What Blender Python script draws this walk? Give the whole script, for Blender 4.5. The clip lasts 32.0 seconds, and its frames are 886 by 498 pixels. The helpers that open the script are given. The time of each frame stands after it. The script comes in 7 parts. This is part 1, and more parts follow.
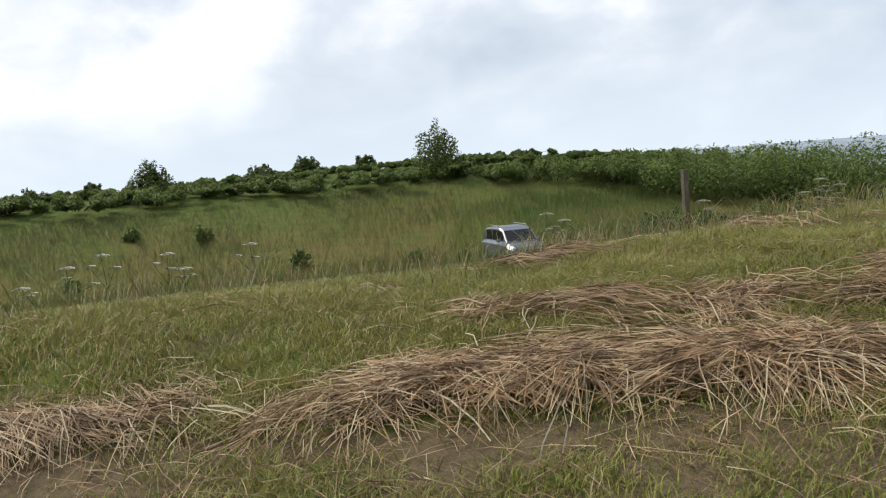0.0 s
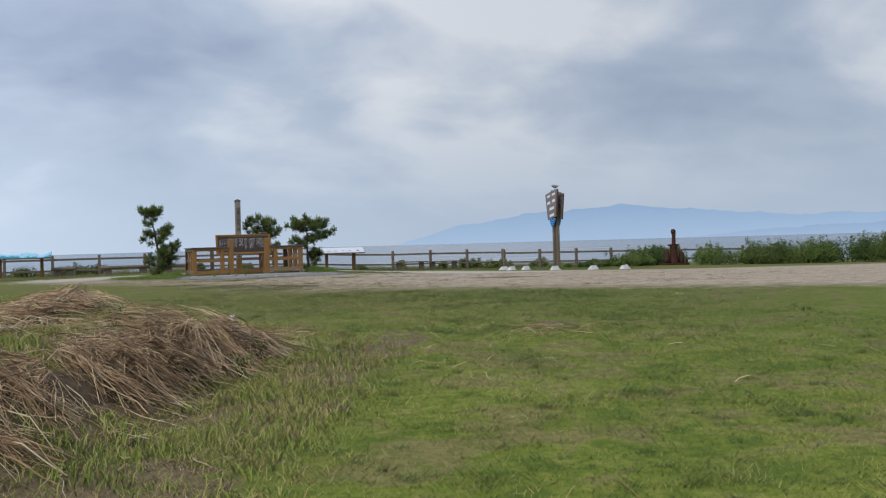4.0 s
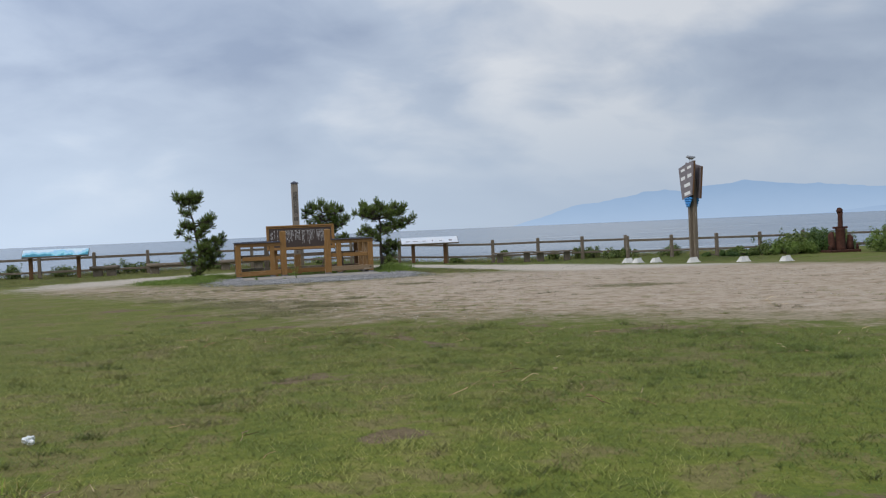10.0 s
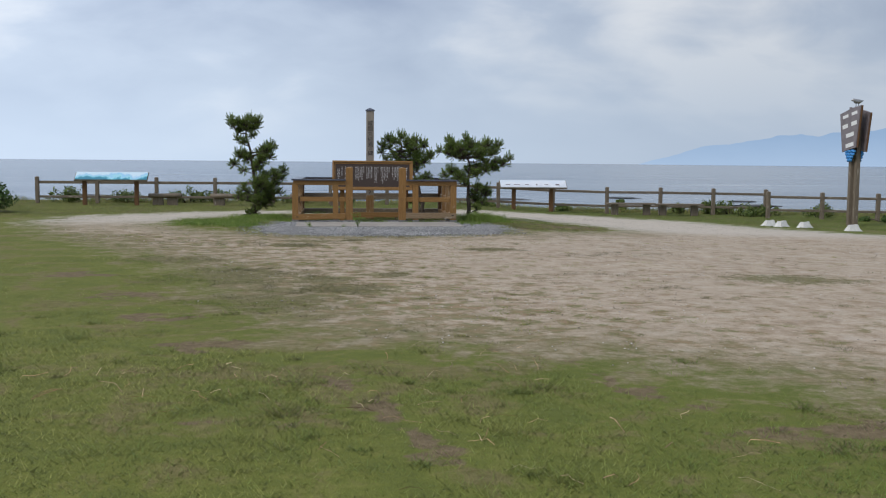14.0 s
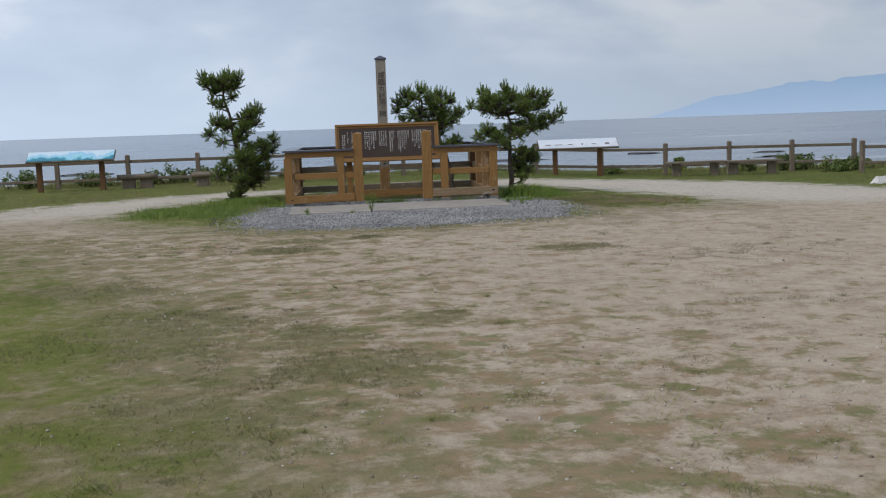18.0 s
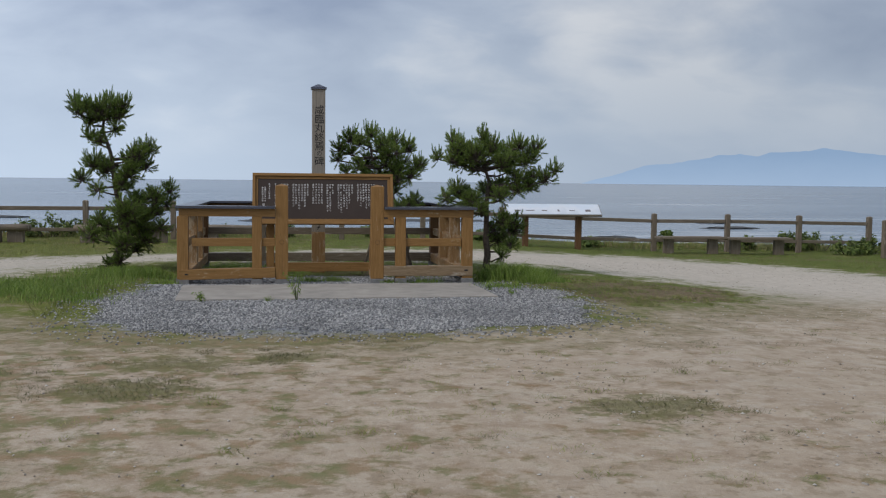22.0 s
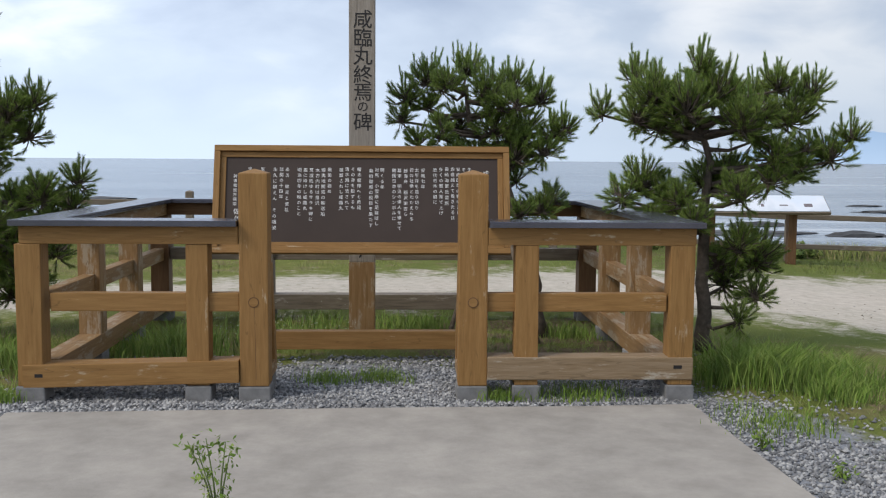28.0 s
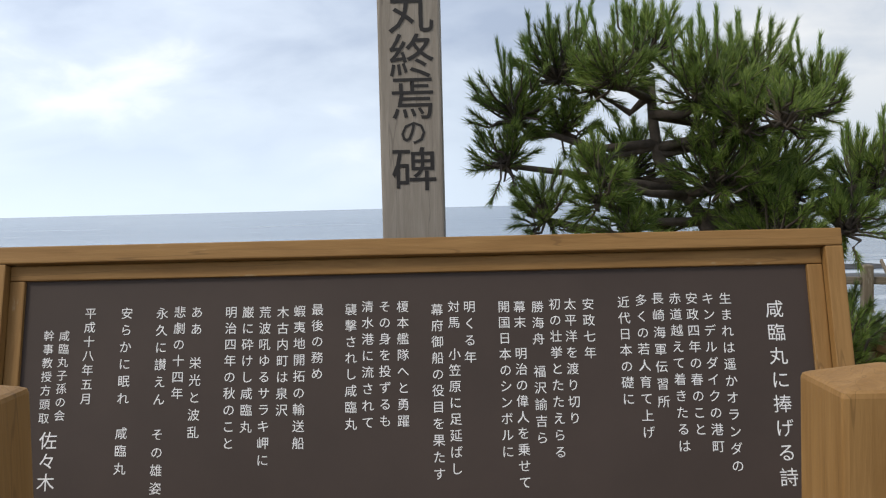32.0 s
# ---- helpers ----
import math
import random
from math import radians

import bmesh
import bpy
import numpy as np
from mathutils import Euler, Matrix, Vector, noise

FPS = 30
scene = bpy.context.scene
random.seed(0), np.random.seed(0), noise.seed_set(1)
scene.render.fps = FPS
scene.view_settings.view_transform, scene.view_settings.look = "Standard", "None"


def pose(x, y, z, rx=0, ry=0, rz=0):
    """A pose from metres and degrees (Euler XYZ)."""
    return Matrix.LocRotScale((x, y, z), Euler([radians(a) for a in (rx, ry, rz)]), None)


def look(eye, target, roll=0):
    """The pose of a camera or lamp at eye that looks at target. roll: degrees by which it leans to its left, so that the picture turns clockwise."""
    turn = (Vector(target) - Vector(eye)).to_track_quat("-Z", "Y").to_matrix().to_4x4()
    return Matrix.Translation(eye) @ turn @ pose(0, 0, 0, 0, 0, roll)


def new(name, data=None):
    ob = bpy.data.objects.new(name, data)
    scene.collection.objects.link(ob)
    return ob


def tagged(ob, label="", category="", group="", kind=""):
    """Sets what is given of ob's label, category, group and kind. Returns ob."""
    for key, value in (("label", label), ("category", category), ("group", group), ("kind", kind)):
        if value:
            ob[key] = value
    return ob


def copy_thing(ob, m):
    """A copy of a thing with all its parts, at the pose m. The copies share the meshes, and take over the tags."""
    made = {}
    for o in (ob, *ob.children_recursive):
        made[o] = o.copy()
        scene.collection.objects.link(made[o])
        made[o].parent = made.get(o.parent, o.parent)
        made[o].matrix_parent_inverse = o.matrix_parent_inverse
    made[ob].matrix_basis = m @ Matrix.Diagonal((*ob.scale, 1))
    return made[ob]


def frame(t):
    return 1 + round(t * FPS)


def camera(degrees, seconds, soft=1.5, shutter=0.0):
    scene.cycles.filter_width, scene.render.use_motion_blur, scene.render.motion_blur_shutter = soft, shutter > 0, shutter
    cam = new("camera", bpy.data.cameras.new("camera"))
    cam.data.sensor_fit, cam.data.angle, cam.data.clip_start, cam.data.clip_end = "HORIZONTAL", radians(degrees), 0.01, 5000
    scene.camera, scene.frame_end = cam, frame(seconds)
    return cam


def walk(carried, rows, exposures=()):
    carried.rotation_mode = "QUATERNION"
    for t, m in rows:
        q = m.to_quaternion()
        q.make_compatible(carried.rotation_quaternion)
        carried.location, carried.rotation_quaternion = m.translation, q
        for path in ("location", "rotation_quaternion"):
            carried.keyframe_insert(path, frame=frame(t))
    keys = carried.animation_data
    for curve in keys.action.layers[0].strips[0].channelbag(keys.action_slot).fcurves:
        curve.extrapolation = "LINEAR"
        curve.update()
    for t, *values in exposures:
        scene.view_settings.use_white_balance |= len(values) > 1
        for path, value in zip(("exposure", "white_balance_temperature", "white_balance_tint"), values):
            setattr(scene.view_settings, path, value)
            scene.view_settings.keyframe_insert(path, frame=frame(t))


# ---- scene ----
cam = camera(47.4, 32.0, 1.15)

PATH = [
    (0, (-7.393, -45.009, 0.932), (-9.286, -44.382, 0.773), -4.5),
    (0.2, (-7.293, -44.939, 0.922), (-8.954, -43.834, 0.781), -4.8),
    (0.4, (-7.173, -44.779, 0.912), (-8.461, -43.251, 0.824), -5.8),
    (0.5, (-7.113, -44.659, 0.902), (-8.169, -42.961, 0.847), -5.4),
    (0.7, (-7.043, -44.489, 0.872), (-7.656, -42.586, 0.815), -4.2),
    (1, (-6.953, -44.209, 0.812), (-7.19, -42.231, 0.631), -3.7),
    (1.5, (-6.788, -43.487, 0.904), (-6.509, -41.515, 0.726), -4.1),
    (2, (-6.51, -42.821, 0.942), (-5.994, -40.891, 0.842), -0.7),
    (2.5, (-6.376, -42.146, 0.96), (-5.77, -40.244, 0.827), 0.5),
    (3, (-6.175, -41.459, 0.968), (-5.56, -39.561, 0.835), -1.5),
    (3.5, (-5.997, -40.738, 1.004), (-5.376, -38.837, 0.975), -2.2),
    (4, (-5.811, -39.969, 1.018), (-5.148, -38.082, 1.006), -1.6),
    (4.5, (-5.519, -39.395, 1.069), (-4.796, -37.53, 1.084), -1.6),
    (6.5, (-4.171, -36.711, 1.196), (-3.448, -34.846, 1.161), -2.7),
    (7, (-3.91, -36.108, 1.197), (-3.175, -34.247, 1.184), -2.4),
    (7.5, (-3.644, -35.312, 1.202), (-3.031, -33.41, 1.136), -2.1),
    (8, (-3.372, -34.551, 1.206), (-2.782, -32.641, 1.135), -1.1),
    (8.5, (-3.144, -33.906, 1.254), (-2.694, -31.957, 1.262), -1.5),
    (9, (-3.002, -33.245, 1.293), (-2.492, -31.313, 1.23), -1.8),
    (9.5, (-2.8, -32.553, 1.292), (-2.267, -30.626, 1.241), -1.4),
    (10, (-2.61, -31.895, 1.274), (-2.171, -29.944, 1.233), -2.5),
    (10.5, (-2.342, -31.234, 1.31), (-1.832, -29.304, 1.203), -2.4),
    (11, (-2.082, -30.596, 1.344), (-1.584, -28.661, 1.262), -1.5),
    (11.5, (-1.864, -29.942, 1.442), (-1.461, -27.987, 1.314), -0.3),
    (12, (-1.566, -29.281, 1.423), (-1.122, -27.333, 1.334), 1.0),
    (12.5, (-1.285, -28.607, 1.44), (-0.914, -26.644, 1.338), 1.0),
    (13, (-1.144, -27.96, 1.433), (-0.773, -25.999, 1.315), 0.1),
    (13.5, (-0.961, -27.201, 1.527), (-0.618, -25.232, 1.441), -0.6),
    (14, (-0.776, -26.529, 1.585), (-0.574, -24.546, 1.412), 0.5),
    (14.5, (-0.701, -25.795, 1.534), (-0.503, -23.812, 1.366), 1.1),
    (15, (-0.69, -24.945, 1.435), (-0.606, -22.956, 1.238), -0.9),
    (15.5, (-0.761, -24.247, 1.404), (-0.665, -22.266, 1.152), -1.9),
    (17.5, (-0.707, -21.103, 1.436), (-0.586, -19.115, 1.259), -2.9),
    (18, (-0.718, -20.438, 1.529), (-0.542, -18.461, 1.283), -2.0),
    (18.5, (-0.658, -19.713, 1.522), (-0.41, -17.742, 1.286), -1.4),
    (19, (-0.703, -18.997, 1.488), (-0.472, -17.015, 1.354), 0.0),
    (19.5, (-0.67, -18.196, 1.464), (-0.432, -16.214, 1.347), 0.2),
    (20, (-0.662, -17.525, 1.432), (-0.513, -15.537, 1.274), 2.0),
    (20.5, (-0.715, -16.977, 1.479), (-0.614, -14.987, 1.309), 0.8),
    (21, (-0.644, -16.274, 1.484), (-0.524, -14.282, 1.35), 1.5),
    (21.5, (-0.627, -15.541, 1.492), (-0.381, -13.558, 1.407), 2.2),
    (22, (-0.516, -14.842, 1.492), (-0.205, -12.871, 1.357), 0.6),
    (22.5, (-0.527, -14.143, 1.512), (-0.271, -12.17, 1.312), 0.1),
    (23, (-0.477, -13.46, 1.48), (-0.137, -11.492, 1.376), 1.0),
    (23.5, (-0.397, -12.636, 1.476), (-0.167, -10.649, 1.46), 0.6),
    (24, (-0.432, -11.939, 1.494), (-0.207, -9.952, 1.452), -0.1),
    (24.5, (-0.294, -11.131, 1.497), (-0.01, -9.152, 1.448), -1.0),
    (26.5, (0.234, -8.502, 1.491), (0.388, -6.517, 1.304), 0.3),
    (27, (0.363, -7.759, 1.495), (0.511, -5.77, 1.357), -0.7),
    (27.5, (0.354, -7.083, 1.5), (0.334, -5.096, 1.272), -2.1),
    (28, (0.38, -6.438, 1.489), (0.463, -4.447, 1.312), 0.4),
    (28.5, (0.469, -5.738, 1.494), (0.523, -3.743, 1.362), 0.7),
    (29, (0.378, -5.038, 1.517), (0.433, -3.043, 1.388), 0.6),
    (29.5, (0.392, -4.363, 1.516), (0.487, -2.371, 1.36), -0.5),
    (30, (0.341, -3.653, 1.48), (0.312, -1.674, 1.193), -2.2),
    (30.5, (0.327, -3.047, 1.541), (0.371, -1.062, 1.297), -2.0),
    (30.6, (0.332, -2.937, 1.545), (0.402, -0.953, 1.301), -0.9),
    (31, (0.312, -2.424, 1.632), (0.337, -0.428, 1.507), -1.2),
    (31.5, (0.217, -1.88, 1.65), (0.104, 0.114, 1.555), -1.9),
    (32, (0.24, -1.46, 1.665), (0.189, 0.538, 1.58), -1.4),
]
EXPOSURES = [(0.0, 0.22, 7300, 10), (0.5, 0.15, 7100, 10), (1.0, -0.10, 6850, 10), (2.0, 0.18, 6600, 10), (3.0, 0.25, 6600, 10), (4.0, 0.0, 6560, 10), (7.0, -0.05, 6560, 10), (9.0, 0.0, 6600, 10),
             (13.0, 0.0, 6560, 10), (15.0, 0.09, 6650, 10), (17.0, 0.04, 6650, 10), (19.0, -0.15, 6600, 10), (21.0, -0.16, 6600, 10), (23.0, -0.12, 6600, 10), (24.0, 0.0, 6600, 10), (26.0, 0.18, 6600, 10), (28.0, 0.36, 6700, 10), (29.0, 0.44, 6750, 10), (30.0, 0.76, 6750, 10),
             (31.0, 0.66, 7000, 10), (32.0, 0.40, 7000, 10)]
walk(cam, [(t, look(eye, target, roll)) for t, eye, target, roll in PATH], EXPOSURES)

# ---- world, sun ----
def world_sky():
    w = bpy.data.worlds.new("overcast_sky")
    scene.world = w
    w.use_nodes = True
    nt = w.node_tree
    nt.nodes.clear()
    N, L = nt.nodes.new, nt.links.new
    out, bg = N("ShaderNodeOutputWorld"), N("ShaderNodeBackground")
    tc = N("ShaderNodeTexCoord")
    sky = N("ShaderNodeTexSky")
    sky.sky_type, sky.sun_disc = "NISHITA", False
    sky.sun_elevation, sky.sun_rotation = radians(46), radians(238)
    sky.air_density, sky.dust_density = 1.0, 2.5
    sep = N("ShaderNodeSeparateXYZ")
    L(tc.outputs["Generated"], sep.inputs[0])

    def m(op, a, b=None, c=None):
        n = N("ShaderNodeMath")
        n.operation = op
        for i, v in enumerate((a, b, c)):
            if v is None:
                continue
            if isinstance(v, (int, float)):
                n.inputs[i].default_value = v
            else:
                L(v, n.inputs[i])
        return n.outputs[0]

    up = m("MAXIMUM", sep.outputs[2], 0.0)
    den = m("ADD", up, 0.42)
    comb = N("ShaderNodeCombineXYZ")
    L(m("DIVIDE", sep.outputs[0], den), comb.inputs[0])
    L(m("DIVIDE", sep.outputs[1], den), comb.inputs[1])

    def cloud(scale, detail, rough, off, distort):
        mp = N("ShaderNodeMapping")
        mp.inputs["Location"].default_value = off
        mp.inputs["Rotation"].default_value = (0, 0, 0.3)
        mp.inputs["Scale"].default_value = (0.85, 1.0, 1)
        L(comb.outputs[0], mp.inputs[0])
        n = N("ShaderNodeTexNoise")
        n.inputs["Scale"].default_value, n.inputs["Detail"].default_value = scale, detail
        n.inputs["Roughness"].default_value, n.inputs["Distortion"].default_value = rough, distort
        L(mp.outputs[0], n.inputs["Vector"])
        return n.outputs["Fac"]

    big = cloud(1.9, 3, 0.5, (5.0, 0.55, 2.0), 0.3)
    fine = cloud(5.8, 5, 0.55, (8.0, 2.0, 4.0), 0.3)
    mixv = m("ADD", m("MULTIPLY", big, 0.74), m("MULTIPLY", fine, 0.26))
    ramp = N("ShaderNodeValToRGB")
    L(mixv, ramp.inputs[0])
    e = ramp.color_ramp.elements
    e[0].position, e[0].color = 0.35, SKY_DARK
    e[1].position, e[1].color = 0.60, SKY_LIGHT
    k = e.new(0.49)
    k.color = SKY_MID
    mix1 = N("ShaderNodeMix")
    mix1.data_type = "RGBA"
    mix1.inputs["Factor"].default_value = 0.90
    skys = N("ShaderNodeMix")
    skys.data_type, skys.blend_type = "RGBA", "MULTIPLY"
    skys.inputs["Factor"].default_value = 1.0
    L(sky.outputs[0], skys.inputs[6])
    skys.inputs[7].default_value = (0.12, 0.12, 0.12, 1)
    L(skys.outputs[2], mix1.inputs[6])
    L(ramp.outputs[0], mix1.inputs[7])
    haze = N("ShaderNodeMix")
    haze.data_type = "RGBA"
    hz = N("ShaderNodeMapRange")
    hz.interpolation_type = "SMOOTHSTEP"
    L(sep.outputs[2], hz.inputs[0])
    hz.inputs[1].default_value, hz.inputs[2].default_value = -0.01, 0.17
    hz.inputs[3].default_value, hz.inputs[4].default_value = 0.95, 0.0
    L(hz.outputs[0], haze.inputs["Factor"])
    L(mix1.outputs[2], haze.inputs[6])
    haze.inputs[7].default_value = SKY_HAZE
    side = N("ShaderNodeMix")
    side.data_type, side.blend_type = "RGBA", "MULTIPLY"
    side.inputs["Factor"].default_value = 1.0
    # the west side of the sky is the brighter one
    gl = N("ShaderNodeMapRange")
    gl.interpolation_type = "SMOOTHSTEP"
    L(sep.outputs[0], gl.inputs[0])
    gl.inputs[1].default_value, gl.inputs[2].default_value = -0.45, 0.50
    gl.inputs[3].default_value, gl.inputs[4].default_value = 1.14, 0.76
    glow = gl.outputs[0]
    tone = N("ShaderNodeCombineXYZ")
    for i in range(3):
        L(glow, tone.inputs[i])
    L(haze.outputs[2], side.inputs[6])
    L(tone.outputs[0], side.inputs[7])
    L(side.outputs[2], bg.inputs[0])
    bg.inputs[1].default_value = SKY_STRENGTH
    L(bg.outputs[0], out.inputs[0])


SKY_DARK, SKY_MID, SKY_LIGHT = (0.355, 0.44, 0.61, 1), (0.535, 0.63, 0.79, 1), (0.86, 0.91, 0.99, 1)
SKY_HAZE, SKY_STRENGTH = (0.555, 0.675, 0.84, 1), 1.0
world_sky()
sun = new("sun", bpy.data.lights.new("sun", "SUN"))
sun.data.energy, sun.data.angle, sun.data.color = 1.5, radians(18), (1.0, 0.96, 0.90)
sun.matrix_world = look((-42, -26, 52), (0, 0, 0))


# ---- shape of the land ----
def sm(a, b, x):
    t = np.clip((x - a) / (b - a), 0, 1)
    return t * t * (3 - 2 * t)


def vnoise(x, y, s, seed=0):
    """Smooth value noise, vectorised."""
    x, y = np.asarray(x, float) / s, np.asarray(y, float) / s
    xi, yi = np.floor(x).astype(np.int64), np.floor(y).astype(np.int64)
    fx, fy = x - xi, y - yi
    fx, fy = fx * fx * (3 - 2 * fx), fy * fy * (3 - 2 * fy)

    def h(a, b):
        v = np.sin(a * 127.1 + b * 311.7 + seed * 74.7) * 43758.5453
        return v - np.floor(v)

    return (h(xi, yi) * (1 - fx) + h(xi + 1, yi) * fx) * (1 - fy) + (h(xi, yi + 1) * (1 - fx) + h(xi + 1, yi + 1) * fx) * fy


EDGE_Y = [-60, -45, -34.5, -29.5, -27, -24, -18, -8, 4, 14]
EDGE_X = [-15.5, -11.0, -6.05, -3.9, -4.4, -6.6, -9, -10, -10.5, -13]


def bank_u(x, y):
    return (np.interp(y, EDGE_Y, EDGE_X) - x) * 0.9


def coast(x):
    return np.interp(x, [-300, -80, -50, -25, -12, 30, 80, 300], [40, 25, 14, 13, 14, 15, 14, 10])


def land(x, y):
    x, y = np.asarray(x, float), np.asarray(y, float)
    base = np.interp(y, [-60, -45, -40, -34, -29, -25, -18, 0, 12], [-0.75, -0.6, -0.47, -0.3, -0.1, 0.0, 0.0, 0.0, -0.04])
    base = base - (0.31 * sm(2, 10, x) + 0.012 * np.clip(x - 10, 0, 40)) * sm(-20, 4, y)
    top = np.interp(y, [-60, -44, -41.5, -39.5, -37, -34, -31, -28, -20, -9, 0, 8, 14], [-0.1, 0.03, 0.05, 0.15, 0.24, 0.25, 0.34, 0.42, 0.50, 0.55, 0.45, 0.30, 0.0])
    width = np.interp(y, [-41, -38, -34, -30.5, -27, -22, 0], [4.0, 2.9, 1.6, 1.15, 1.9, 3.8, 6.5])
    z = base + (top - base) * sm(0, 1, bank_u(x, y) / width)
    v = np.interp(y, [-60, -44, -31, -22, -10, 0, 10], [-16.5, -16.3, -16.3, -14.3, -17, -21, -21]) - x
    fall = 3.6 * (1 - np.exp(-(np.clip(v, 0, None) / 8.0) ** 1.4))
    z = z - fall + 4.4 * sm(34, 58, v) * sm(10, -12, y)
    z = z + 0.05 * (vnoise(x, y, 1.7, 1) - 0.5) * sm(-0.5, 2, bank_u(x, y)) + 0.03 * (vnoise(x, y, 4.0, 2) - 0.5) * sm(-15, -22, y)
    z = z - 0.055 * sm(-2.5, -2.2, x) * sm(2.75, 2.45, x) * sm(-0.42, -0.2, y) * sm(3.9, 3.5, y)
    return z - 7.5 * sm(0, 20, y - coast(x)) - 0.02 * np.clip(y - coast(x) - 20, 0, 100)


def inside(poly, x, y):
    """Signed distance to a polygon, positive inside."""
    x, y = np.asarray(x, float), np.asarray(y, float)
    best, odd = np.full(x.shape, 1e9), np.zeros(x.shape, bool)
    for (ax, ay), (bx, by) in zip(poly, poly[1:] + poly[:1]):
        t = np.clip(((x - ax) * (bx - ax) + (y - ay) * (by - ay)) / ((bx - ax) ** 2 + (by - ay) ** 2), 0, 1)
        best = np.minimum(best, np.hypot(x - ax - t * (bx - ax), y - ay - t * (by - ay)))
        odd ^= ((ay > y) != (by > y)) & (x < (bx - ax) * (y - ay) / (by - ay + 1e-12) + ax)
    return np.where(odd, best, -best)


LOT = [(-8.6, -0.8), (-7.2, -4.4), (-4.9, -8.4), (-3.0, -12), (-2.2, -15), (-1.3, -17.6), (0.5, -18.4), (2.1, -19.6), (3.9, -21.3),
       (5.5, -22.7), (12, -28.5), (40, -52), (70, -40), (36, -22), (20, -11), (16.2, -7.2), (15.4, -3.4), (14.2, -0.4), (12.6, 1.9),
       (11.3, 4.8), (9.8, 7.2), (7.6, 8.3), (4.4, 7.7), (0, 6.9), (-3.9, 5.6), (-5.6, 4.7), (-8, 2.4)]
ISLE = [(-5.2, -1.5), (-3.5, -3.5), (-2.4, -4.3), (0, -4.8), (2.5, -4.2), (3.6, -3.0), (5.4, -2.2), (6.5, -0.9), (5.9, 0.8), (4.4, 3.0),
        (2.5, 4.1), (-2.2, 4.1), (-3.6, 3.0), (-4.6, 0.9)]
BED = [(-2.75, -2.2), (-2.5, -4.2), (-1.7, -4.95), (0, -5.2), (1.5, -5.05), (2.8, -4.4), (3.15, -2.8), (3.1, -1.4), (2.45, -0.1),
       (2.2, 1.2), (-1.9, 1.2), (-2.2, -0.2)]


# trampled turf in the lot: x, y, half widths, number of blades
PATCHES = [(1.9, -8.5, 0.55, 0.35, 9000), (5.6, -13.0, 1.0, 0.6, 9000), (-2.4, -12.7, 1.0, 1.1, 26000), (-0.75, -14.1, 0.8, 0.5, 18000),
           (-1.0, -13.0, 0.45, 0.4, 8000), (-1.7, -15.2, 0.9, 0.8, 20000), (-3.5, -10.4, 0.9, 0.6, 12000), (-1.6, -7.6, 0.5, 0.35, 7000),
           (-1.4, -6.6, 0.5, 0.3, 6000), (-0.5, -6.4, 0.35, 0.2, 4000), (-0.1, -12.5, 0.35, 0.3, 5000)]


def turf_at(x, y):
    t = np.full(np.shape(x), -1.0)
    for px, py, rx, ry, _ in PATCHES:
        t = np.maximum(t, 1 - np.hypot((x - px) / (rx + 0.1), (y - py) / (ry + 0.1)))
    return t


# bare spots on the lawn: x, y, half widths; and wheel tracks
BARE = [(-4.4, -32.3, 0.45, 0.3), (-5.95, -35.8, 0.35, 0.5), (-8.4, -37.9, 0.6, 0.6), (-3.9, -31.0, 0.3, 0.4), (-1.5, -25.6, 0.36, 0.28), (-0.15, -28.2, 0.5, 0.25), (-2.55, -28.8, 0.5, 0.6), (-2.95, -29.6, 0.45, 0.5), (-2.3, -28.0, 0.4, 0.3), (-3.6, -27.2, 0.6, 0.5), (-1.85, -22.9, 0.5, 0.3),
        (-1.9, -17.8, 0.6, 0.4), (-3.2, -14.6, 0.5, 0.45), (-4.4, -12.4, 0.6, 0.45), (-2.6, -16.3, 0.5, 0.3), (2.3, -20.9, 0.7, 0.3), (-1.4, -20.5, 0.35, 0.2), (-0.9, -34.8, 0.4, 0.25), (-1.8, -36.4, 0.4, 0.25), (0.1, -27.8, 0.5, 0.25)]
TRACKS = [((-0.75, -19.2), (-0.2, -21.4)), ((0.35, -17.2), (1.5, -20.3))]


def bare_at(x, y):
    t = np.zeros(np.shape(x))
    for px, py, rx, ry in BARE:
        t = np.maximum(t, 1.25 - 0.75 * np.hypot((x - px) / rx, (y - py) / ry))
    for (ax, ay), (bx, by) in TRACKS:
        f = np.clip(((x - ax) * (bx - ax) + (y - ay) * (by - ay)) / ((bx - ax) ** 2 + (by - ay) ** 2), 0, 1)
        t = np.maximum(t, 0.95 - np.hypot(x - ax - f * (bx - ax), y - ay - f * (by - ay)) / 0.42)
    return np.clip(t, 0, 1)


def litter_at(x, y):
    """Dead brown patches on the slope below the rows."""
    u = bank_u(x, y)
    return sm(-1.1, -0.5, u) * sm(1.9, 1.2, u) * sm(-25, -27, y) * sm(-44.5, -43, y) * np.clip(vnoise(x, y, 0.55, 44) * 3.2 + 1.4 * vnoise(x, y, 0.2, 45) - 2.15, 0, 1)


def raked_at(x, y):
    """Where the rake has bared the soil below the first row."""
    u = bank_u(x, y)
    return sm(-41.2, -42.6, y) * sm(0.1, 0.6, u) * sm(1.9, 1.5, u) * np.clip(vnoise(x, y, 0.7, 21) * 2.2 - 0.35, 0, 1)


def lot_at(x, y):
    """How bare and sandy the ground is."""
    return np.minimum(inside(LOT, x, y), -inside(ISLE, x, y))


# ---- materials ----
def material(name):
    m = bpy.data.materials.new(name)
    m.use_nodes = True
    nt = m.node_tree
    b = nt.nodes["Principled BSDF"]
    return m, nt, b


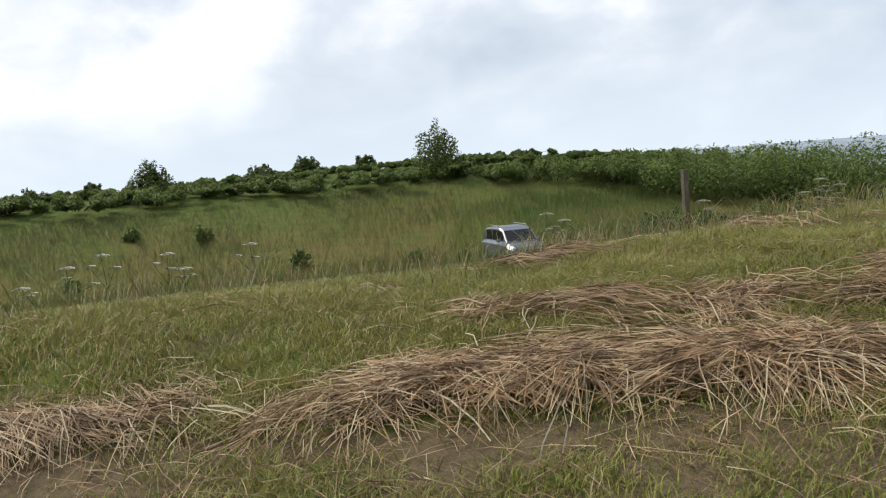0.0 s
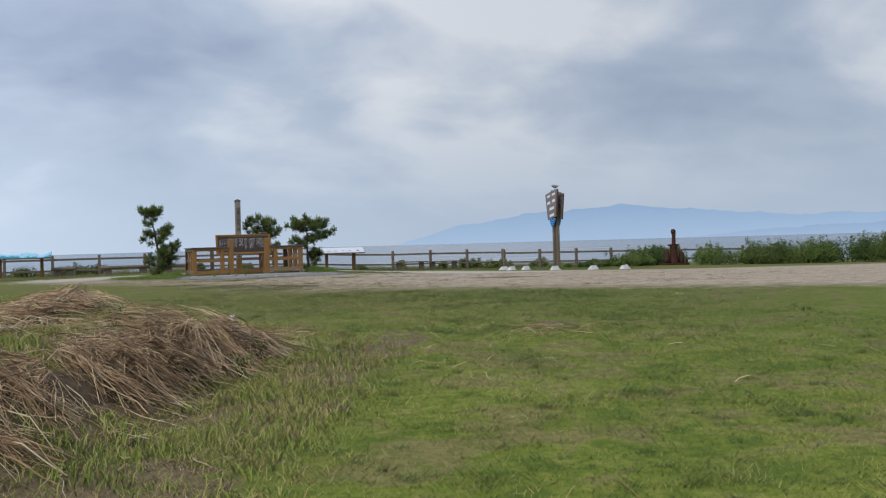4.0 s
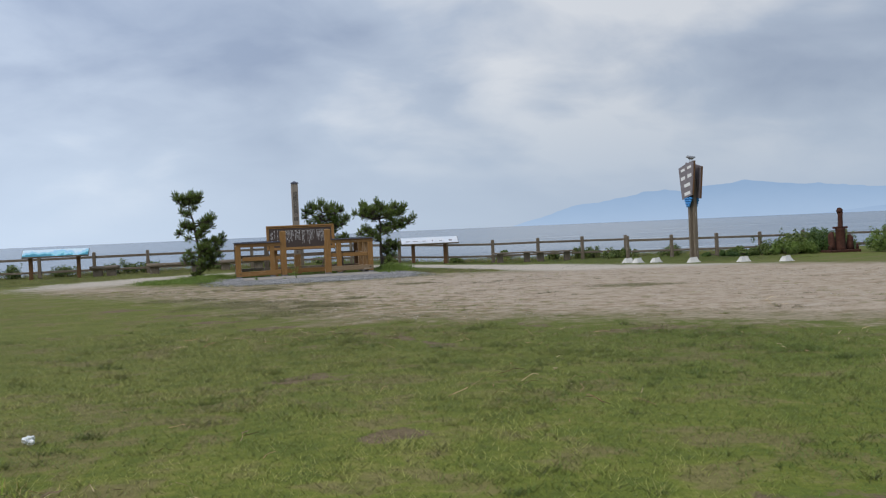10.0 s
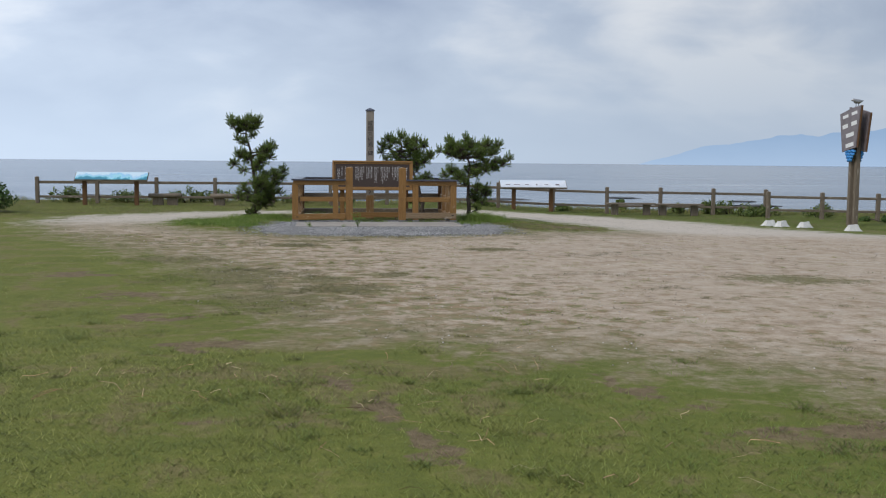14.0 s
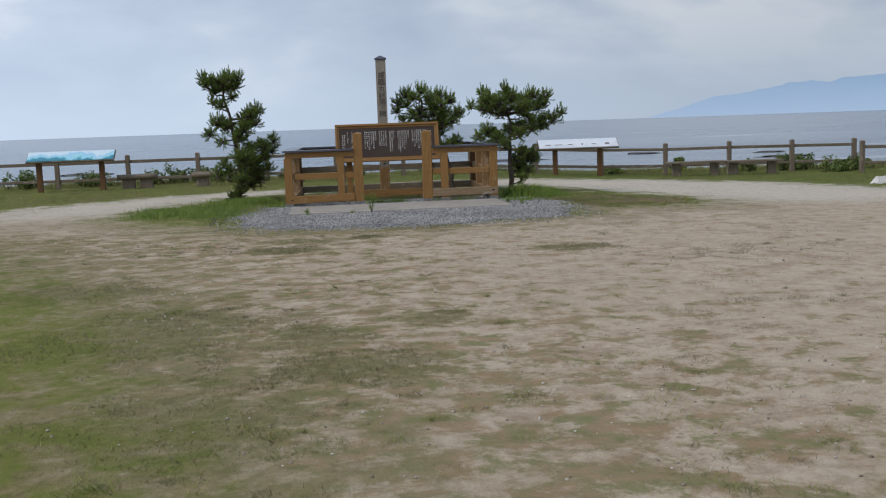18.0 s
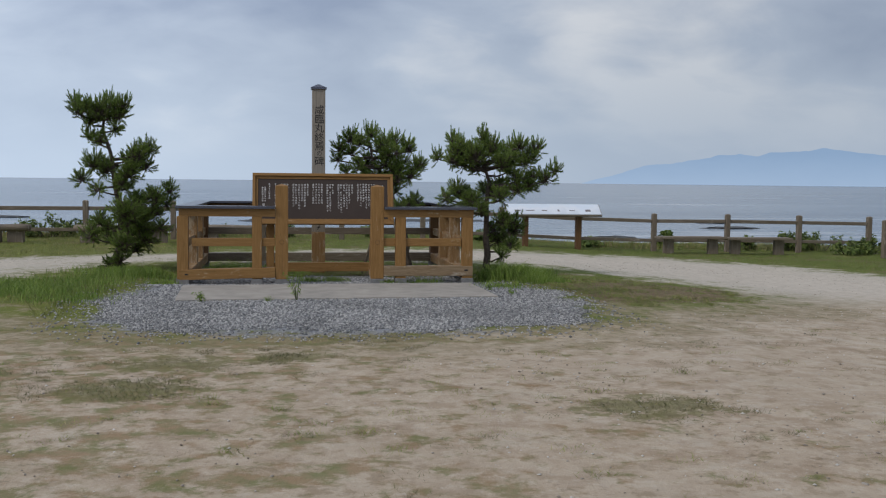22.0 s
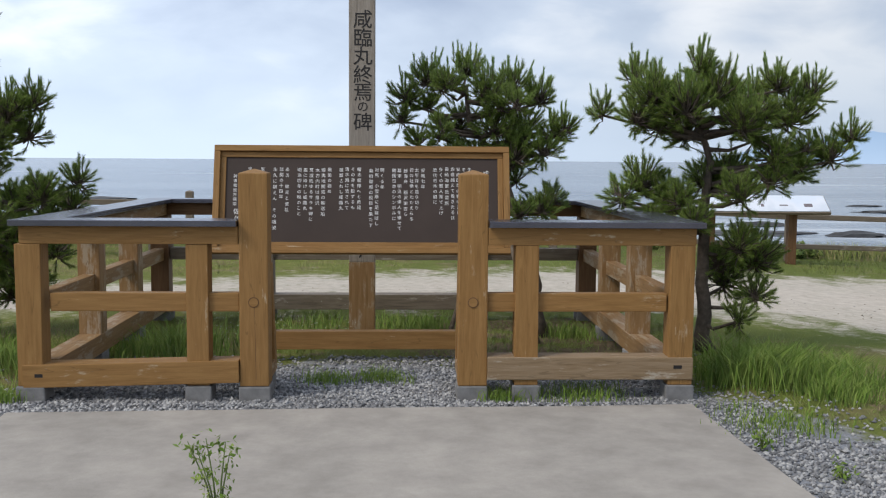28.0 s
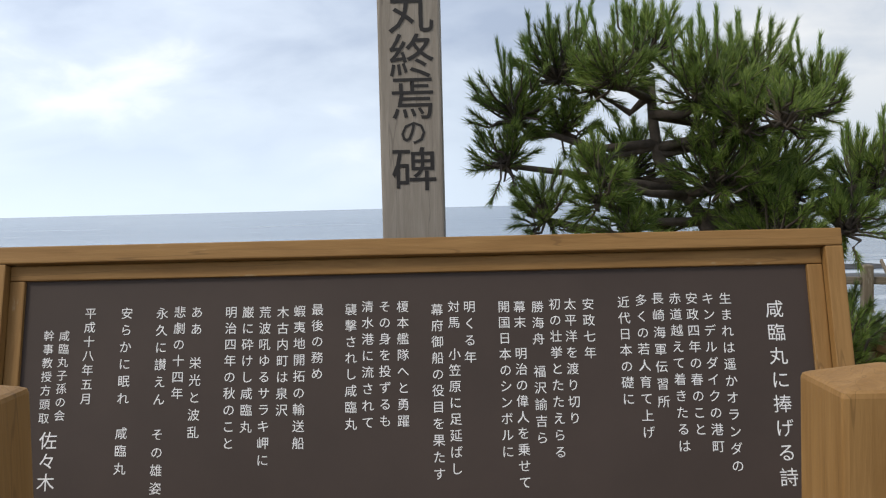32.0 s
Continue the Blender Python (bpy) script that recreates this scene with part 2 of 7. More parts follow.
class Nodes:
    """Short forms for wiring a node tree."""

    def __init__(self, nt):
        self.nt = nt

    def add(self, kind, **values):
        n = self.nt.nodes.new(kind)
        for key, v in values.items():
            n.inputs[key.replace("_", " ")].default_value = v
        return n

    def link(self, a, b):
        self.nt.links.new(a, b)

    def noise(self, vec, scale, detail=4, rough=0.55, distort=0.0):
        n = self.add("ShaderNodeTexNoise", Scale=scale, Detail=detail, Roughness=rough, Distortion=distort)
        if vec is not None:
            self.link(vec, n.inputs["Vector"])
        return n.outputs["Fac"]

    def ramp(self, fac, *stops):
        r = self.add("ShaderNodeValToRGB")
        self.link(fac, r.inputs[0])
        el = r.color_ramp.elements
        while len(el) < len(stops):
            el.new(0.5)
        for e, (p, c) in zip(el, stops):
            e.position, e.color = p, (*c, 1) if len(c) == 3 else c
        return r.outputs[0]

    def mix(self, fac, a, b, blend="MIX"):
        n = self.add("ShaderNodeMix")
        n.data_type, n.blend_type = "RGBA", blend
        for s, v in ((n.inputs[0], fac), (n.inputs[6], a), (n.inputs[7], b)):
            if isinstance(v, (int, float)):
                s.default_value = v
            elif isinstance(v, tuple):
                s.default_value = (*v, 1)
            else:
                self.link(v, s)
        return n.outputs[2]

    def math(self, op, a, b=0.0, clamp=False):
        n = self.add("ShaderNodeMath")
        n.operation, n.use_clamp = op, clamp
        for s, v in zip(n.inputs, (a, b)):
            if isinstance(v, (int, float)):
                s.default_value = v
            else:
                self.link(v, s)
        return n.outputs[0]

    def band(self, v, lo, hi):
        n = self.add("ShaderNodeMapRange")
        n.interpolation_type = "SMOOTHSTEP"
        self.link(v, n.inputs[0])
        n.inputs[1].default_value, n.inputs[2].default_value = lo, hi
        return n.outputs[0]

    def bump(self, height, strength, dist, bsdf):
        n = self.add("ShaderNodeBump", Strength=strength, Distance=dist)
        self.link(height, n.inputs["Height"])
        self.link(n.outputs[0], bsdf.inputs["Normal"])

    def coords(self, which="Object"):
        return self.add("ShaderNodeTexCoord").outputs[which]

    def stretched(self, scale):
        mp = self.add("ShaderNodeMapping")
        mp.inputs["Scale"].default_value = scale
        self.link(self.coords(), mp.inputs[0])
        return mp.outputs[0]

    def random(self):
        return self.add("ShaderNodeObjectInfo").outputs["Random"]


def wood(name, dark, light, worn, wear=0.62, rough=0.62):
    """Stained timber whose grain runs along the piece's own x."""
    m, nt, b = material(name)
    k = Nodes(nt)
    info = k.add("ShaderNodeObjectInfo")
    shift = k.add("ShaderNodeVectorMath")
    k.link(k.coords(), shift.inputs[0])
    sc = k.math("MULTIPLY", info.outputs["Random"], 37.0)
    k.link(sc, shift.inputs[1])
    mp = k.add("ShaderNodeMapping")
    mp.inputs["Scale"].default_value = (1.2, 14, 14)
    k.link(shift.outputs[0], mp.inputs[0])
    grain = k.noise(mp.outputs[0], 3.0, 6, 0.6, 0.6)
    fine = k.noise(mp.outputs[0], 14.0, 3, 0.6)
    col = k.ramp(grain, (0.3, dark), (0.7, light))
    col = k.mix(k.math("MULTIPLY", fine, 0.35), col, tuple(c * 0.55 for c in dark))
    col = k.mix(k.math("MULTIPLY", info.outputs["Random"], 0.25), col, tuple(c * 0.7 for c in light))
    mp2 = k.add("ShaderNodeMapping")
    mp2.inputs["Scale"].default_value = (1.6, 5, 5)
    k.link(shift.outputs[0], mp2.inputs[0])
    patch = k.math("ADD", k.math("MULTIPLY", k.noise(mp2.outputs[0], 2.2, 5, 0.7), 0.8), k.math("MULTIPLY", grain, 0.2))
    col = k.mix(k.band(patch, wear, wear + 0.10), col, worn)
    mp3 = k.add("ShaderNodeMapping")
    mp3.inputs["Scale"].default_value = (0.55, 9, 9)
    k.link(shift.outputs[0], mp3.inputs[0])
    crack = k.math("ABSOLUTE", k.math("SUBTRACT", k.noise(mp3.outputs[0], 1.7, 2, 0.5, 0.3), 0.5))
    col = k.mix(k.math("MULTIPLY", k.band(crack, 0.007, 0.002), 0.38), col, tuple(c * 0.4 for c in dark))
    k.link(col, b.inputs["Base Color"])
    b.inputs["Roughness"].default_value = rough
    b.inputs["Specular IOR Level"].default_value = 0.3
    k.bump(k.math("ADD", grain, k.math("MULTIPLY", fine, 0.5)), 0.35, 0.004, b)
    return m


def plain(name, color, rough=0.6, metal=0.0, vary=0.25, scale=8.0, bump=0.15):
    m, nt, b = material(name)
    k = Nodes(nt)
    c = k.coords()
    n1, n2 = k.noise(c, scale, 5, 0.6), k.noise(c, scale * 9, 3, 0.6)
    lo, hi = tuple(v * (1 - vary) for v in color), tuple(min(1, v * (1 + vary)) for v in color)
    col = k.mix(k.math("MULTIPLY", n2, 0.4), k.ramp(n1, (0.3, lo), (0.7, hi)), lo)
    k.link(col, b.inputs["Base Color"])
    b.inputs["Roughness"].default_value, b.inputs["Metallic"].default_value = rough, metal
    k.bump(n2, bump, 0.003, b)
    return m


def leaf(name, *cols, trans=0.25, rough=0.55, upright=0.0, patch=None, north=None, locks=None):
    """Foliage: colour differs from blade to blade."""
    m, nt, b = material(name)
    k = Nodes(nt)
    geo = k.add("ShaderNodeNewGeometry")
    stops = [((i + 0.5) / len(cols), c) for i, c in enumerate(cols)]
    col = k.ramp(geo.outputs["Random Per Island"], *stops)
    big = k.noise(geo.outputs["Position"], 0.7, 3)
    col = k.mix(k.math("MULTIPLY", k.band(big, 0.35, 0.7), 0.35), col, tuple(v * 0.6 for v in cols[0]))
    if locks:
        # strands lie in locks, some of a darker tone
        tone = k.noise(geo.outputs["Position"], 5.5, 3, 0.6)
        col = k.mix(k.math("MULTIPLY", k.band(tone, 0.52, 0.42), 0.65), col, locks)
    if patch:
        wide = k.math("ADD", k.math("MULTIPLY", k.noise(geo.outputs["Position"], 0.45, 3), 0.45), k.math("MULTIPLY", k.noise(geo.outputs["Position"], 1.9, 4, 0.6), 0.55))
        col = k.mix(k.math("MULTIPLY", k.band(wide, 0.505, 0.56), 0.85), col, patch[0])
        col = k.mix(k.math("MULTIPLY", k.band(wide, 0.485, 0.43), 0.8), col, patch[1])
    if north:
        # sward mixed darker towards the lot
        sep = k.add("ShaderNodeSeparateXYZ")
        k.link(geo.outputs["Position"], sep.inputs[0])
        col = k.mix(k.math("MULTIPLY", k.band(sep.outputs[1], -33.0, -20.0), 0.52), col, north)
        # sward mixed darker and greener on the east side
        col = k.mix(k.math("MULTIPLY", k.band(sep.outputs[0], -2.5, 4.0), 0.62), col, (0.120, 0.190, 0.030))
    k.link(col, b.inputs["Base Color"])
    b.inputs["Roughness"].default_value = rough
    b.inputs["Specular IOR Level"].default_value = 0.25
    if upright:
        # soft blades catch the sky like the sward they make up
        vm = k.add("ShaderNodeVectorMath")
        vm.operation = "SCALE"
        k.link(geo.outputs["Normal"], vm.inputs[0])
        vm.inputs["Scale"].default_value = 1 - upright
        va = k.add("ShaderNodeVectorMath")
        k.link(vm.outputs[0], va.inputs[0])
        va.inputs[1].default_value = (0, 0, upright)
        vn = k.add("ShaderNodeVectorMath")
        vn.operation = "NORMALIZE"
        k.link(va.outputs[0], vn.inputs[0])
        k.link(vn.outputs[0], b.inputs["Normal"])
    b.inputs["Subsurface Weight"].default_value = 0.0
    tr = k.add("ShaderNodeBsdfTranslucent")
    k.link(col, tr.inputs[0])
    mx = k.add("ShaderNodeMixShader")
    mx.inputs[0].default_value = trans
    k.link(b.outputs[0], mx.inputs[1])
    k.link(tr.outputs[0], mx.inputs[2])
    k.link(mx.outputs[0], nt.nodes["Material Output"].inputs[0])
    return m


def ground_material():
    m, nt, b = material("ground")
    k = Nodes(nt)
    pos = k.add("ShaderNodeNewGeometry").outputs["Position"]

    def attr(name):
        a = k.add("ShaderNodeAttribute")
        a.attribute_name = name
        return a.outputs["Fac"]

    n_big, n_mid = k.noise(pos, 0.35, 4, 0.6), k.noise(pos, 1.6, 5, 0.65, 0.4)
    n_fine, n_tiny = k.noise(pos, 9, 5, 0.7), k.noise(pos, 55, 4, 0.7)
    # short grass
    g = k.ramp(k.math("ADD", k.math("MULTIPLY", n_mid, 0.6), k.math("MULTIPLY", n_fine, 0.4)),
               (0.41, (0.105, 0.150, 0.022)), (0.5, (0.178, 0.215, 0.030)), (0.59, (0.285, 0.285, 0.068)))
    g = k.mix(k.math("MULTIPLY", k.band(n_tiny, 0.48, 0.72), 0.4), g, (0.090, 0.110, 0.028))
    axes = k.add("ShaderNodeSeparateXYZ")
    k.link(pos, axes.inputs[0])
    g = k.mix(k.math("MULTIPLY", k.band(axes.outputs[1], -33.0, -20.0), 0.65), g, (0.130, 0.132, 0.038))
    g = k.mix(k.math("MULTIPLY", k.band(axes.outputs[0], -2.5, 4.0), 0.4), g, (0.100, 0.135, 0.026))
    dry = k.ramp(n_fine, (0.3, (0.11, 0.080, 0.045)), (0.7, (0.23, 0.175, 0.095)))
    g = k.mix(k.math("MULTIPLY", k.band(k.math("ADD", n_mid, k.math("MULTIPLY", n_big, 0.5)), 0.74, 0.88), 0.55), g, dry)
    # rough bank: more thatch and bare soil
    thatch = k.ramp(k.math("ADD", k.math("MULTIPLY", n_fine, 0.5), k.math("MULTIPLY", n_tiny, 0.5)),
                    (0.35, (0.050, 0.040, 0.022)), (0.55, (0.125, 0.100, 0.052)), (0.7, (0.20, 0.165, 0.095)))
    bankmix = k.math("MULTIPLY", attr("bank"), k.band(n_mid, 0.40, 0.60))
    g = k.mix(bankmix, g, thatch)
    g = k.mix(k.math("MULTIPLY", attr("bank"), 0.45), g, (0.120, 0.120, 0.045))
    soil = k.ramp(k.math("ADD", k.math("MULTIPLY", n_fine, 0.6), k.math("MULTIPLY", n_tiny, 0.4)), (0.35, (0.100, 0.070, 0.042)), (0.65, (0.240, 0.176, 0.108)))
    g = k.mix(k.math("MULTIPLY", k.band(k.math("ADD", attr("soil"), k.math("MULTIPLY", k.math("SUBTRACT", k.noise(pos, 2.6, 4, 0.6), 0.5), 2.4)), 0.55, 0.80), 0.9), g, soil)
    # low meadow
    meadow = k.ramp(k.math("ADD", k.math("MULTIPLY", n_big, 0.6), k.math("MULTIPLY", n_mid, 0.4)), (0.37, (0.098, 0.132, 0.026)), (0.48, (0.165, 0.155, 0.042)), (0.60, (0.215, 0.160, 0.058)))
    meadow = k.mix(k.math("MULTIPLY", attr("ridge"), 0.85), meadow, k.ramp(n_mid, (0.35, (0.075, 0.125, 0.026)), (0.65, (0.130, 0.185, 0.040))))
    g = k.mix(attr("meadow"), g, meadow)
    # sandy lot
    sand = k.ramp(k.math("ADD", k.math("MULTIPLY", n_mid, 0.45), k.math("MULTIPLY", n_fine, 0.55)),
                  (0.30, (0.275, 0.205, 0.144)), (0.48, (0.425, 0.338, 0.252)), (0.72, (0.535, 0.450, 0.350)))
    sand = k.mix(k.math("MULTIPLY", k.band(n_tiny, 0.52, 0.70), 0.38), sand, (0.22, 0.175, 0.130))
    n_clod = k.noise(pos, 2.1, 5, 0.6, 0.4)
    n_spot = k.noise(pos, 4.4, 6, 0.68, 0.15)
    sand = k.mix(k.math("MULTIPLY", k.band(n_clod, 0.53, 0.63), 0.45), sand, (0.265, 0.186, 0.120))
    fleck = k.noise(pos, 13, 3, 0.55, 0.2)
    sand = k.mix(k.math("MULTIPLY", k.math("MULTIPLY", k.band(fleck, 0.58, 0.66), k.band(k.noise(pos, 1.1, 3), 0.40, 0.60)), 0.45), sand, (0.140, 0.108, 0.070))
    sand = k.mix(k.math("MULTIPLY", k.band(n_clod, 0.44, 0.34), 0.45), sand, (0.46, 0.40, 0.32))
    vor = k.add("ShaderNodeTexVoronoi", Scale=22.0)
    k.link(pos, vor.inputs["Vector"])
    sand = k.mix(k.math("MULTIPLY", k.band(vor.outputs["Distance"], 0.22, 0.10), 0.5), sand, (0.50, 0.46, 0.40))
    pale = k.math("MULTIPLY", k.band(n_big, 0.42, 0.62), 0.5)
    sand = k.mix(pale, sand, (0.425, 0.345, 0.262))
    worn = k.math("ADD", 0.35, k.math("MULTIPLY", k.band(k.noise(pos, 0.55, 3), 0.40, 0.58), 0.65))
    sand = k.mix(k.math("MULTIPLY", k.math("MULTIPLY", k.band(n_spot, 0.535, 0.62), worn), 0.55), sand, (0.225, 0.165, 0.102))
    sand = k.mix(k.math("MULTIPLY", k.band(n_spot, 0.46, 0.39), 0.4), sand, (0.53, 0.455, 0.370))
    weedy = k.math("ADD", k.noise(pos, 2.9, 7, 0.70, 0.2), k.math("MULTIPLY", attr("patchy"), 0.125))
    low = k.ramp(k.noise(pos, 5.0, 4, 0.6), (0.40, (0.270, 0.180, 0.100)), (0.52, (0.195, 0.165, 0.075)), (0.62, (0.135, 0.150, 0.045)))
    sand = k.mix(k.math("MULTIPLY", k.band(weedy, 0.55, 0.68), 0.8), sand, low)
    sand = k.mix(k.math("MULTIPLY", k.band(weedy, 0.46, 0.38), 0.35), sand, (0.50, 0.44, 0.37))
    turf = k.math("ADD", attr("turf"), k.math("MULTIPLY", k.math("SUBTRACT", k.noise(pos, 5.5, 5, 0.7), 0.5), 3.4))
    sand = k.mix(k.math("MULTIPLY", k.band(turf, 0.0, 0.45), 0.7), sand, k.ramp(n_fine, (0.35, (0.125, 0.115, 0.048)), (0.65, (0.180, 0.175, 0.062))))
    tread = k.ramp(n_fine, (0.3, (0.130, 0.120, 0.050)), (0.7, (0.240, 0.205, 0.110)))
    lot = k.math("ADD", attr("lot"), k.math("ADD", k.math("MULTIPLY", k.math("SUBTRACT", n_mid, 0.5), 4.2), k.math("MULTIPLY", k.math("SUBTRACT", n_fine, 0.5), 1.8)))
    sand = k.mix(k.math("MULTIPLY", k.band(lot, 2.4, 0.2), 0.65), sand, tread)
    sand = k.mix(k.math("MULTIPLY", attr("pale"), 0.7), sand, k.ramp(n_fine, (0.3, (0.46, 0.41, 0.35)), (0.7, (0.62, 0.57, 0.50))))
    col = k.mix(k.band(lot, -0.55, 0.75), g, sand)
    # crushed stone under the gravel
    stone = k.ramp(n_tiny, (0.3, (0.17, 0.175, 0.19)), (0.7, (0.31, 0.315, 0.33)))
    bed = k.math("ADD", attr("bed"), k.math("MULTIPLY", k.math("SUBTRACT", n_fine, 0.5), 0.7))
    col = k.mix(k.band(k.math("ADD", bed, k.math("MULTIPLY", k.math("SUBTRACT", n_mid, 0.5), 1.6)), -0.10, 0.25), col, stone)
    # beach beyond the fence
    beach = k.ramp(n_fine, (0.3, (0.16, 0.15, 0.13)), (0.7, (0.34, 0.32, 0.29)))
    col = k.mix(attr("beach"), col, beach)
    k.link(col, b.inputs["Base Color"])
    b.inputs["Roughness"].default_value = 0.95
    b.inputs["Specular IOR Level"].default_value = 0.15
    k.bump(k.math("ADD", k.math("ADD", k.math("MULTIPLY", n_fine, 0.7), k.math("MULTIPLY", n_tiny, 0.5)), k.math("MULTIPLY", n_spot, 0.8)), 0.6, 0.028, b)
    return m


def sea_material():
    m, nt, b = material("sea_water")
    k = Nodes(nt)
    pos = k.add("ShaderNodeNewGeometry").outputs["Position"]
    mp = k.add("ShaderNodeMapping")
    mp.inputs["Scale"].default_value = (0.25, 1.0, 1.0)
    k.link(pos, mp.inputs[0])
    swell, chop = k.noise(mp.outputs[0], 0.12, 5, 0.6, 0.3), k.noise(mp.outputs[0], 0.9, 4, 0.6)
    mp2 = k.add("ShaderNodeMapping")
    mp2.inputs["Scale"].default_value = (0.10, 1.0, 1.0)
    k.link(pos, mp2.inputs[0])
    streak = k.noise(mp2.outputs[0], 0.035, 5, 0.62, 0.5)
    col = k.ramp(streak, (0.35, (0.120, 0.165, 0.220)), (0.65, (0.205, 0.260, 0.315)))
    sep = k.add("ShaderNodeSeparateXYZ")
    k.link(pos, sep.inputs[0])
    reach = k.math("ADD", sep.outputs[1], k.math("MULTIPLY", k.math("SUBTRACT", streak, 0.5), 120.0))
    near = k.math("MULTIPLY", k.band(reach, 130.0, 45.0), 1.0)
    foam = k.math("MULTIPLY", near, k.band(k.math("ADD", k.math("MULTIPLY", swell, 0.6), k.math("MULTIPLY", streak, 0.4)), 0.50, 0.60))
    far = k.math("MULTIPLY", k.band(reach, 600.0, 260.0), k.band(k.noise(mp2.outputs[0], 0.06, 4, 0.6), 0.63, 0.70))
    foam = k.math("MAXIMUM", foam, k.math("MULTIPLY", far, 0.6))
    col = k.mix(foam, col, (0.72, 0.75, 0.78))
    k.link(col, b.inputs["Base Color"])
    k.link(k.math("ADD", 0.22, k.math("MULTIPLY", foam, 0.6)), b.inputs["Roughness"])
    b.inputs["IOR"].default_value = 1.33
    calm = k.math("ADD", 0.12, k.math("MULTIPLY", k.band(sep.outputs[1], 900.0, 60.0), 0.88))
    k.bump(k.math("MULTIPLY", k.math("ADD", swell, k.math("MULTIPLY", chop, 0.25)), calm), 0.9, 0.9, b)
    return m


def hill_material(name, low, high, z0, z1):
    """Distant land: haze is painted into its emission colour, paler towards the foot."""
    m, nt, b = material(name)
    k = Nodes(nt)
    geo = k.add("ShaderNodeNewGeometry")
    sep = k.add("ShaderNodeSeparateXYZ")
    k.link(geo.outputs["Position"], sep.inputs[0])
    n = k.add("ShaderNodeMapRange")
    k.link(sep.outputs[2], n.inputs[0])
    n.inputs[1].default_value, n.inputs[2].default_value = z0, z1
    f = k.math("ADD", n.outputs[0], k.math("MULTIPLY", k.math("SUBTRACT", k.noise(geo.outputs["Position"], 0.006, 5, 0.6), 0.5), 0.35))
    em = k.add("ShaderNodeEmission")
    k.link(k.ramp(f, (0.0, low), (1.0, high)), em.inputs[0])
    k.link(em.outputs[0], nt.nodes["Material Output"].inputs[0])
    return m


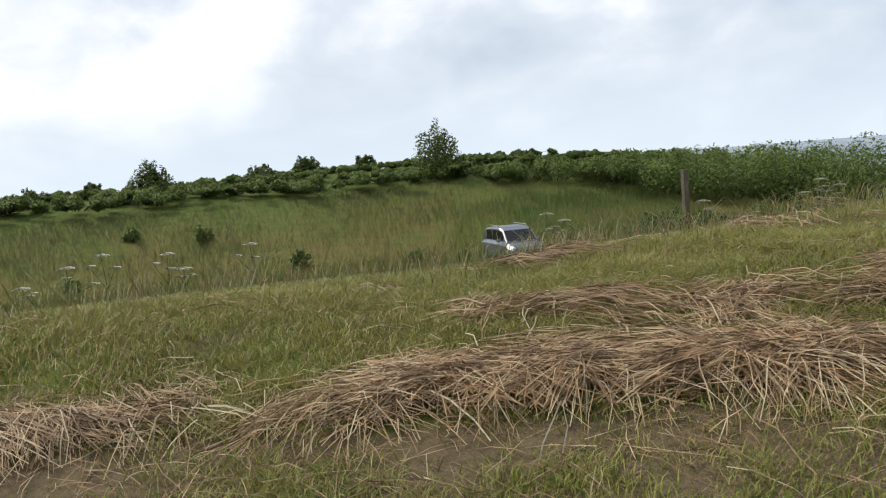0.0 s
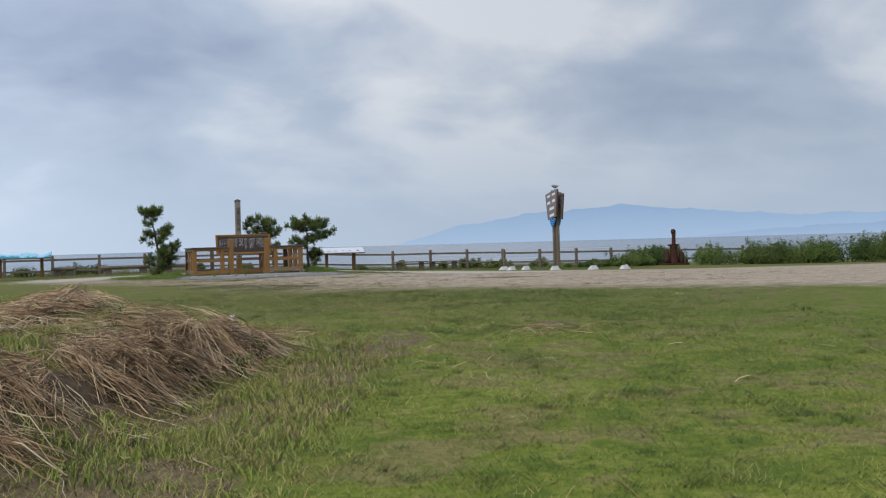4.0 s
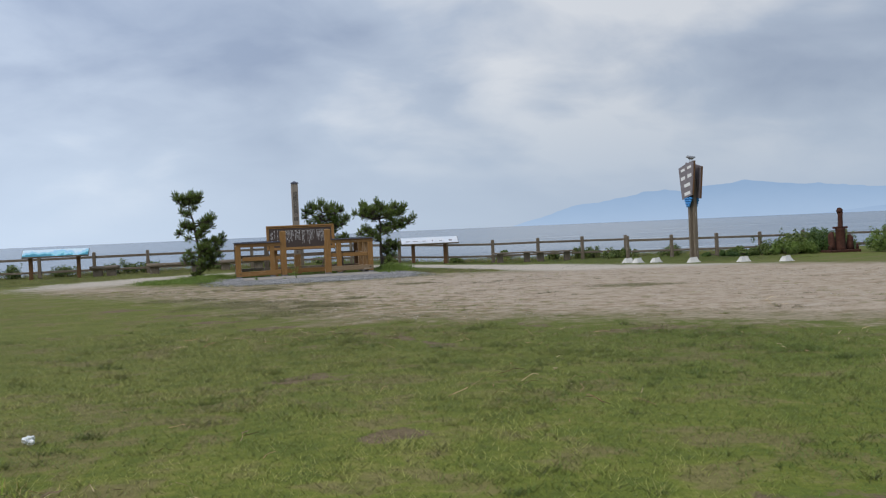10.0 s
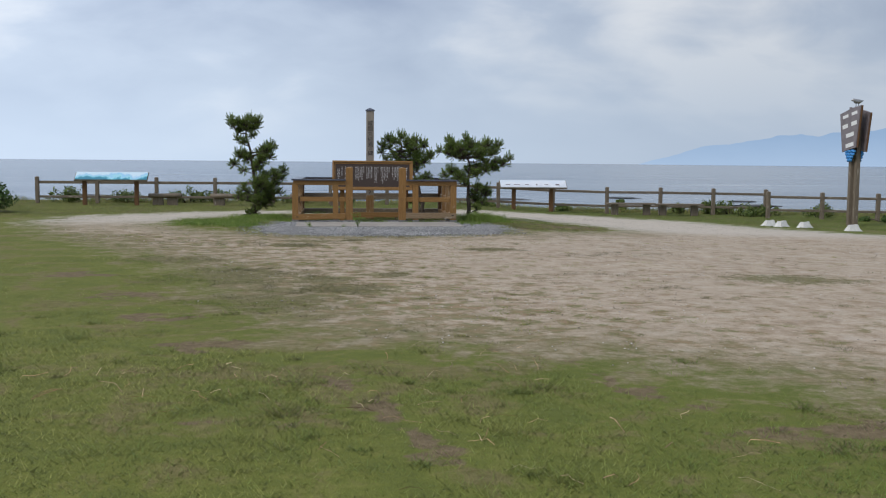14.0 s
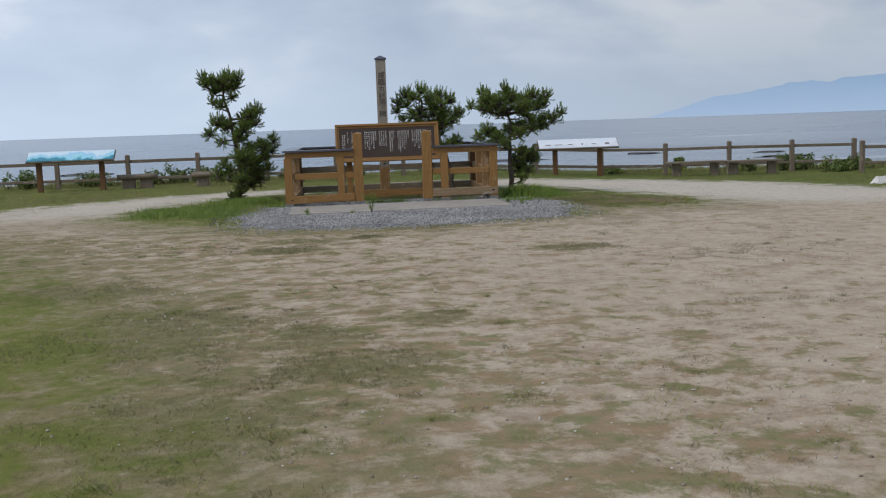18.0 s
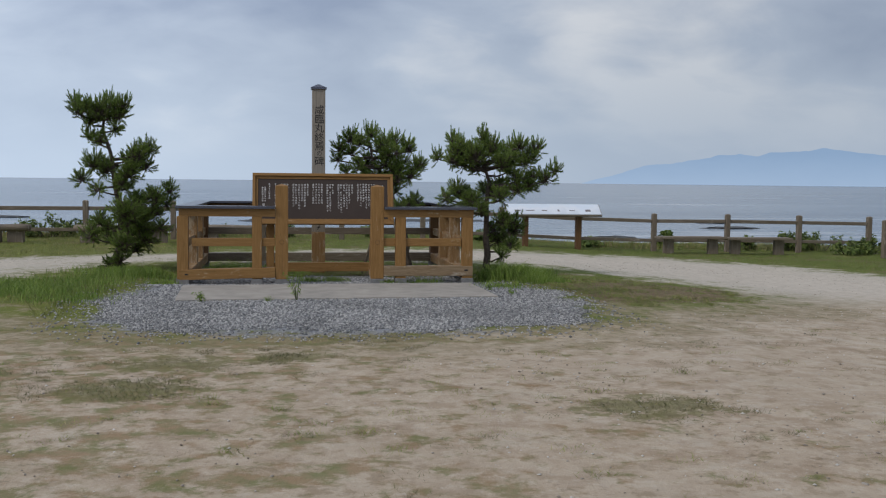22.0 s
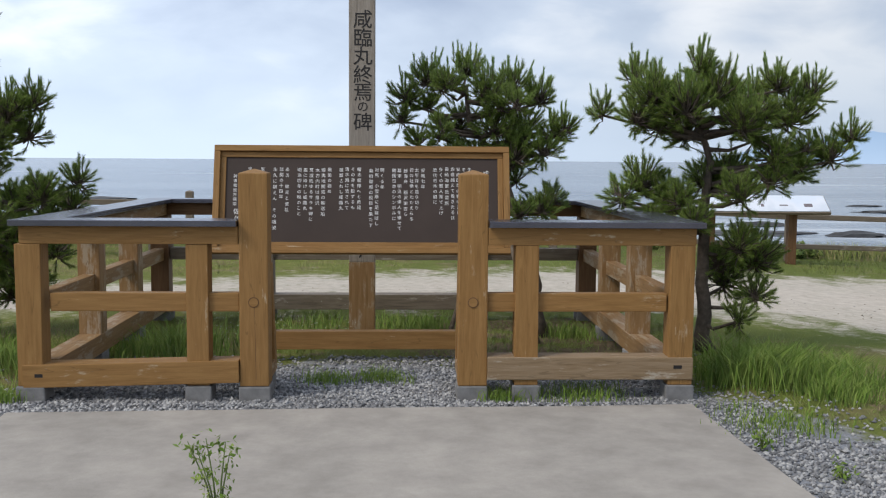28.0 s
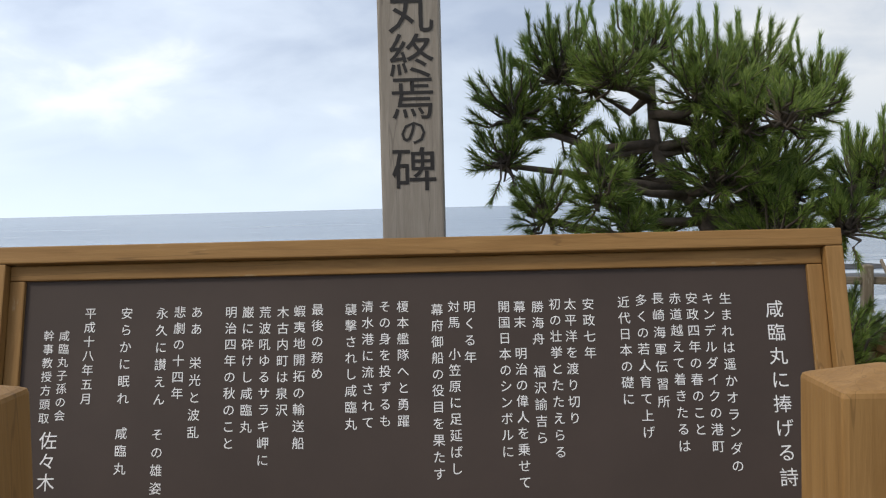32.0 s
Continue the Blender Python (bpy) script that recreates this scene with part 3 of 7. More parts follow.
M = dict(
    ground=ground_material(), sea=sea_material(),
    hill=hill_material("painted_haze_hill", (0.375, 0.515, 0.720), (0.285, 0.420, 0.625), -4, 130),
    hill2=hill_material("painted_haze_headland", (0.345, 0.480, 0.685), (0.255, 0.385, 0.590), -4, 60),
    stain=wood("stained_timber", (0.235, 0.118, 0.034), (0.350, 0.192, 0.066), (0.43, 0.335, 0.22), 0.59),
    stainworn=wood("worn_stained_timber", (0.225, 0.120, 0.044), (0.340, 0.205, 0.092), (0.345, 0.268, 0.185), 0.50),
    bleached=wood("bleached_timber", (0.230, 0.150, 0.078), (0.345, 0.252, 0.160), (0.42, 0.36, 0.28), 0.54),
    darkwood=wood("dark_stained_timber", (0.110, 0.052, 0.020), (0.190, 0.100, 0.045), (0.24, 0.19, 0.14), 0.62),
    grey=wood("weathered_timber", (0.130, 0.100, 0.072), (0.240, 0.195, 0.145), (0.33, 0.29, 0.24), 0.56),
    pillar=wood("silvered_timber", (0.225, 0.190, 0.152), (0.375, 0.330, 0.280), (0.20, 0.14, 0.09), 0.66),
    metal=plain("dark_sheet_metal", (0.125, 0.125, 0.155), 0.27, 0.75, 0.2, 3.0, 0.03),
    board=plain("brown_board_paint", (0.052, 0.036, 0.029), 0.62, 0, 0.12, 3.0, 0.05),
    white=plain("white_paint", (0.74, 0.73, 0.72), 0.6, 0, 0.08, 20.0, 0.05),
    ink=plain("black_paint", (0.014, 0.011, 0.010), 0.6, 0, 0.3, 20.0, 0.05),
    concrete=plain("pale_concrete", (0.322, 0.290, 0.252), 0.9, 0, 0.22, 4.0, 0.8),
    block=plain("whitewashed_concrete", (0.62, 0.61, 0.58), 0.9, 0, 0.2, 6.0, 0.3),
    granite=plain("grey_stone", (0.20, 0.195, 0.19), 0.9, 0, 0.3, 12.0, 0.4),
    rust=plain("rusted_iron", (0.075, 0.028, 0.017), 0.9, 0.2, 0.5, 9.0, 0.5),
    bark=plain("pine_bark", (0.105, 0.082, 0.064), 0.95, 0, 0.45, 22.0, 0.9),
    reef=plain("wet_reef_rock", (0.035, 0.034, 0.034), 0.55, 0, 0.5, 0.8, 0.5),
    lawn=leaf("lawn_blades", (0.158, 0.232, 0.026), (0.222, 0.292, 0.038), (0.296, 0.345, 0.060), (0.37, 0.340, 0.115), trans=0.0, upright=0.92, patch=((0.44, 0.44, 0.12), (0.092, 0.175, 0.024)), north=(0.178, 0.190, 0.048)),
    tall=leaf("tall_grass_blades", (0.125, 0.215, 0.030), (0.195, 0.300, 0.050), (0.270, 0.345, 0.080), upright=0.6),
    rough=leaf("rough_grass_blades", (0.165, 0.225, 0.036), (0.235, 0.285, 0.055), (0.310, 0.300, 0.090), (0.39, 0.31, 0.15), trans=0.05, upright=0.88),
    foot=leaf("stubbly_grass_blades", (0.215, 0.290, 0.036), (0.315, 0.365, 0.060), (0.430, 0.400, 0.105), (0.48, 0.42, 0.15), (0.46, 0.34, 0.15), trans=0.05, upright=0.88),
    stand=leaf("standing_grass_blades", (0.210, 0.320, 0.038), (0.320, 0.420, 0.060), (0.430, 0.480, 0.095), (0.53, 0.48, 0.18), trans=0.1, upright=0.85),
    straw=leaf("cut_dry_grass", (0.300, 0.175, 0.088), (0.510, 0.315, 0.165), (0.65, 0.445, 0.250), (0.80, 0.62, 0.385), trans=0.05, upright=0.6, locks=(0.185, 0.112, 0.060)),
    pale_straw=leaf("bleached_stalks", (0.48, 0.36, 0.20), (0.62, 0.50, 0.31), (0.75, 0.64, 0.43), trans=0.05, upright=0.6),
    # hay core coloured dark to paint in the shade between the stalks
    hay=plain("gap_shaded_hay", (0.105, 0.074, 0.044), 0.95, 0, 0.5, 14.0, 0.9),
    meadow=leaf("meadow_grass_blades", (0.130, 0.145, 0.030), (0.165, 0.170, 0.038), (0.200, 0.185, 0.052), (0.23, 0.185, 0.070), trans=0.1, upright=0.88),
    lush=leaf("lush_grass_blades", (0.115, 0.215, 0.026), (0.160, 0.275, 0.038), (0.205, 0.310, 0.052), trans=0.1, upright=0.85),
    trampled=leaf("trodden_weeds", (0.085, 0.098, 0.030), (0.130, 0.135, 0.044), (0.180, 0.160, 0.070), (0.235, 0.185, 0.10), trans=0.0, upright=0.8),
    needles=leaf("pine_needles", (0.078, 0.130, 0.026), (0.155, 0.228, 0.042), (0.250, 0.325, 0.070), trans=0.25, upright=0.35),
    fresh=leaf("fresh_pine_needles", (0.120, 0.205, 0.042), (0.210, 0.305, 0.075), trans=0.25, upright=0.2),
    scrub=leaf("scrub_leaves", (0.105, 0.175, 0.030), (0.160, 0.240, 0.045), (0.215, 0.290, 0.066), upright=0.75),
    shrub=leaf("shrub_leaves", (0.070, 0.112, 0.022), (0.118, 0.170, 0.036), (0.185, 0.225, 0.062), upright=0.5),
    thicket=leaf("thicket_leaves", (0.042, 0.085, 0.018), (0.072, 0.132, 0.028), (0.120, 0.185, 0.045), upright=0.45),
    umbel=plain("umbel_flowers", (0.66, 0.66, 0.56), 0.8, 0, 0.15, 40.0, 0.2),
    yellow=plain("yellow_petals", (0.62, 0.60, 0.20), 0.8, 0, 0.2, 40.0, 0.2),
    stalk=plain("green_stalk", (0.11, 0.15, 0.045), 0.8, 0, 0.2, 30.0, 0.2),
    gravel=leaf("crushed_stone", (0.135, 0.135, 0.138), (0.225, 0.223, 0.225), (0.315, 0.312, 0.312), (0.46, 0.45, 0.435), trans=0.0, rough=0.9, upright=0.3),
    pebble=leaf("sandy_pebbles", (0.22, 0.18, 0.145), (0.33, 0.285, 0.24), (0.46, 0.42, 0.37), (0.60, 0.57, 0.53), trans=0.0, rough=0.9, upright=0.3),
    signblue=plain("blue_paint", (0.05, 0.26, 0.62), 0.5, 0, 0.15, 9.0, 0.05),
    signbrown=plain("faded_sign_face", (0.190, 0.160, 0.165), 0.5, 0, 0.2, 5.0, 0.05),
    galv=plain("galvanised_steel", (0.36, 0.36, 0.37), 0.45, 0.6, 0.2, 8.0, 0.05),
    litter=plain("white_plastic", (0.78, 0.80, 0.80), 0.35, 0, 0.06, 9.0, 0.05),
    carpaint=plain("grey_car_paint", (0.20, 0.23, 0.27), 0.3, 0.4, 0.1, 2.0, 0.02),
    tyre=plain("tyre_rubber", (0.02, 0.02, 0.02), 0.85, 0, 0.2, 9.0, 0.1),
)
M["board"].node_tree.nodes["Principled BSDF"].inputs["Specular IOR Level"].default_value = 0.3


# ---- building helpers ----
def link_mesh(name, me, material_, parent=None, label="", smooth=False):
    if material_ is not None:
        me.materials.append(material_)
    if smooth:
        me.polygons.foreach_set("use_smooth", np.ones(len(me.polygons), bool))
    ob = new(name, me)
    if parent is not None:
        ob.parent = parent
    if label:
        tagged(ob, label)
    return ob


def part(name, bm, material_, parent=None, label="", smooth=False):
    me = bpy.data.meshes.new(name)
    bm.to_mesh(me)
    bm.free()
    return link_mesh(name, me, material_, parent, label, smooth)


def soup(name, verts, tris, material_, parent=None, label=""):
    """A mesh from arrays of points and triangles."""
    me = bpy.data.meshes.new(name)
    verts, tris = np.asarray(verts, np.float32), np.asarray(tris, np.int32)
    me.vertices.add(len(verts))
    me.vertices.foreach_set("co", verts.ravel())
    me.loops.add(tris.size)
    me.loops.foreach_set("vertex_index", tris.ravel())
    me.polygons.add(len(tris))
    me.polygons.foreach_set("loop_start", np.arange(0, tris.size, 3, dtype=np.int32))
    me.update(calc_edges=True)
    return link_mesh(name, me, material_, parent, label)


def group_at(name, x, y, z, label, category, group="", turn=0.0):
    ob = new(name)
    ob.matrix_basis = pose(x, y, z, 0, 0, turn)
    ob.empty_display_size = 0.2
    return tagged(ob, label, category, group)


def timber(name, a, b, w, h, material_, parent, label="", bevel=0.006, warp=0.0, roll=0.0, point=0.0):
    """A squared timber from a to b (in the parent's own space), w across and h high, its length along its own x."""
    a, b = Vector(a), Vector(b)
    n = (b - a).length
    bm = bmesh.new()
    bmesh.ops.create_cube(bm, size=1.0)
    bmesh.ops.scale(bm, vec=(n, w, h), verts=bm.verts)
    if point:
        end = [v for v in bm.verts if v.co.x > 0]
        bmesh.ops.delete(bm, geom=[f for f in bm.faces if all(v in end for v in f.verts)], context="FACES_ONLY")
        tip = bm.verts.new((n / 2 + point, 0, 0))
        end.sort(key=lambda v: math.atan2(v.co.z, v.co.y))
        for i in range(4):
            bm.faces.new((end[i], end[(i + 1) % 4], tip))
        bm.normal_update()
    if warp:
        for v in bm.verts:
            v.co += Vector((0, random.uniform(-warp, warp), random.uniform(-warp, warp)))
    if bevel:
        bmesh.ops.bevel(bm, geom=list(bm.edges), offset=bevel, segments=2, affect="EDGES", profile=0.6)
    bmesh.ops.recalc_face_normals(bm, faces=bm.faces)
    ob = part(name, bm, material_, parent, label)
    x = (b - a).normalized()
    side = Vector((0, 0, 1)) if abs(x.z) < 0.9 else Vector((0, 1, 0))
    y = side.cross(x).normalized()
    z = x.cross(y)
    rot = Matrix((x, y, z)).transposed().to_4x4() @ Matrix.Rotation(radians(roll), 4, "X")
    ob.matrix_basis = Matrix.Translation((a + b) / 2) @ rot
    return ob


def tube(pts, radii, sides=8, cap=True):
    """Points and triangles of a tapered tube along pts."""
    pts = [Vector([float(c) for c in p]) for p in pts]
    verts, tris = [], []
    for i, p in enumerate(pts):
        d = (pts[min(i + 1, len(pts) - 1)] - pts[max(i - 1, 0)]).normalized()
        u = d.orthogonal().normalized()
        v = d.cross(u)
        for s in range(sides):
            t = 2 * math.pi * s / sides
            verts.append(p + float(radii[i]) * (math.cos(t) * u + math.sin(t) * v))
    for i in range(len(pts) - 1):
        for s in range(sides):
            a, b2 = i * sides + s, i * sides + (s + 1) % sides
            tris += [(a, b2, a + sides), (b2, b2 + sides, a + sides)]
    if cap:
        for i, flip in ((0, True), (len(pts) - 1, False)):
            c = len(verts)
            verts.append(pts[i])
            for s in range(sides):
                a, b2 = i * sides + s, i * sides + (s + 1) % sides
                tris.append((c, b2, a) if flip else (c, a, b2))
    return [tuple(v) for v in verts], tris


def tube_part(name, pts, radii, material_, parent, label="", sides=8):
    v, t = tube(pts, radii, sides)
    ob = soup(name, v, t, material_, parent, label)
    ob.data.polygons.foreach_set("use_smooth", np.ones(len(ob.data.polygons), bool))
    return ob


def merge(parts):
    """Joins (points, triangles) pairs."""
    vs, ts, n = [], [], 0
    for v, t in parts:
        vs += list(v)
        ts += [(a + n, b2 + n, c + n) for a, b2, c in t]
        n += len(v)
    return vs, ts


def lettering(name, text, size, x, y, material_, parent, pitch=1.0, label="", bold=0.0):
    """One column of writing, read downwards, from (x, y) in the parent's plane; the first character's middle is there."""
    cu = bpy.data.curves.new(name, "FONT")
    cu.body = "\n".join(text)
    cu.size, cu.align_x, cu.resolution_u = size, "CENTER", 2
    cu.offset = bold
    cu.space_line = pitch / size
    tmp = bpy.data.objects.new(name, cu)
    scene.collection.objects.link(tmp)
    bpy.context.view_layer.update()
    me = bpy.data.meshes.new_from_object(tmp.evaluated_get(bpy.context.evaluated_depsgraph_get()))
    bpy.data.objects.remove(tmp)
    bpy.data.curves.remove(cu)
    ob = link_mesh(name, me, material_, parent, label)
    ob.location = (x, y - size * 0.36, 0)
    return ob


# ---- land, sea and distance ----
def spread(lo, hi, step, far_lo, far_hi, grow=1.16):
    core = list(np.arange(lo, hi + 1e-6, step))
    s, c = step, core[0]
    before = []
    while c > far_lo:
        s *= grow
        c -= s
        before.append(c)
    s, c, after = step, core[-1], []
    while c < far_hi:
        s *= grow
        c += s
        after.append(c)
    return np.array(before[::-1] + core + after)


def build_ground():
    xs, ys = spread(-18, 14, 0.19, -1500, 1500), spread(-48, 12, 0.19, -1500, 70)
    X, Y = np.meshgrid(xs, ys)
    Z = land(X, Y)
    nx, ny = len(xs), len(ys)
    verts = np.stack([X, Y, Z], -1).reshape(-1, 3).astype(np.float32)
    i = (np.arange(ny - 1)[:, None] * nx + np.arange(nx - 1)).ravel()
    quads = np.stack([i, i + 1, i + nx + 1, i + nx], 1).astype(np.int32)
    me = bpy.data.meshes.new("ground")
    me.vertices.add(len(verts))
    me.vertices.foreach_set("co", verts.ravel())
    me.loops.add(quads.size)
    me.loops.foreach_set("vertex_index", quads.ravel())
    me.polygons.add(len(quads))
    me.polygons.foreach_set("loop_start", np.arange(0, quads.size, 4, dtype=np.int32))
    me.update(calc_edges=True)
    x, y, z = verts.T
    masks = dict(
        lot=np.clip(lot_at(x, y), -6, 6), bed=np.clip(inside(BED, x, y), -3, 3),
        bank=sm(-1.5, -0.1, bank_u(x, y)) * sm(-19, -24, y) + 0.35 * sm(0, 2, bank_u(x, y)) * sm(-26, -18, y),
        pale=sm(-2.0, 2.0, y + 0.15 * np.abs(x)), soil=0.9 * bare_at(x, y) + 1.1 * raked_at(x, y) + 0.6 * litter_at(x, y) + 0.62 * sm(-1.3, -0.6, bank_u(x, y)) * sm(1.9, 1.2, bank_u(x, y)) * sm(-25, -28, y) + 0.8 * sm(0.2, 0.6, x) * sm(2.6, 2.2, x) * sm(1.1, 1.4, y) * sm(3.6, 3.2, y) + 0.95 * sm(2.9, 3.8, x) * sm(-0.3, 0.5, inside(ISLE, x, y)) * sm(1.6, -0.4, y) + 0.45 * sm(-2.2, -1.8, x) * sm(0.6, 0.2, x) * sm(1.1, 1.4, y) * sm(3.6, 3.2, y), meadow=sm(-19, -24, x), ridge=sm(-52, -64, x + 0.4 * vnoise(x, y, 6.0, 5) * 10), turf=turf_at(x, y), patchy=sm(4.5, -2.5, x + 0.15 * (y + 12)) * sm(-2, -6, y) + 0.2 * sm(-11, -16, y) + 0.9 * sm(-1.0, -0.35, inside(BED, x, y)) * sm(0.15, -0.15, inside(BED, x, y)) * sm(-3.0, -4.0, y), beach=sm(-0.3, -2.5, z) * sm(3, 7, y - coast(x) + 4))
    for key, v in masks.items():
        me.attributes.new(key, "FLOAT", "POINT").data.foreach_set("value", v.astype(np.float32))
    tagged(link_mesh("ground", me, M["ground"], smooth=True), "grass, bank and sandy lot on the sea cliff", "ground", kind="structure")


build_ground()


def build_sea():
    n = 96
    rings = [0, 30, 60, 120, 240, 500, 1000, 2000, 3200, 4700]
    verts, faces = [], []
    for r in rings[1:]:
        for i in range(n):
            t = 2 * math.pi * i / n
            verts.append((r * math.cos(t), r * math.sin(t), -4.0))
    faces.append(list(range(n)))
    for k in range(len(rings) - 2):
        for i in range(n):
            a, b2 = k * n + i, k * n + (i + 1) % n
            faces.append([a, a + n, b2 + n, b2][::-1])
    me = bpy.data.meshes.new("sea")
    me.from_pydata(verts, [], faces)
    tagged(link_mesh("water", me, M["sea"]), "grey-blue sea with streaks of foam", "sea", kind="structure")


build_sea()


def hills(name, stops, dist, material_, label, seed):
    """A range of hills at dist metres: stops are bearing and height in degrees."""
    az = np.arange(stops[0][0], stops[-1][0], 0.12)
    el = np.interp(az, [s[0] for s in stops], [s[1] for s in stops])
    rough = (vnoise(az, az * 0, 0.9, seed) - 0.5) * 0.16 + (vnoise(az, az * 0, 0.3, seed + 1) - 0.5) * 0.07
    el = np.clip(el + rough * np.clip(el / 0.6, 0, 1), -0.1, None)
    verts, tris, rows = [], [], 7
    for a, e in zip(np.radians(az), np.radians(el)):
        for k in range(rows):
            f = k / (rows - 1)
            r = dist + 260 * f + 40 * math.sin(7 * a * 40 + k * 2.1) * f
            verts.append((r * math.sin(a), r * math.cos(a) - 20, -5 + (dist * math.tan(e) + 6.4) * f ** 0.8))
    for i in range(len(az) - 1):
        for k in range(rows - 1):
            a = i * rows + k
            tris += [(a, a + rows, a + 1), (a + 1, a + rows, a + rows + 1)]
    tagged(soup(name, verts, tris, material_), label, "hills", kind="structure")


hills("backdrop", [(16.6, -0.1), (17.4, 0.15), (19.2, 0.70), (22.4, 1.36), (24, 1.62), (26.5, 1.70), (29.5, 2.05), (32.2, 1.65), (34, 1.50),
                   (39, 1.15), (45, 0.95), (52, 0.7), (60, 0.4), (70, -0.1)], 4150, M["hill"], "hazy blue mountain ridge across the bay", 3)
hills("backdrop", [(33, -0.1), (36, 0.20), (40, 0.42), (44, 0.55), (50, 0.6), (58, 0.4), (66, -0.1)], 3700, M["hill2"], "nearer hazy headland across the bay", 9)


# ---- the memorial ----
def enclosure():
    e = group_at("timber_enclosure", 0.135, 0, 0, "square stained-timber railing with a dark metal coping round the memorial", "railing")
    W, D = 2.05, 3.30
    st, wn, dk, gy = M["stain"], M["stainworn"], M["darkwood"], M["grey"]
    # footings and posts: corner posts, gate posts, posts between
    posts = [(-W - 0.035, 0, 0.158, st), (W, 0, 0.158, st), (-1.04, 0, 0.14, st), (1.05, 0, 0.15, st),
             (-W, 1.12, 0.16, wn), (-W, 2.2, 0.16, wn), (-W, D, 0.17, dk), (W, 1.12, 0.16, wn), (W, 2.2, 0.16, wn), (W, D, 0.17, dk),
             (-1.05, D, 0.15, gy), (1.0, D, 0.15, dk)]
    for x, y, s, mt in posts:
        timber("footing", (x, y, -0.20), (x, y, 0.045), s + 0.025, s + 0.025, M["granite"], e, "grey stone footing", 0.01, 0.004)
        timber("post", (x, y, 0.046), (x, y, 0.947), s, s, mt, e, warp=0.002)
    for x in (-0.685, 0.705):
        timber("footing", (x, 0.02, -0.2), (x, 0.02, 0.038), 0.2, 0.2, M["granite"], e, "grey stone footing", 0.01, 0.004)
        p = timber("gate_post", (x, 0.02, 0.04), (x, 0.02, 1.395), 0.185, 0.185, st, e, "tall stained gate post with a pointed top", 0.008, 0.002, point=0.028)
        if x < 0:
            timber("crack", (x, 0, 0), (x + 0.55, 0, 0), 0.002, 0.003, M["darkwood"], p, "drying crack", bevel=0).matrix_basis = p.matrix_basis.inverted() @ pose(x + 0.008, -0.0728, 0.36, 0, 89.3, 0)
        # raking strut behind the post, on a sole piece and a footing of its own
        timber("strut", (x, 0.345, 0.13), (x, 0.155, 0.80), 0.176, 0.085, st, e, "raking strut behind the gate post")
        timber("sole_piece", (x, 0.115, 0.10), (x, 0.40, 0.10), 0.176, 0.085, wn, e, "worn sole piece under the strut")
        timber("footing", (x, 0.33, -0.2), (x, 0.33, 0.056), 0.16, 0.16, M["granite"], e, "grey stone footing", 0.01, 0.004)
        bm = bmesh.new()
        bmesh.ops.create_cone(bm, cap_ends=True, segments=20, radius1=0.036, radius2=0.034, depth=0.02)
        plug = part("plug", bm, dk, p, "round wooden plug")
        plug.matrix_basis = p.matrix_basis.inverted() @ pose(x, -0.066, 0.58, 90, 0, 0)
        bm = bmesh.new()
        bmesh.ops.create_cone(bm, cap_ends=True, segments=18, radius1=0.029, radius2=0.028, depth=0.02)
        core = part("plug_face", bm, st, p)
        core.matrix_basis = p.matrix_basis.inverted() @ pose(x, -0.0672, 0.58, 90, 0, 0)
    # rails: front left, front right, both sides, back
    runs = [((-W, 0), (-0.78, 0), "x", st, st, st), ((0.80, 0), (W, 0), "x", st, st, M["bleached"]),
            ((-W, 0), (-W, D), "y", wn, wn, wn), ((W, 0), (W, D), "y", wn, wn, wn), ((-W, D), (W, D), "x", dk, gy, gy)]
    for (ax, ay), (bx, by), axis, top, mid, low in runs:
        f = 0.075 if axis == "y" else 0.0
        g = 0.0 if axis == "y" else 0.09
        if axis == "x":
            a2, b2 = (ax + (g if ax < -1 else 0), bx - (g if bx > 1 else 0))
            timber("top_rail", (ax - 0.085 * (ax < -1), ay, 1.004), (bx + 0.085 * (bx > 1), by, 1.004), 0.15, 0.112, top, e, bevel=0.005)
            timber("middle_rail", (a2, ay, 0.577), (b2, by, 0.577), 0.09, 0.118, mid, e, warp=0.001)
            za, zb = (0.108, 0.138) if bx < 0 else (0.155, 0.155) if ax > 0 else (0.115, 0.115)
            timber("ground_beam", (ax - 0.08 * (ax < -1), ay, za), (bx + 0.08 * (bx > 1), by, zb), 0.175, 0.145, low, e, warp=0.002)
        else:
            timber("top_rail", (ax, ay + f, 1.004), (bx, by - f, 1.004), 0.15, 0.112, top, e)
            for y0, y1 in ((0.09, 1.04), (1.2, 2.12), (2.28, D - 0.085)):
                timber("middle_rail", (ax, y0, 0.572), (bx, y1, 0.572), 0.09, 0.118, mid, e, warp=0.001)
            timber("ground_beam", (ax, ay + 0.095, 0.112), (bx, by - 0.095, 0.112), 0.17, 0.145, low, e, warp=0.002)
    for x, z, w in ((W - 0.02, 0.165, 0.055), (-W + 0.02, 0.115, 0.05)):
        timber("joint_mark", (x - w / 2, -0.0885, z), (x + w / 2, -0.0885, z), 0.004, 0.022, M["ink"], e, "dark joint", bevel=0)
    # coping of folded sheet metal
    for a, b2, wide in (((-W - 0.13, 0.0, 1.081), (-0.782, 0.0, 1.081), 0.27), ((0.802, 0.0, 1.081), (W + 0.13, 0.0, 1.081), 0.27),
                        ((-W, 0.137, 1.081), (-W, D - 0.137, 1.081), 0.26), ((W, 0.137, 1.081), (W, D - 0.137, 1.081), 0.26),
                        ((-W - 0.13, D, 1.081), (W + 0.13, D, 1.081), 0.27)):
        timber("coping", a, b2, wide, 0.038, M["metal"], e, "dark metal coping", 0.003)


enclosure()

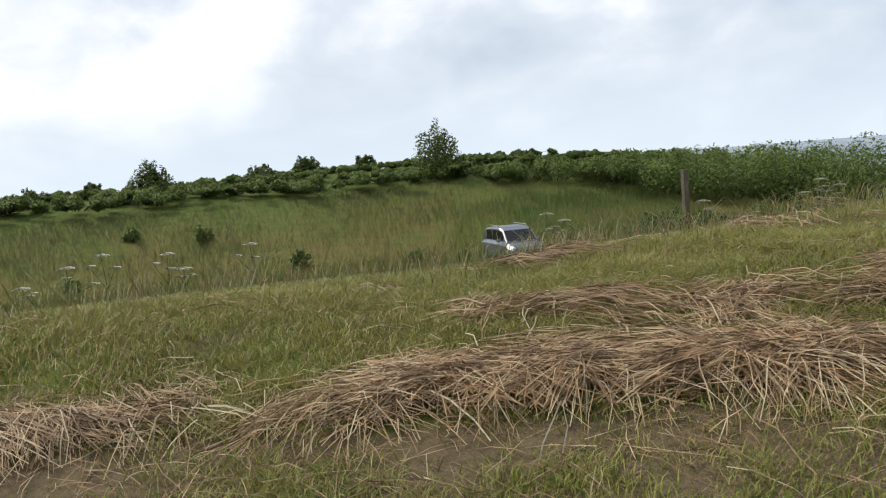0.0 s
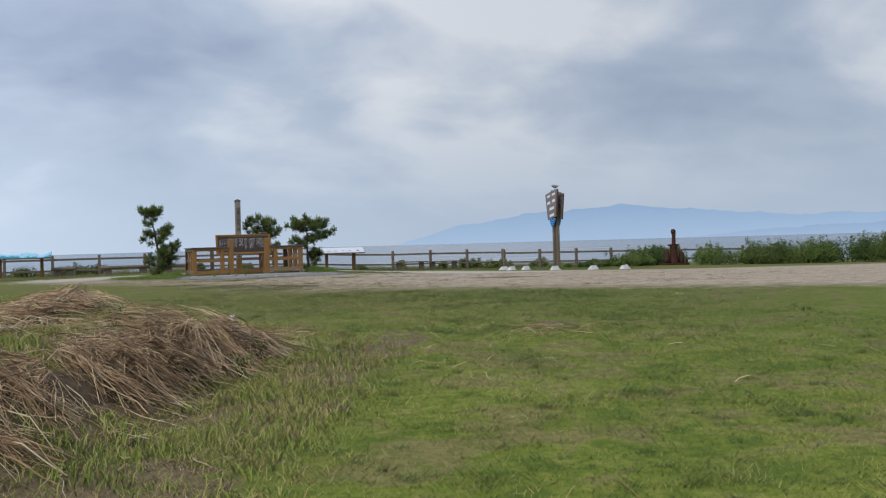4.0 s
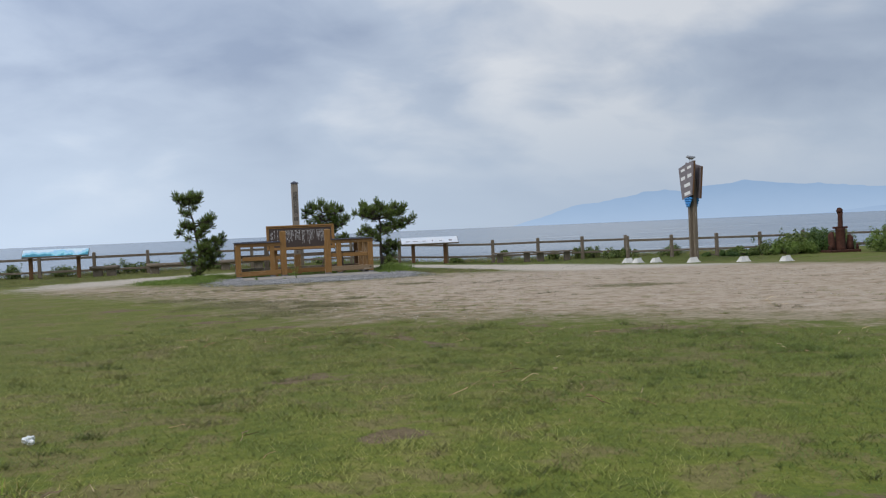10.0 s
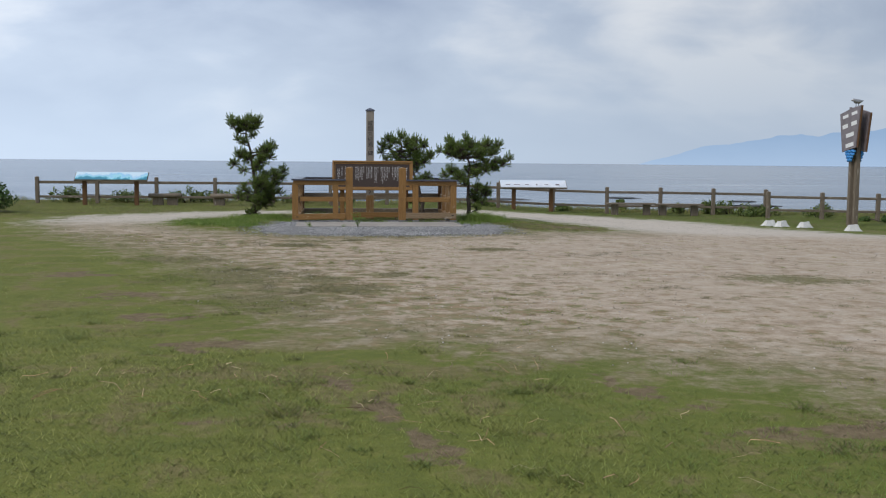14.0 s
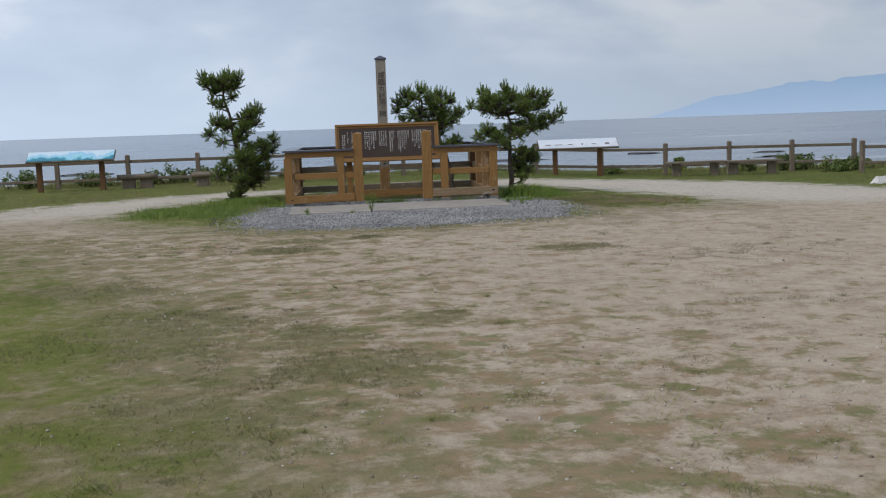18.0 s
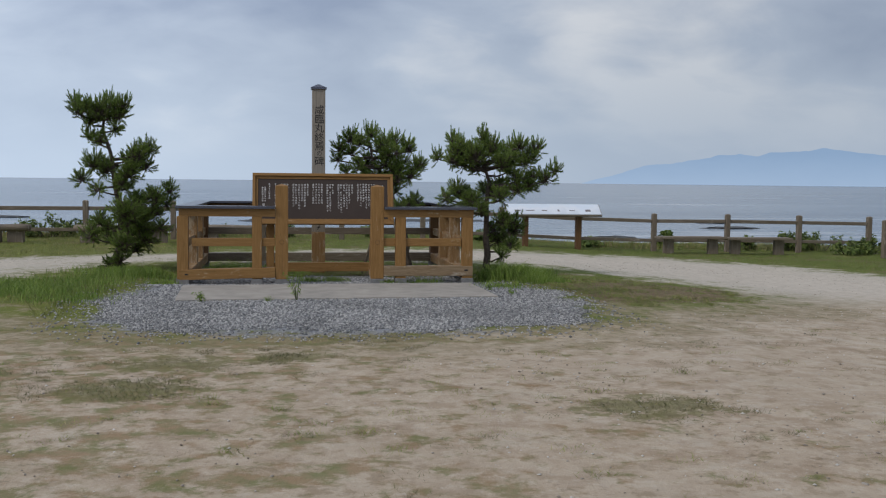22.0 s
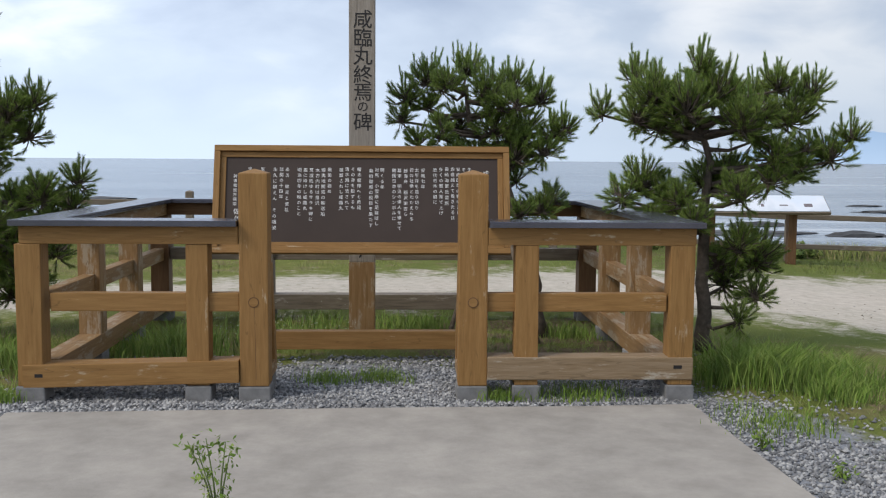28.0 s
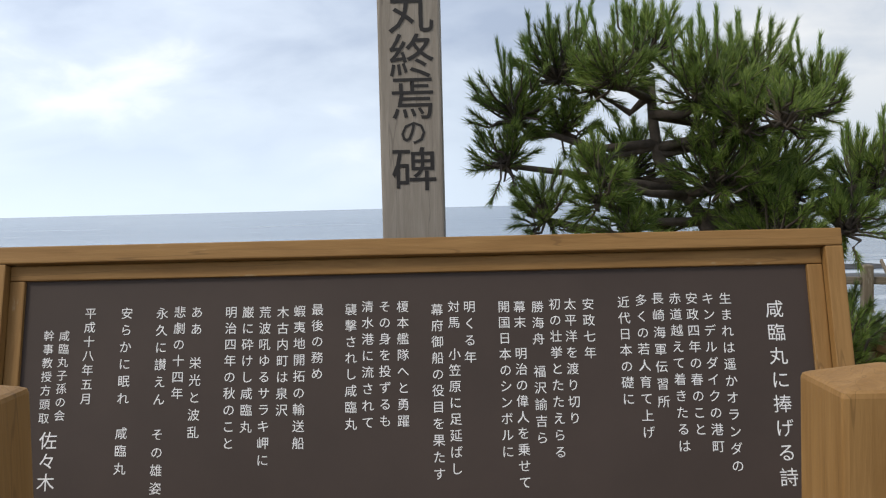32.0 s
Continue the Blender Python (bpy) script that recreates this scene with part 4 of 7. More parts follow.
POEM = [(1.011, 0.200, 0.0595, 0.052, "咸臨丸に捧げる詩"), (0.889, 0.170, 0.0417, 0.0355, "生まれは遥かオランダの"), (0.845, 0.169, 0.0411, 0.0355, "キンデルダイクの港町"),
        (0.804, 0.168, 0.0411, 0.0355, "安政四年の春のこと"), (0.762, 0.167, 0.0411, 0.0355, "赤道越えて着きたるは"), (0.718, 0.166, 0.0435, 0.0355, "長崎海軍伝習所"),
        (0.676, 0.170, 0.0415, 0.0355, "多くの若人育て上げ"), (0.631, 0.174, 0.0408, 0.0355, "近代日本の礎に"), (0.541, 0.177, 0.0413, 0.0355, "安政七年"),
        (0.495, 0.176, 0.0411, 0.0355, "太平洋を渡り切り"), (0.456, 0.175, 0.0412, 0.0355, "初の壮挙とたたえらる"), (0.412, 0.181, 0.0412, 0.0355, "勝海舟　福沢諭吉ら"),
        (0.366, 0.180, 0.0398, 0.0355, "幕末　明治の偉人を乗せて"), (0.326, 0.179, 0.0404, 0.0355, "開国日本のシンボルに"), (0.238, 0.177, 0.0430, 0.0355, "明くる年"),
        (0.198, 0.176, 0.0406, 0.0355, "対馬　小笠原に足延ばし"), (0.155, 0.183, 0.0411, 0.0355, "幕府御船の役目を果たす"), (0.067, 0.173, 0.0414, 0.0355, "榎本艦隊へと勇躍"),
        (0.021, 0.172, 0.0414, 0.0355, "その身を投ずるも"), (-0.023, 0.171, 0.0420, 0.0355, "清水港に流されて"), (-0.066, 0.178, 0.0414, 0.0355, "襲撃されし咸臨丸"),
        (-0.152, 0.176, 0.0410, 0.0355, "最後の務め"), (-0.198, 0.179, 0.0417, 0.0355, "蝦夷地開拓の輸送船"), (-0.241, 0.181, 0.0415, 0.0355, "木古内町は泉沢"),
        (-0.287, 0.180, 0.0414, 0.0355, "荒波吼ゆるサラキ岬に"), (-0.331, 0.179, 0.0416, 0.0355, "巌に砕けし咸臨丸"), (-0.375, 0.178, 0.0415, 0.0355, "明治四年の秋のこと"),
        (-0.464, 0.176, 0.0436, 0.0355, "ああ　栄光と波乱"), (-0.508, 0.175, 0.0416, 0.0355, "悲劇の十四年"), (-0.554, 0.177, 0.0440, 0.0355, "永久に讃えん　その雄姿"),
        (-0.646, 0.175, 0.0436, 0.0355, "安らかに眠れ　咸臨丸"), (-0.741, 0.173, 0.0365, 0.034, "平成十八年五月"), (-0.806, 0.230, 0.0338, 0.032, "咸臨丸子孫の会"),
        (-0.846, 0.229, 0.0350, 0.032, "幹事教授方頭取"), (-0.831, 0.495, 0.0515, 0.052, "佐々木")]


def poem_board():
    lean = math.degrees(math.atan(0.262))
    e = group_at("poem_board", 0, 1.0, 0, "brown framed board with white columns of verse, leaning back", "sign board")
    st = M["stain"]
    fp = Matrix.Translation((0, 0.13, 1.585)) @ Euler((radians(90 - lean), 0, 0)).to_matrix().to_4x4()
    x0, x1, h = -1.0, 1.185, 0.81

    def on(ob):
        ob.matrix_basis = fp @ ob.matrix_basis
        return ob

    panel = on(timber("panel", (x0 + 0.06, -h / 2, -0.045), (x1 - 0.06, -h / 2, -0.045), h - 0.12, 0.024, M["board"], e, "dark brown painted panel", 0.002))
    for nm, a, b2, w in (("frame_member", (x0, -0.0225, -0.03), (x1, -0.0225, -0.03), 0.045), ("frame_member", (x0, -h + 0.0225, -0.03), (x1, -h + 0.0225, -0.03), 0.045),
                         ("frame_member", (x0 + 0.0225, -0.046, -0.03), (x0 + 0.0225, -h + 0.046, -0.03), 0.045), ("frame_member", (x1 - 0.0225, -0.046, -0.03), (x1 - 0.0225, -h + 0.046, -0.03), 0.045)):
        on(timber(nm, a, b2, w, 0.075, st, e, bevel=0.004))
    for a, b2 in (((x0 + 0.046, -0.066, -0.036), (x1 - 0.046, -0.066, -0.036)), ((x0 + 0.046, -h + 0.0655, -0.036), (x1 - 0.046, -h + 0.0655, -0.036)),
                  ((x0 + 0.066, -0.087, -0.036), (x0 + 0.066, -h + 0.0865, -0.036)), ((x1 - 0.066, -0.087, -0.036), (x1 - 0.066, -h + 0.0865, -0.036))):
        on(timber("inner_frame", a, b2, 0.04, 0.03, st, e, bevel=0.004))
    for x in (-0.73, 0.93):
        timber("leg", (x, 0.20, -0.05), (x, 0.20, 1.40), 0.12, 0.12, st, e)
    timber("cross_rail", (-0.67, 0.24, 0.108), (0.87, 0.24, 0.108), 0.10, 0.14, st, e)
    for k, (x, s, pitch, size, text) in enumerate(POEM):
        size *= 0.9
        ob = tagged(lettering("lettering", text, size, x, -s, M["white"], e, pitch), kind="stuff")
        ob.matrix_basis = fp @ Matrix.Translation((x, -s - size * 0.36, -0.0318))


poem_board()


def memorial_pillar():
    e = group_at("memorial_pillar", 0.05, 2.15, 0, "tall silvered timber pillar with black brushed characters and a metal cap", "pillar")
    timber("shaft", (0, 0, 0.62), (0, 0, 3.0), 0.215, 0.215, M["pillar"], e, bevel=0.008)
    timber("shaft_foot", (0, 0, -0.3), (0, 0, 0.619), 0.218, 0.218, M["stainworn"], e, "brown stained foot of the pillar", bevel=0.004)
    bm = bmesh.new()
    bmesh.ops.create_cone(bm, cap_ends=True, segments=4, radius1=0.185, radius2=0.02, depth=0.06)
    bmesh.ops.rotate(bm, verts=bm.verts, matrix=Matrix.Rotation(radians(45), 3, "Z"))
    part("cap", bm, M["metal"], e, "low pyramid cap of dark metal").location = (0, 0, 3.034)
    timber("cap_skirt", (-0.128, 0, 2.99), (0.128, 0, 2.99), 0.256, 0.028, M["metal"], e, bevel=0.003)
    for z, ch in zip((2.635, 2.484, 2.336, 2.183, 2.040, 1.922, 1.793), "咸臨丸終焉の碑"):
        size = 0.10 if ch == "の" else 0.162
        ob = lettering("lettering", ch, size, 0, 0, M["ink"], e, bold=0.0007)
        ob.matrix_basis = pose(0.008, -0.1095, z + 0.0 - size * 0.36, 90, 0, 0)
    for z in (0.78, 0.70):
        timber("mark", (-0.02, -0.1085, z - 0.04), (0.02, -0.1085, z + 0.03), 0.004, 0.012, M["ink"], e, bevel=0)
        timber("mark", (-0.03, -0.1085, z), (0.03, -0.1085, z), 0.004, 0.012, M["ink"], e, bevel=0)


memorial_pillar()


def concrete_slab():
    bm = bmesh.new()
    bmesh.ops.create_cube(bm, size=1)
    bmesh.ops.scale(bm, vec=(4.06, 1.74, 0.14), verts=bm.verts)
    bmesh.ops.subdivide_edges(bm, edges=bm.edges, cuts=5, use_grid_fill=True)
    for v in bm.verts:
        v.co += Vector((noise.noise(v.co * 3) * 0.008, noise.noise(v.co * 3 + Vector((5, 0, 0))) * 0.008, noise.noise(v.co * 2) * 0.005))
    sharp = [e for e in bm.edges if len(e.link_faces) == 2 and e.calc_face_angle(0) > 0.7]
    bmesh.ops.bevel(bm, geom=sharp, offset=0.012, segments=2, affect="EDGES")
    ob = part("concrete_slab", bm, M["concrete"])
    ob.matrix_basis = pose(0.16, -1.42, -0.05, 0, 0, 2.0)
    tagged(ob, "pale worn concrete slab set in grey gravel before the memorial", "slab")


concrete_slab()


# ---- fence along the cliff ----
def fence(name, spots, post_h, label):
    ax, ay = spots[0]
    e = group_at(name, ax, ay, float(land(ax, ay)), label, "fence")
    base = e.location.copy()
    mt = M["grey"]
    zs = [float(land(x, y)) + 0.07 * float(sm(4, 12, x)) for x, y in spots]
    for (x, y), z in zip(spots, zs):
        o = Vector((x, y, z)) - base
        timber("post", o + Vector((0, 0, -0.3)), o + Vector((0, 0, post_h)), 0.13, 0.13, mt, e, bevel=0.015, warp=0.003, point=0.02)
    for i in range(len(spots) - 1):
        (x0, y0), (x1, y1) = spots[i], spots[i + 1]
        d = Vector((x1 - x0, y1 - y0, 0)).normalized() * 0.067
        for f, s in ((post_h - 0.19, 0.095), (0.24, 0.085)):
            a = Vector((x0, y0, zs[i] + f)) - base + d
            b2 = Vector((x1, y1, zs[i + 1] + f)) - base - d
            timber("rail", a, b2, 0.06, s, mt, e, bevel=0.012, warp=0.004)
    return e


fence("fence", [(13.48 - 2.09 * i, 11.05 - 0.004 * i) for i in range(-1, 13)], 0.95, "low weathered timber post-and-rail fence along the cliff edge")
fence("fence", [(14.85, 9.15), (16.85, 9.0), (18.95, 8.9), (21.0, 8.8), (23.1, 8.75), (25.2, 8.7), (27.3, 8.7), (29.4, 8.7)], 0.91, "timber post-and-rail fence half hidden by shrubs")


def info_panel(x0, x1, y, z, label, blue):
    """A sloping picture panel on two posts."""
    e = group_at("information_panel", (x0 + x1) / 2, y, float(land((x0 + x1) / 2, y)), label, "information panel", "view panels")
    g = e.location.z
    n, hgt = x1 - x0, 0.46
    lean = 52
    fp = Matrix.Translation((0, 0, z - g)) @ Euler((radians(90 - lean), 0, 0)).to_matrix().to_4x4()
    for sx in (-n / 2 + 0.28, n / 2 - 0.42) if blue else (-n / 2 + 0.55, n / 2 - 0.55):
        timber("post", (sx, -0.05, -0.3), (sx, -0.05, z - g - 0.10), 0.14, 0.13, M["darkwood"], e)
    tray = timber("tray", (-n / 2, -hgt / 2, -0.03), (n / 2, -hgt / 2, -0.03), hgt, 0.045, M["grey"], e)
    tray.matrix_basis = fp @ tray.matrix_basis
    face = timber("picture", (-n / 2 + 0.02, -hgt / 2, 0.004), (n / 2 - 0.02, -hgt / 2, 0.004), hgt - 0.05, 0.012, M["picture_sea" if blue else "picture_pale"], e, "printed panorama" , 0.002)
    face.matrix_basis = fp @ face.matrix_basis
    if not blue:
        for mx, mw, mh in ((-0.62, 0.22, 0.03), (-0.25, 0.14, 0.03), (0.12, 0.05, 0.07), (0.48, 0.14, 0.03), (0.90, 0.14, 0.08), (-0.95, 0.16, 0.04)):
            m2 = timber("printed_mark", (mx - mw / 2, -hgt * 0.62, 0.0118), (mx + mw / 2, -hgt * 0.62, 0.0118), mh, 0.003, M["signbrown"], e, bevel=0)
            m2.matrix_basis = fp @ m2.matrix_basis


def picture(name, *stops):
    m, nt, b = material(name)
    k = Nodes(nt)
    sep = k.add("ShaderNodeSeparateXYZ")
    k.link(k.coords(), sep.inputs[0])
    wave = k.noise(k.stretched((1.5, 1, 1)), 1.3, 3)
    f = k.math("ADD", k.math("ADD", k.math("MULTIPLY", sep.outputs[1], 2.2), 0.5), k.math("MULTIPLY", k.math("SUBTRACT", wave, 0.5), 1.9))
    k.link(k.ramp(f, *stops), b.inputs["Base Color"])
    b.inputs["Roughness"].default_value = 0.3
    return m


M["picture_sea"] = picture("panorama_print", (0.18, (0.05, 0.24, 0.34)), (0.30, (0.16, 0.50, 0.62)), (0.40, (0.36, 0.68, 0.78)), (0.55, (0.30, 0.58, 0.80)), (0.72, (0.62, 0.76, 0.86)))
M["picture_pale"] = picture("pale_print", (0.2, (0.62, 0.66, 0.72)), (0.5, (0.72, 0.75, 0.80)), (0.8, (0.66, 0.72, 0.80)))
info_panel(-9.85, -7.4, 9.5, 1.13, "sloping panel with a faded blue sea panorama by the fence", True)
info_panel(5.05, 7.55, 10.45, 0.93, "sloping white panel with small printed pictures by the fence", False)


def bench(x, y, turn, label):
    e = group_at("bench", x, y, float(land(x, y)), label, "bench", "benches by the fence", turn)
    for s in (-0.16, 0.0, 0.16):
        timber("seat_board", (-0.90, s, 0.42), (0.90, s, 0.42), 0.145, 0.06, M["grey"], e, bevel=0.01)
    for sx in (-0.60, 0.60):
        timber("leg", (sx, 0, -0.1), (sx, 0, 0.39), 0.14, 0.26, M["grey"], e, bevel=0.012, roll=90)
    return e


bench(9.97, 10.15, -2, "weathered timber bench before the cliff fence")
bench(11.79, 10.1, -2, "weathered timber bench before the cliff fence")


def log_bench(x, y, turn, n):
    e = group_at("log_bench", x, y, float(land(x, y)), "low brown bench of split logs in the grass by the fence", "bench", "benches by the fence", turn)
    for s in (-0.13, 0.13):
        pts = [(-n / 2 + n * i / 5, s, 0.34 + random.uniform(-0.006, 0.006)) for i in range(6)]
        tube_part("seat_log", pts, [0.075 + random.uniform(-0.006, 0.006) for _ in pts], M["grey"], e, sides=12)
    for sx in (-n / 2 + 0.3, n / 2 - 0.3):
        timber("support", (sx, 0, -0.05), (sx, 0, 0.285), 0.20, 0.36, M["grey"], e, bevel=0.02, roll=90)


log_bench(-4.2, 9.55, 2, 2.2)
log_bench(-1.6, 9.7, 0, 1.9)
log_bench(-6.9, 9.75, 0, 1.1)


# ---- sign, boundary blocks, iron relic ----
def viewpoint_sign():
    x, y = 15.85, 4.9
    e = group_at("viewpoint_sign", x, y, float(land(x, y)), "tall double-faced brown sign with blue waves on two timber poles", "sign")
    g = e.location.z
    for dx, dy in ((-0.045, 0.09), (0.045, -0.10)):
        timber("pole", (dx, dy, -0.4), (dx, dy, 2.75 - g), 0.14, 0.14, M["grey"], e, bevel=0.01)
    for k, turn in enumerate((-90, 90)):
        top, low, zt, zb = 0.66, 0.44, 3.42 - g, 2.08 - g
        bm = bmesh.new()
        rise = 0.17
        prof = [(-low, zb - low * rise), (low, zb + low * rise), (top, zt + 0.06), (top * 0.2, zt + 0.0), (-top, zt - 0.06 - top * rise)]
        f1 = [bm.verts.new((px, -0.045, pz)) for px, pz in prof]
        f2 = [bm.verts.new((px, 0.045, pz)) for px, pz in prof]
        bm.faces.new(f1)
        bm.faces.new(f2[::-1])
        for i in range(5):
            bm.faces.new((f1[i], f2[i], f2[(i + 1) % 5], f1[(i + 1) % 5]))
        bmesh.ops.recalc_face_normals(bm, faces=bm.faces)
        fc = part("face", bm, M["signbrown"], e, "brown board narrowing downwards")
        off = -0.16 if k == 0 else 0.15
        fc.matrix_basis = pose(off, 0.02, 0, 0, 0, turn)
        side = -1 if k == 0 else 1
        for row, (bz, n) in enumerate(((3.20, 2), (2.88, 2), (2.55, 1), (2.22, 1))):
            for j in range(n):
                w = 0.34 if n == 2 else 0.5
                cx = (-0.28 + 0.56 * j) if n == 2 else 0.05
                bar = timber("writing_bar", (cx - w / 2, -0.048, bz - g + rise * (cx - w / 2)), (cx + w / 2, -0.048, bz - g + rise * (cx + w / 2)), 0.006, 0.13 if row else 0.1, M["white"], fc, bevel=0)
        for s in (-1, 1):
            timber("edge_strip", (s * low, 0, zb + s * low * rise), (s * top, 0, zt + 0.06 if s > 0 else zt - 0.06 - top * rise), 0.10, 0.035, M["darkwood"], fc, bevel=0.004)
        for j in range(4):
            half = 0.36 - 0.075 * j
            pts = [(-half + 2 * half * i / 10, 0, zb - 0.05 - 0.095 * j + 0.025 * math.sin(i * 1.9 + j)) for i in range(11)]
            v, t = tube(pts, [0.02] + [0.046] * 9 + [0.02], 6)
            soup("wave", v, t, M["signblue"], fc, "blue painted wave")
    # small bird-shaped ornament on top
    pts = [(-0.20, 0, 3.66 - g), (-0.13, 0, 3.68 - g), (-0.05, 0, 3.64 - g), (0.08, 0, 3.63 - g), (0.22, 0, 3.66 - g)]
    parts = [tube(pts, [0.012, 0.05, 0.075, 0.07, 0.01], 8), tube([(-0.03, 0, 3.43 - g), (-0.03, 0, 3.60 - g)], [0.014, 0.014], 6),
             tube([(0.06, 0, 3.43 - g), (0.06, 0, 3.60 - g)], [0.014, 0.014], 6)]
    v, t = merge(parts)
    orn = soup("ornament", v, t, M["galv"], e, "plain grey bird-shaped ornament")
    orn.location = (0, 0, 0)


viewpoint_sign()


def boundary_block():
    bm = bmesh.new()
    bmesh.ops.create_cube(bm, size=1)
    bmesh.ops.scale(bm, vec=(0.47, 0.36, 0.20), verts=bm.verts)
    bmesh.ops.subdivide_edges(bm, edges=bm.edges, cuts=3, use_grid_fill=True)
    for v in bm.verts:
        f = max(0.0, (v.co.z + 0.10) / 0.20)
        shrink = 1 - 0.52 * f ** 0.75
        v.co.x *= shrink
        v.co.y *= shrink
        v.co += 0.03 * noise.noise_vector(v.co * 6)
    sharp = [e for e in bm.edges if len(e.link_faces) == 2 and e.calc_face_angle(0) > 0.5]
    bmesh.ops.bevel(bm, geom=sharp, offset=0.014, segments=2, affect="EDGES")
    return part("boundary_block", bm, M["block"])


BLOCKS = [(12.70, 4.1), (12.92, 3.7), (13.5, 3.35), (14.3, 1.9), (15.45, 0.35), (16.15, -1.2)]
block = boundary_block()
tagged(block, "rough whitewashed concrete block on the grass edge of the lot", "block", "blocks along the lot")
for i, (x, y) in enumerate(BLOCKS):
    m = pose(x, y, float(land(x, y)) + 0.085, random.uniform(-4, 4), random.uniform(-4, 4), random.uniform(-30, 30))
    if i == 0:
        block.matrix_basis = m
    else:
        copy_thing(block, m)


def iron_relic():
    x, y = 23.6, 6.7
    e = group_at("iron_relic", x, y, float(land(x, y)), "upright rusted iron ship's fitting on a low plinth before shrubs", "relic")
    rs = M["rust"]
    timber("plinth", (-0.72, 0, 0.05), (0.72, 0, 0.05), 0.8, 0.12, rs, e, bevel=0.02)
    tube_part("drum", [(0, 0, 0.1), (0, 0, 0.2), (0, 0, 0.95), (0, 0, 1.02)], [0.27, 0.22, 0.19, 0.22], rs, e, sides=14)
    tube_part("shaft", [(0.02, 0, 1.0), (0.02, 0, 1.12), (0.03, 0, 1.55), (0.03, 0, 1.72)], [0.14, 0.11, 0.10, 0.12], rs, e, sides=12)
    tube_part("knob", [(0.0, 0, 1.68), (0.0, 0, 1.76), (0.03, 0, 1.86), (0.05, 0, 1.90)], [0.10, 0.14, 0.12, 0.05], rs, e, sides=12)
    for s, h in ((-0.42, 0.75), (0.46, 0.62)):
        tube_part("lug", [(s, 0, 0.1), (s, 0, 0.3), (s * 1.05, 0, h), (s * 0.9, 0, h + 0.12)], [0.17, 0.15, 0.13, 0.07], rs, e, sides=10)
    timber("cross_bar", (-0.32, 0, 1.06), (0.34, 0, 1.06), 0.14, 0.09, rs, e, bevel=0.015)
    for s in (-0.6, 0.68):
        tube_part("bolt", [(s, -0.2, 0.1), (s, -0.2, 0.34)], [0.06, 0.05], rs, e, sides=8)


iron_relic()


# ---- pines ----
RNG = np.random.default_rng(7)


def needles(shoots, count, length, width, spread_=1.0):
    """Needle triangles round shoots given as (base, tip) arrays, like a bottle brush."""
    base, tip = shoots[:, :3], shoots[:, 3:]
    n = len(base)
    d = tip - base
    ln = np.linalg.norm(d, axis=1, keepdims=True)
    d = d / ln
    ref = np.where(np.abs(d[:, 2:]) > 0.8, [[1.0, 0, 0]], [[0, 0, 1.0]])
    u = np.cross(d, ref)
    u /= np.linalg.norm(u, axis=1, keepdims=True)
    v = np.cross(d, u)
    d, u, v, base, ln = (np.repeat(a, count, 0) for a in (d, u, v, base, ln))
    k = n * count
    t = RNG.uniform(0.0, 1.0, (k, 1)) ** 0.8
    a = RNG.uniform(0, 2 * np.pi, (k, 1))
    out = np.cos(a) * u + np.sin(a) * v
    open_ = np.clip(RNG.uniform(0.35, 0.95, (k, 1)) * (1.05 - 0.55 * t) * spread_, 0.05, 0.98)
    way = d * np.sqrt(1 - open_**2) + out * open_
    p = base + d * ln * t
    side = np.cross(way, RNG.normal(size=(k, 3)))
    side /= np.linalg.norm(side, axis=1, keepdims=True)
    L = length * RNG.uniform(0.7, 1.15, (k, 1))
    verts = np.stack([p - side * width, p + side * width, p + way * L], 1).reshape(-1, 3)
    return verts, np.arange(3 * k).reshape(-1, 3)


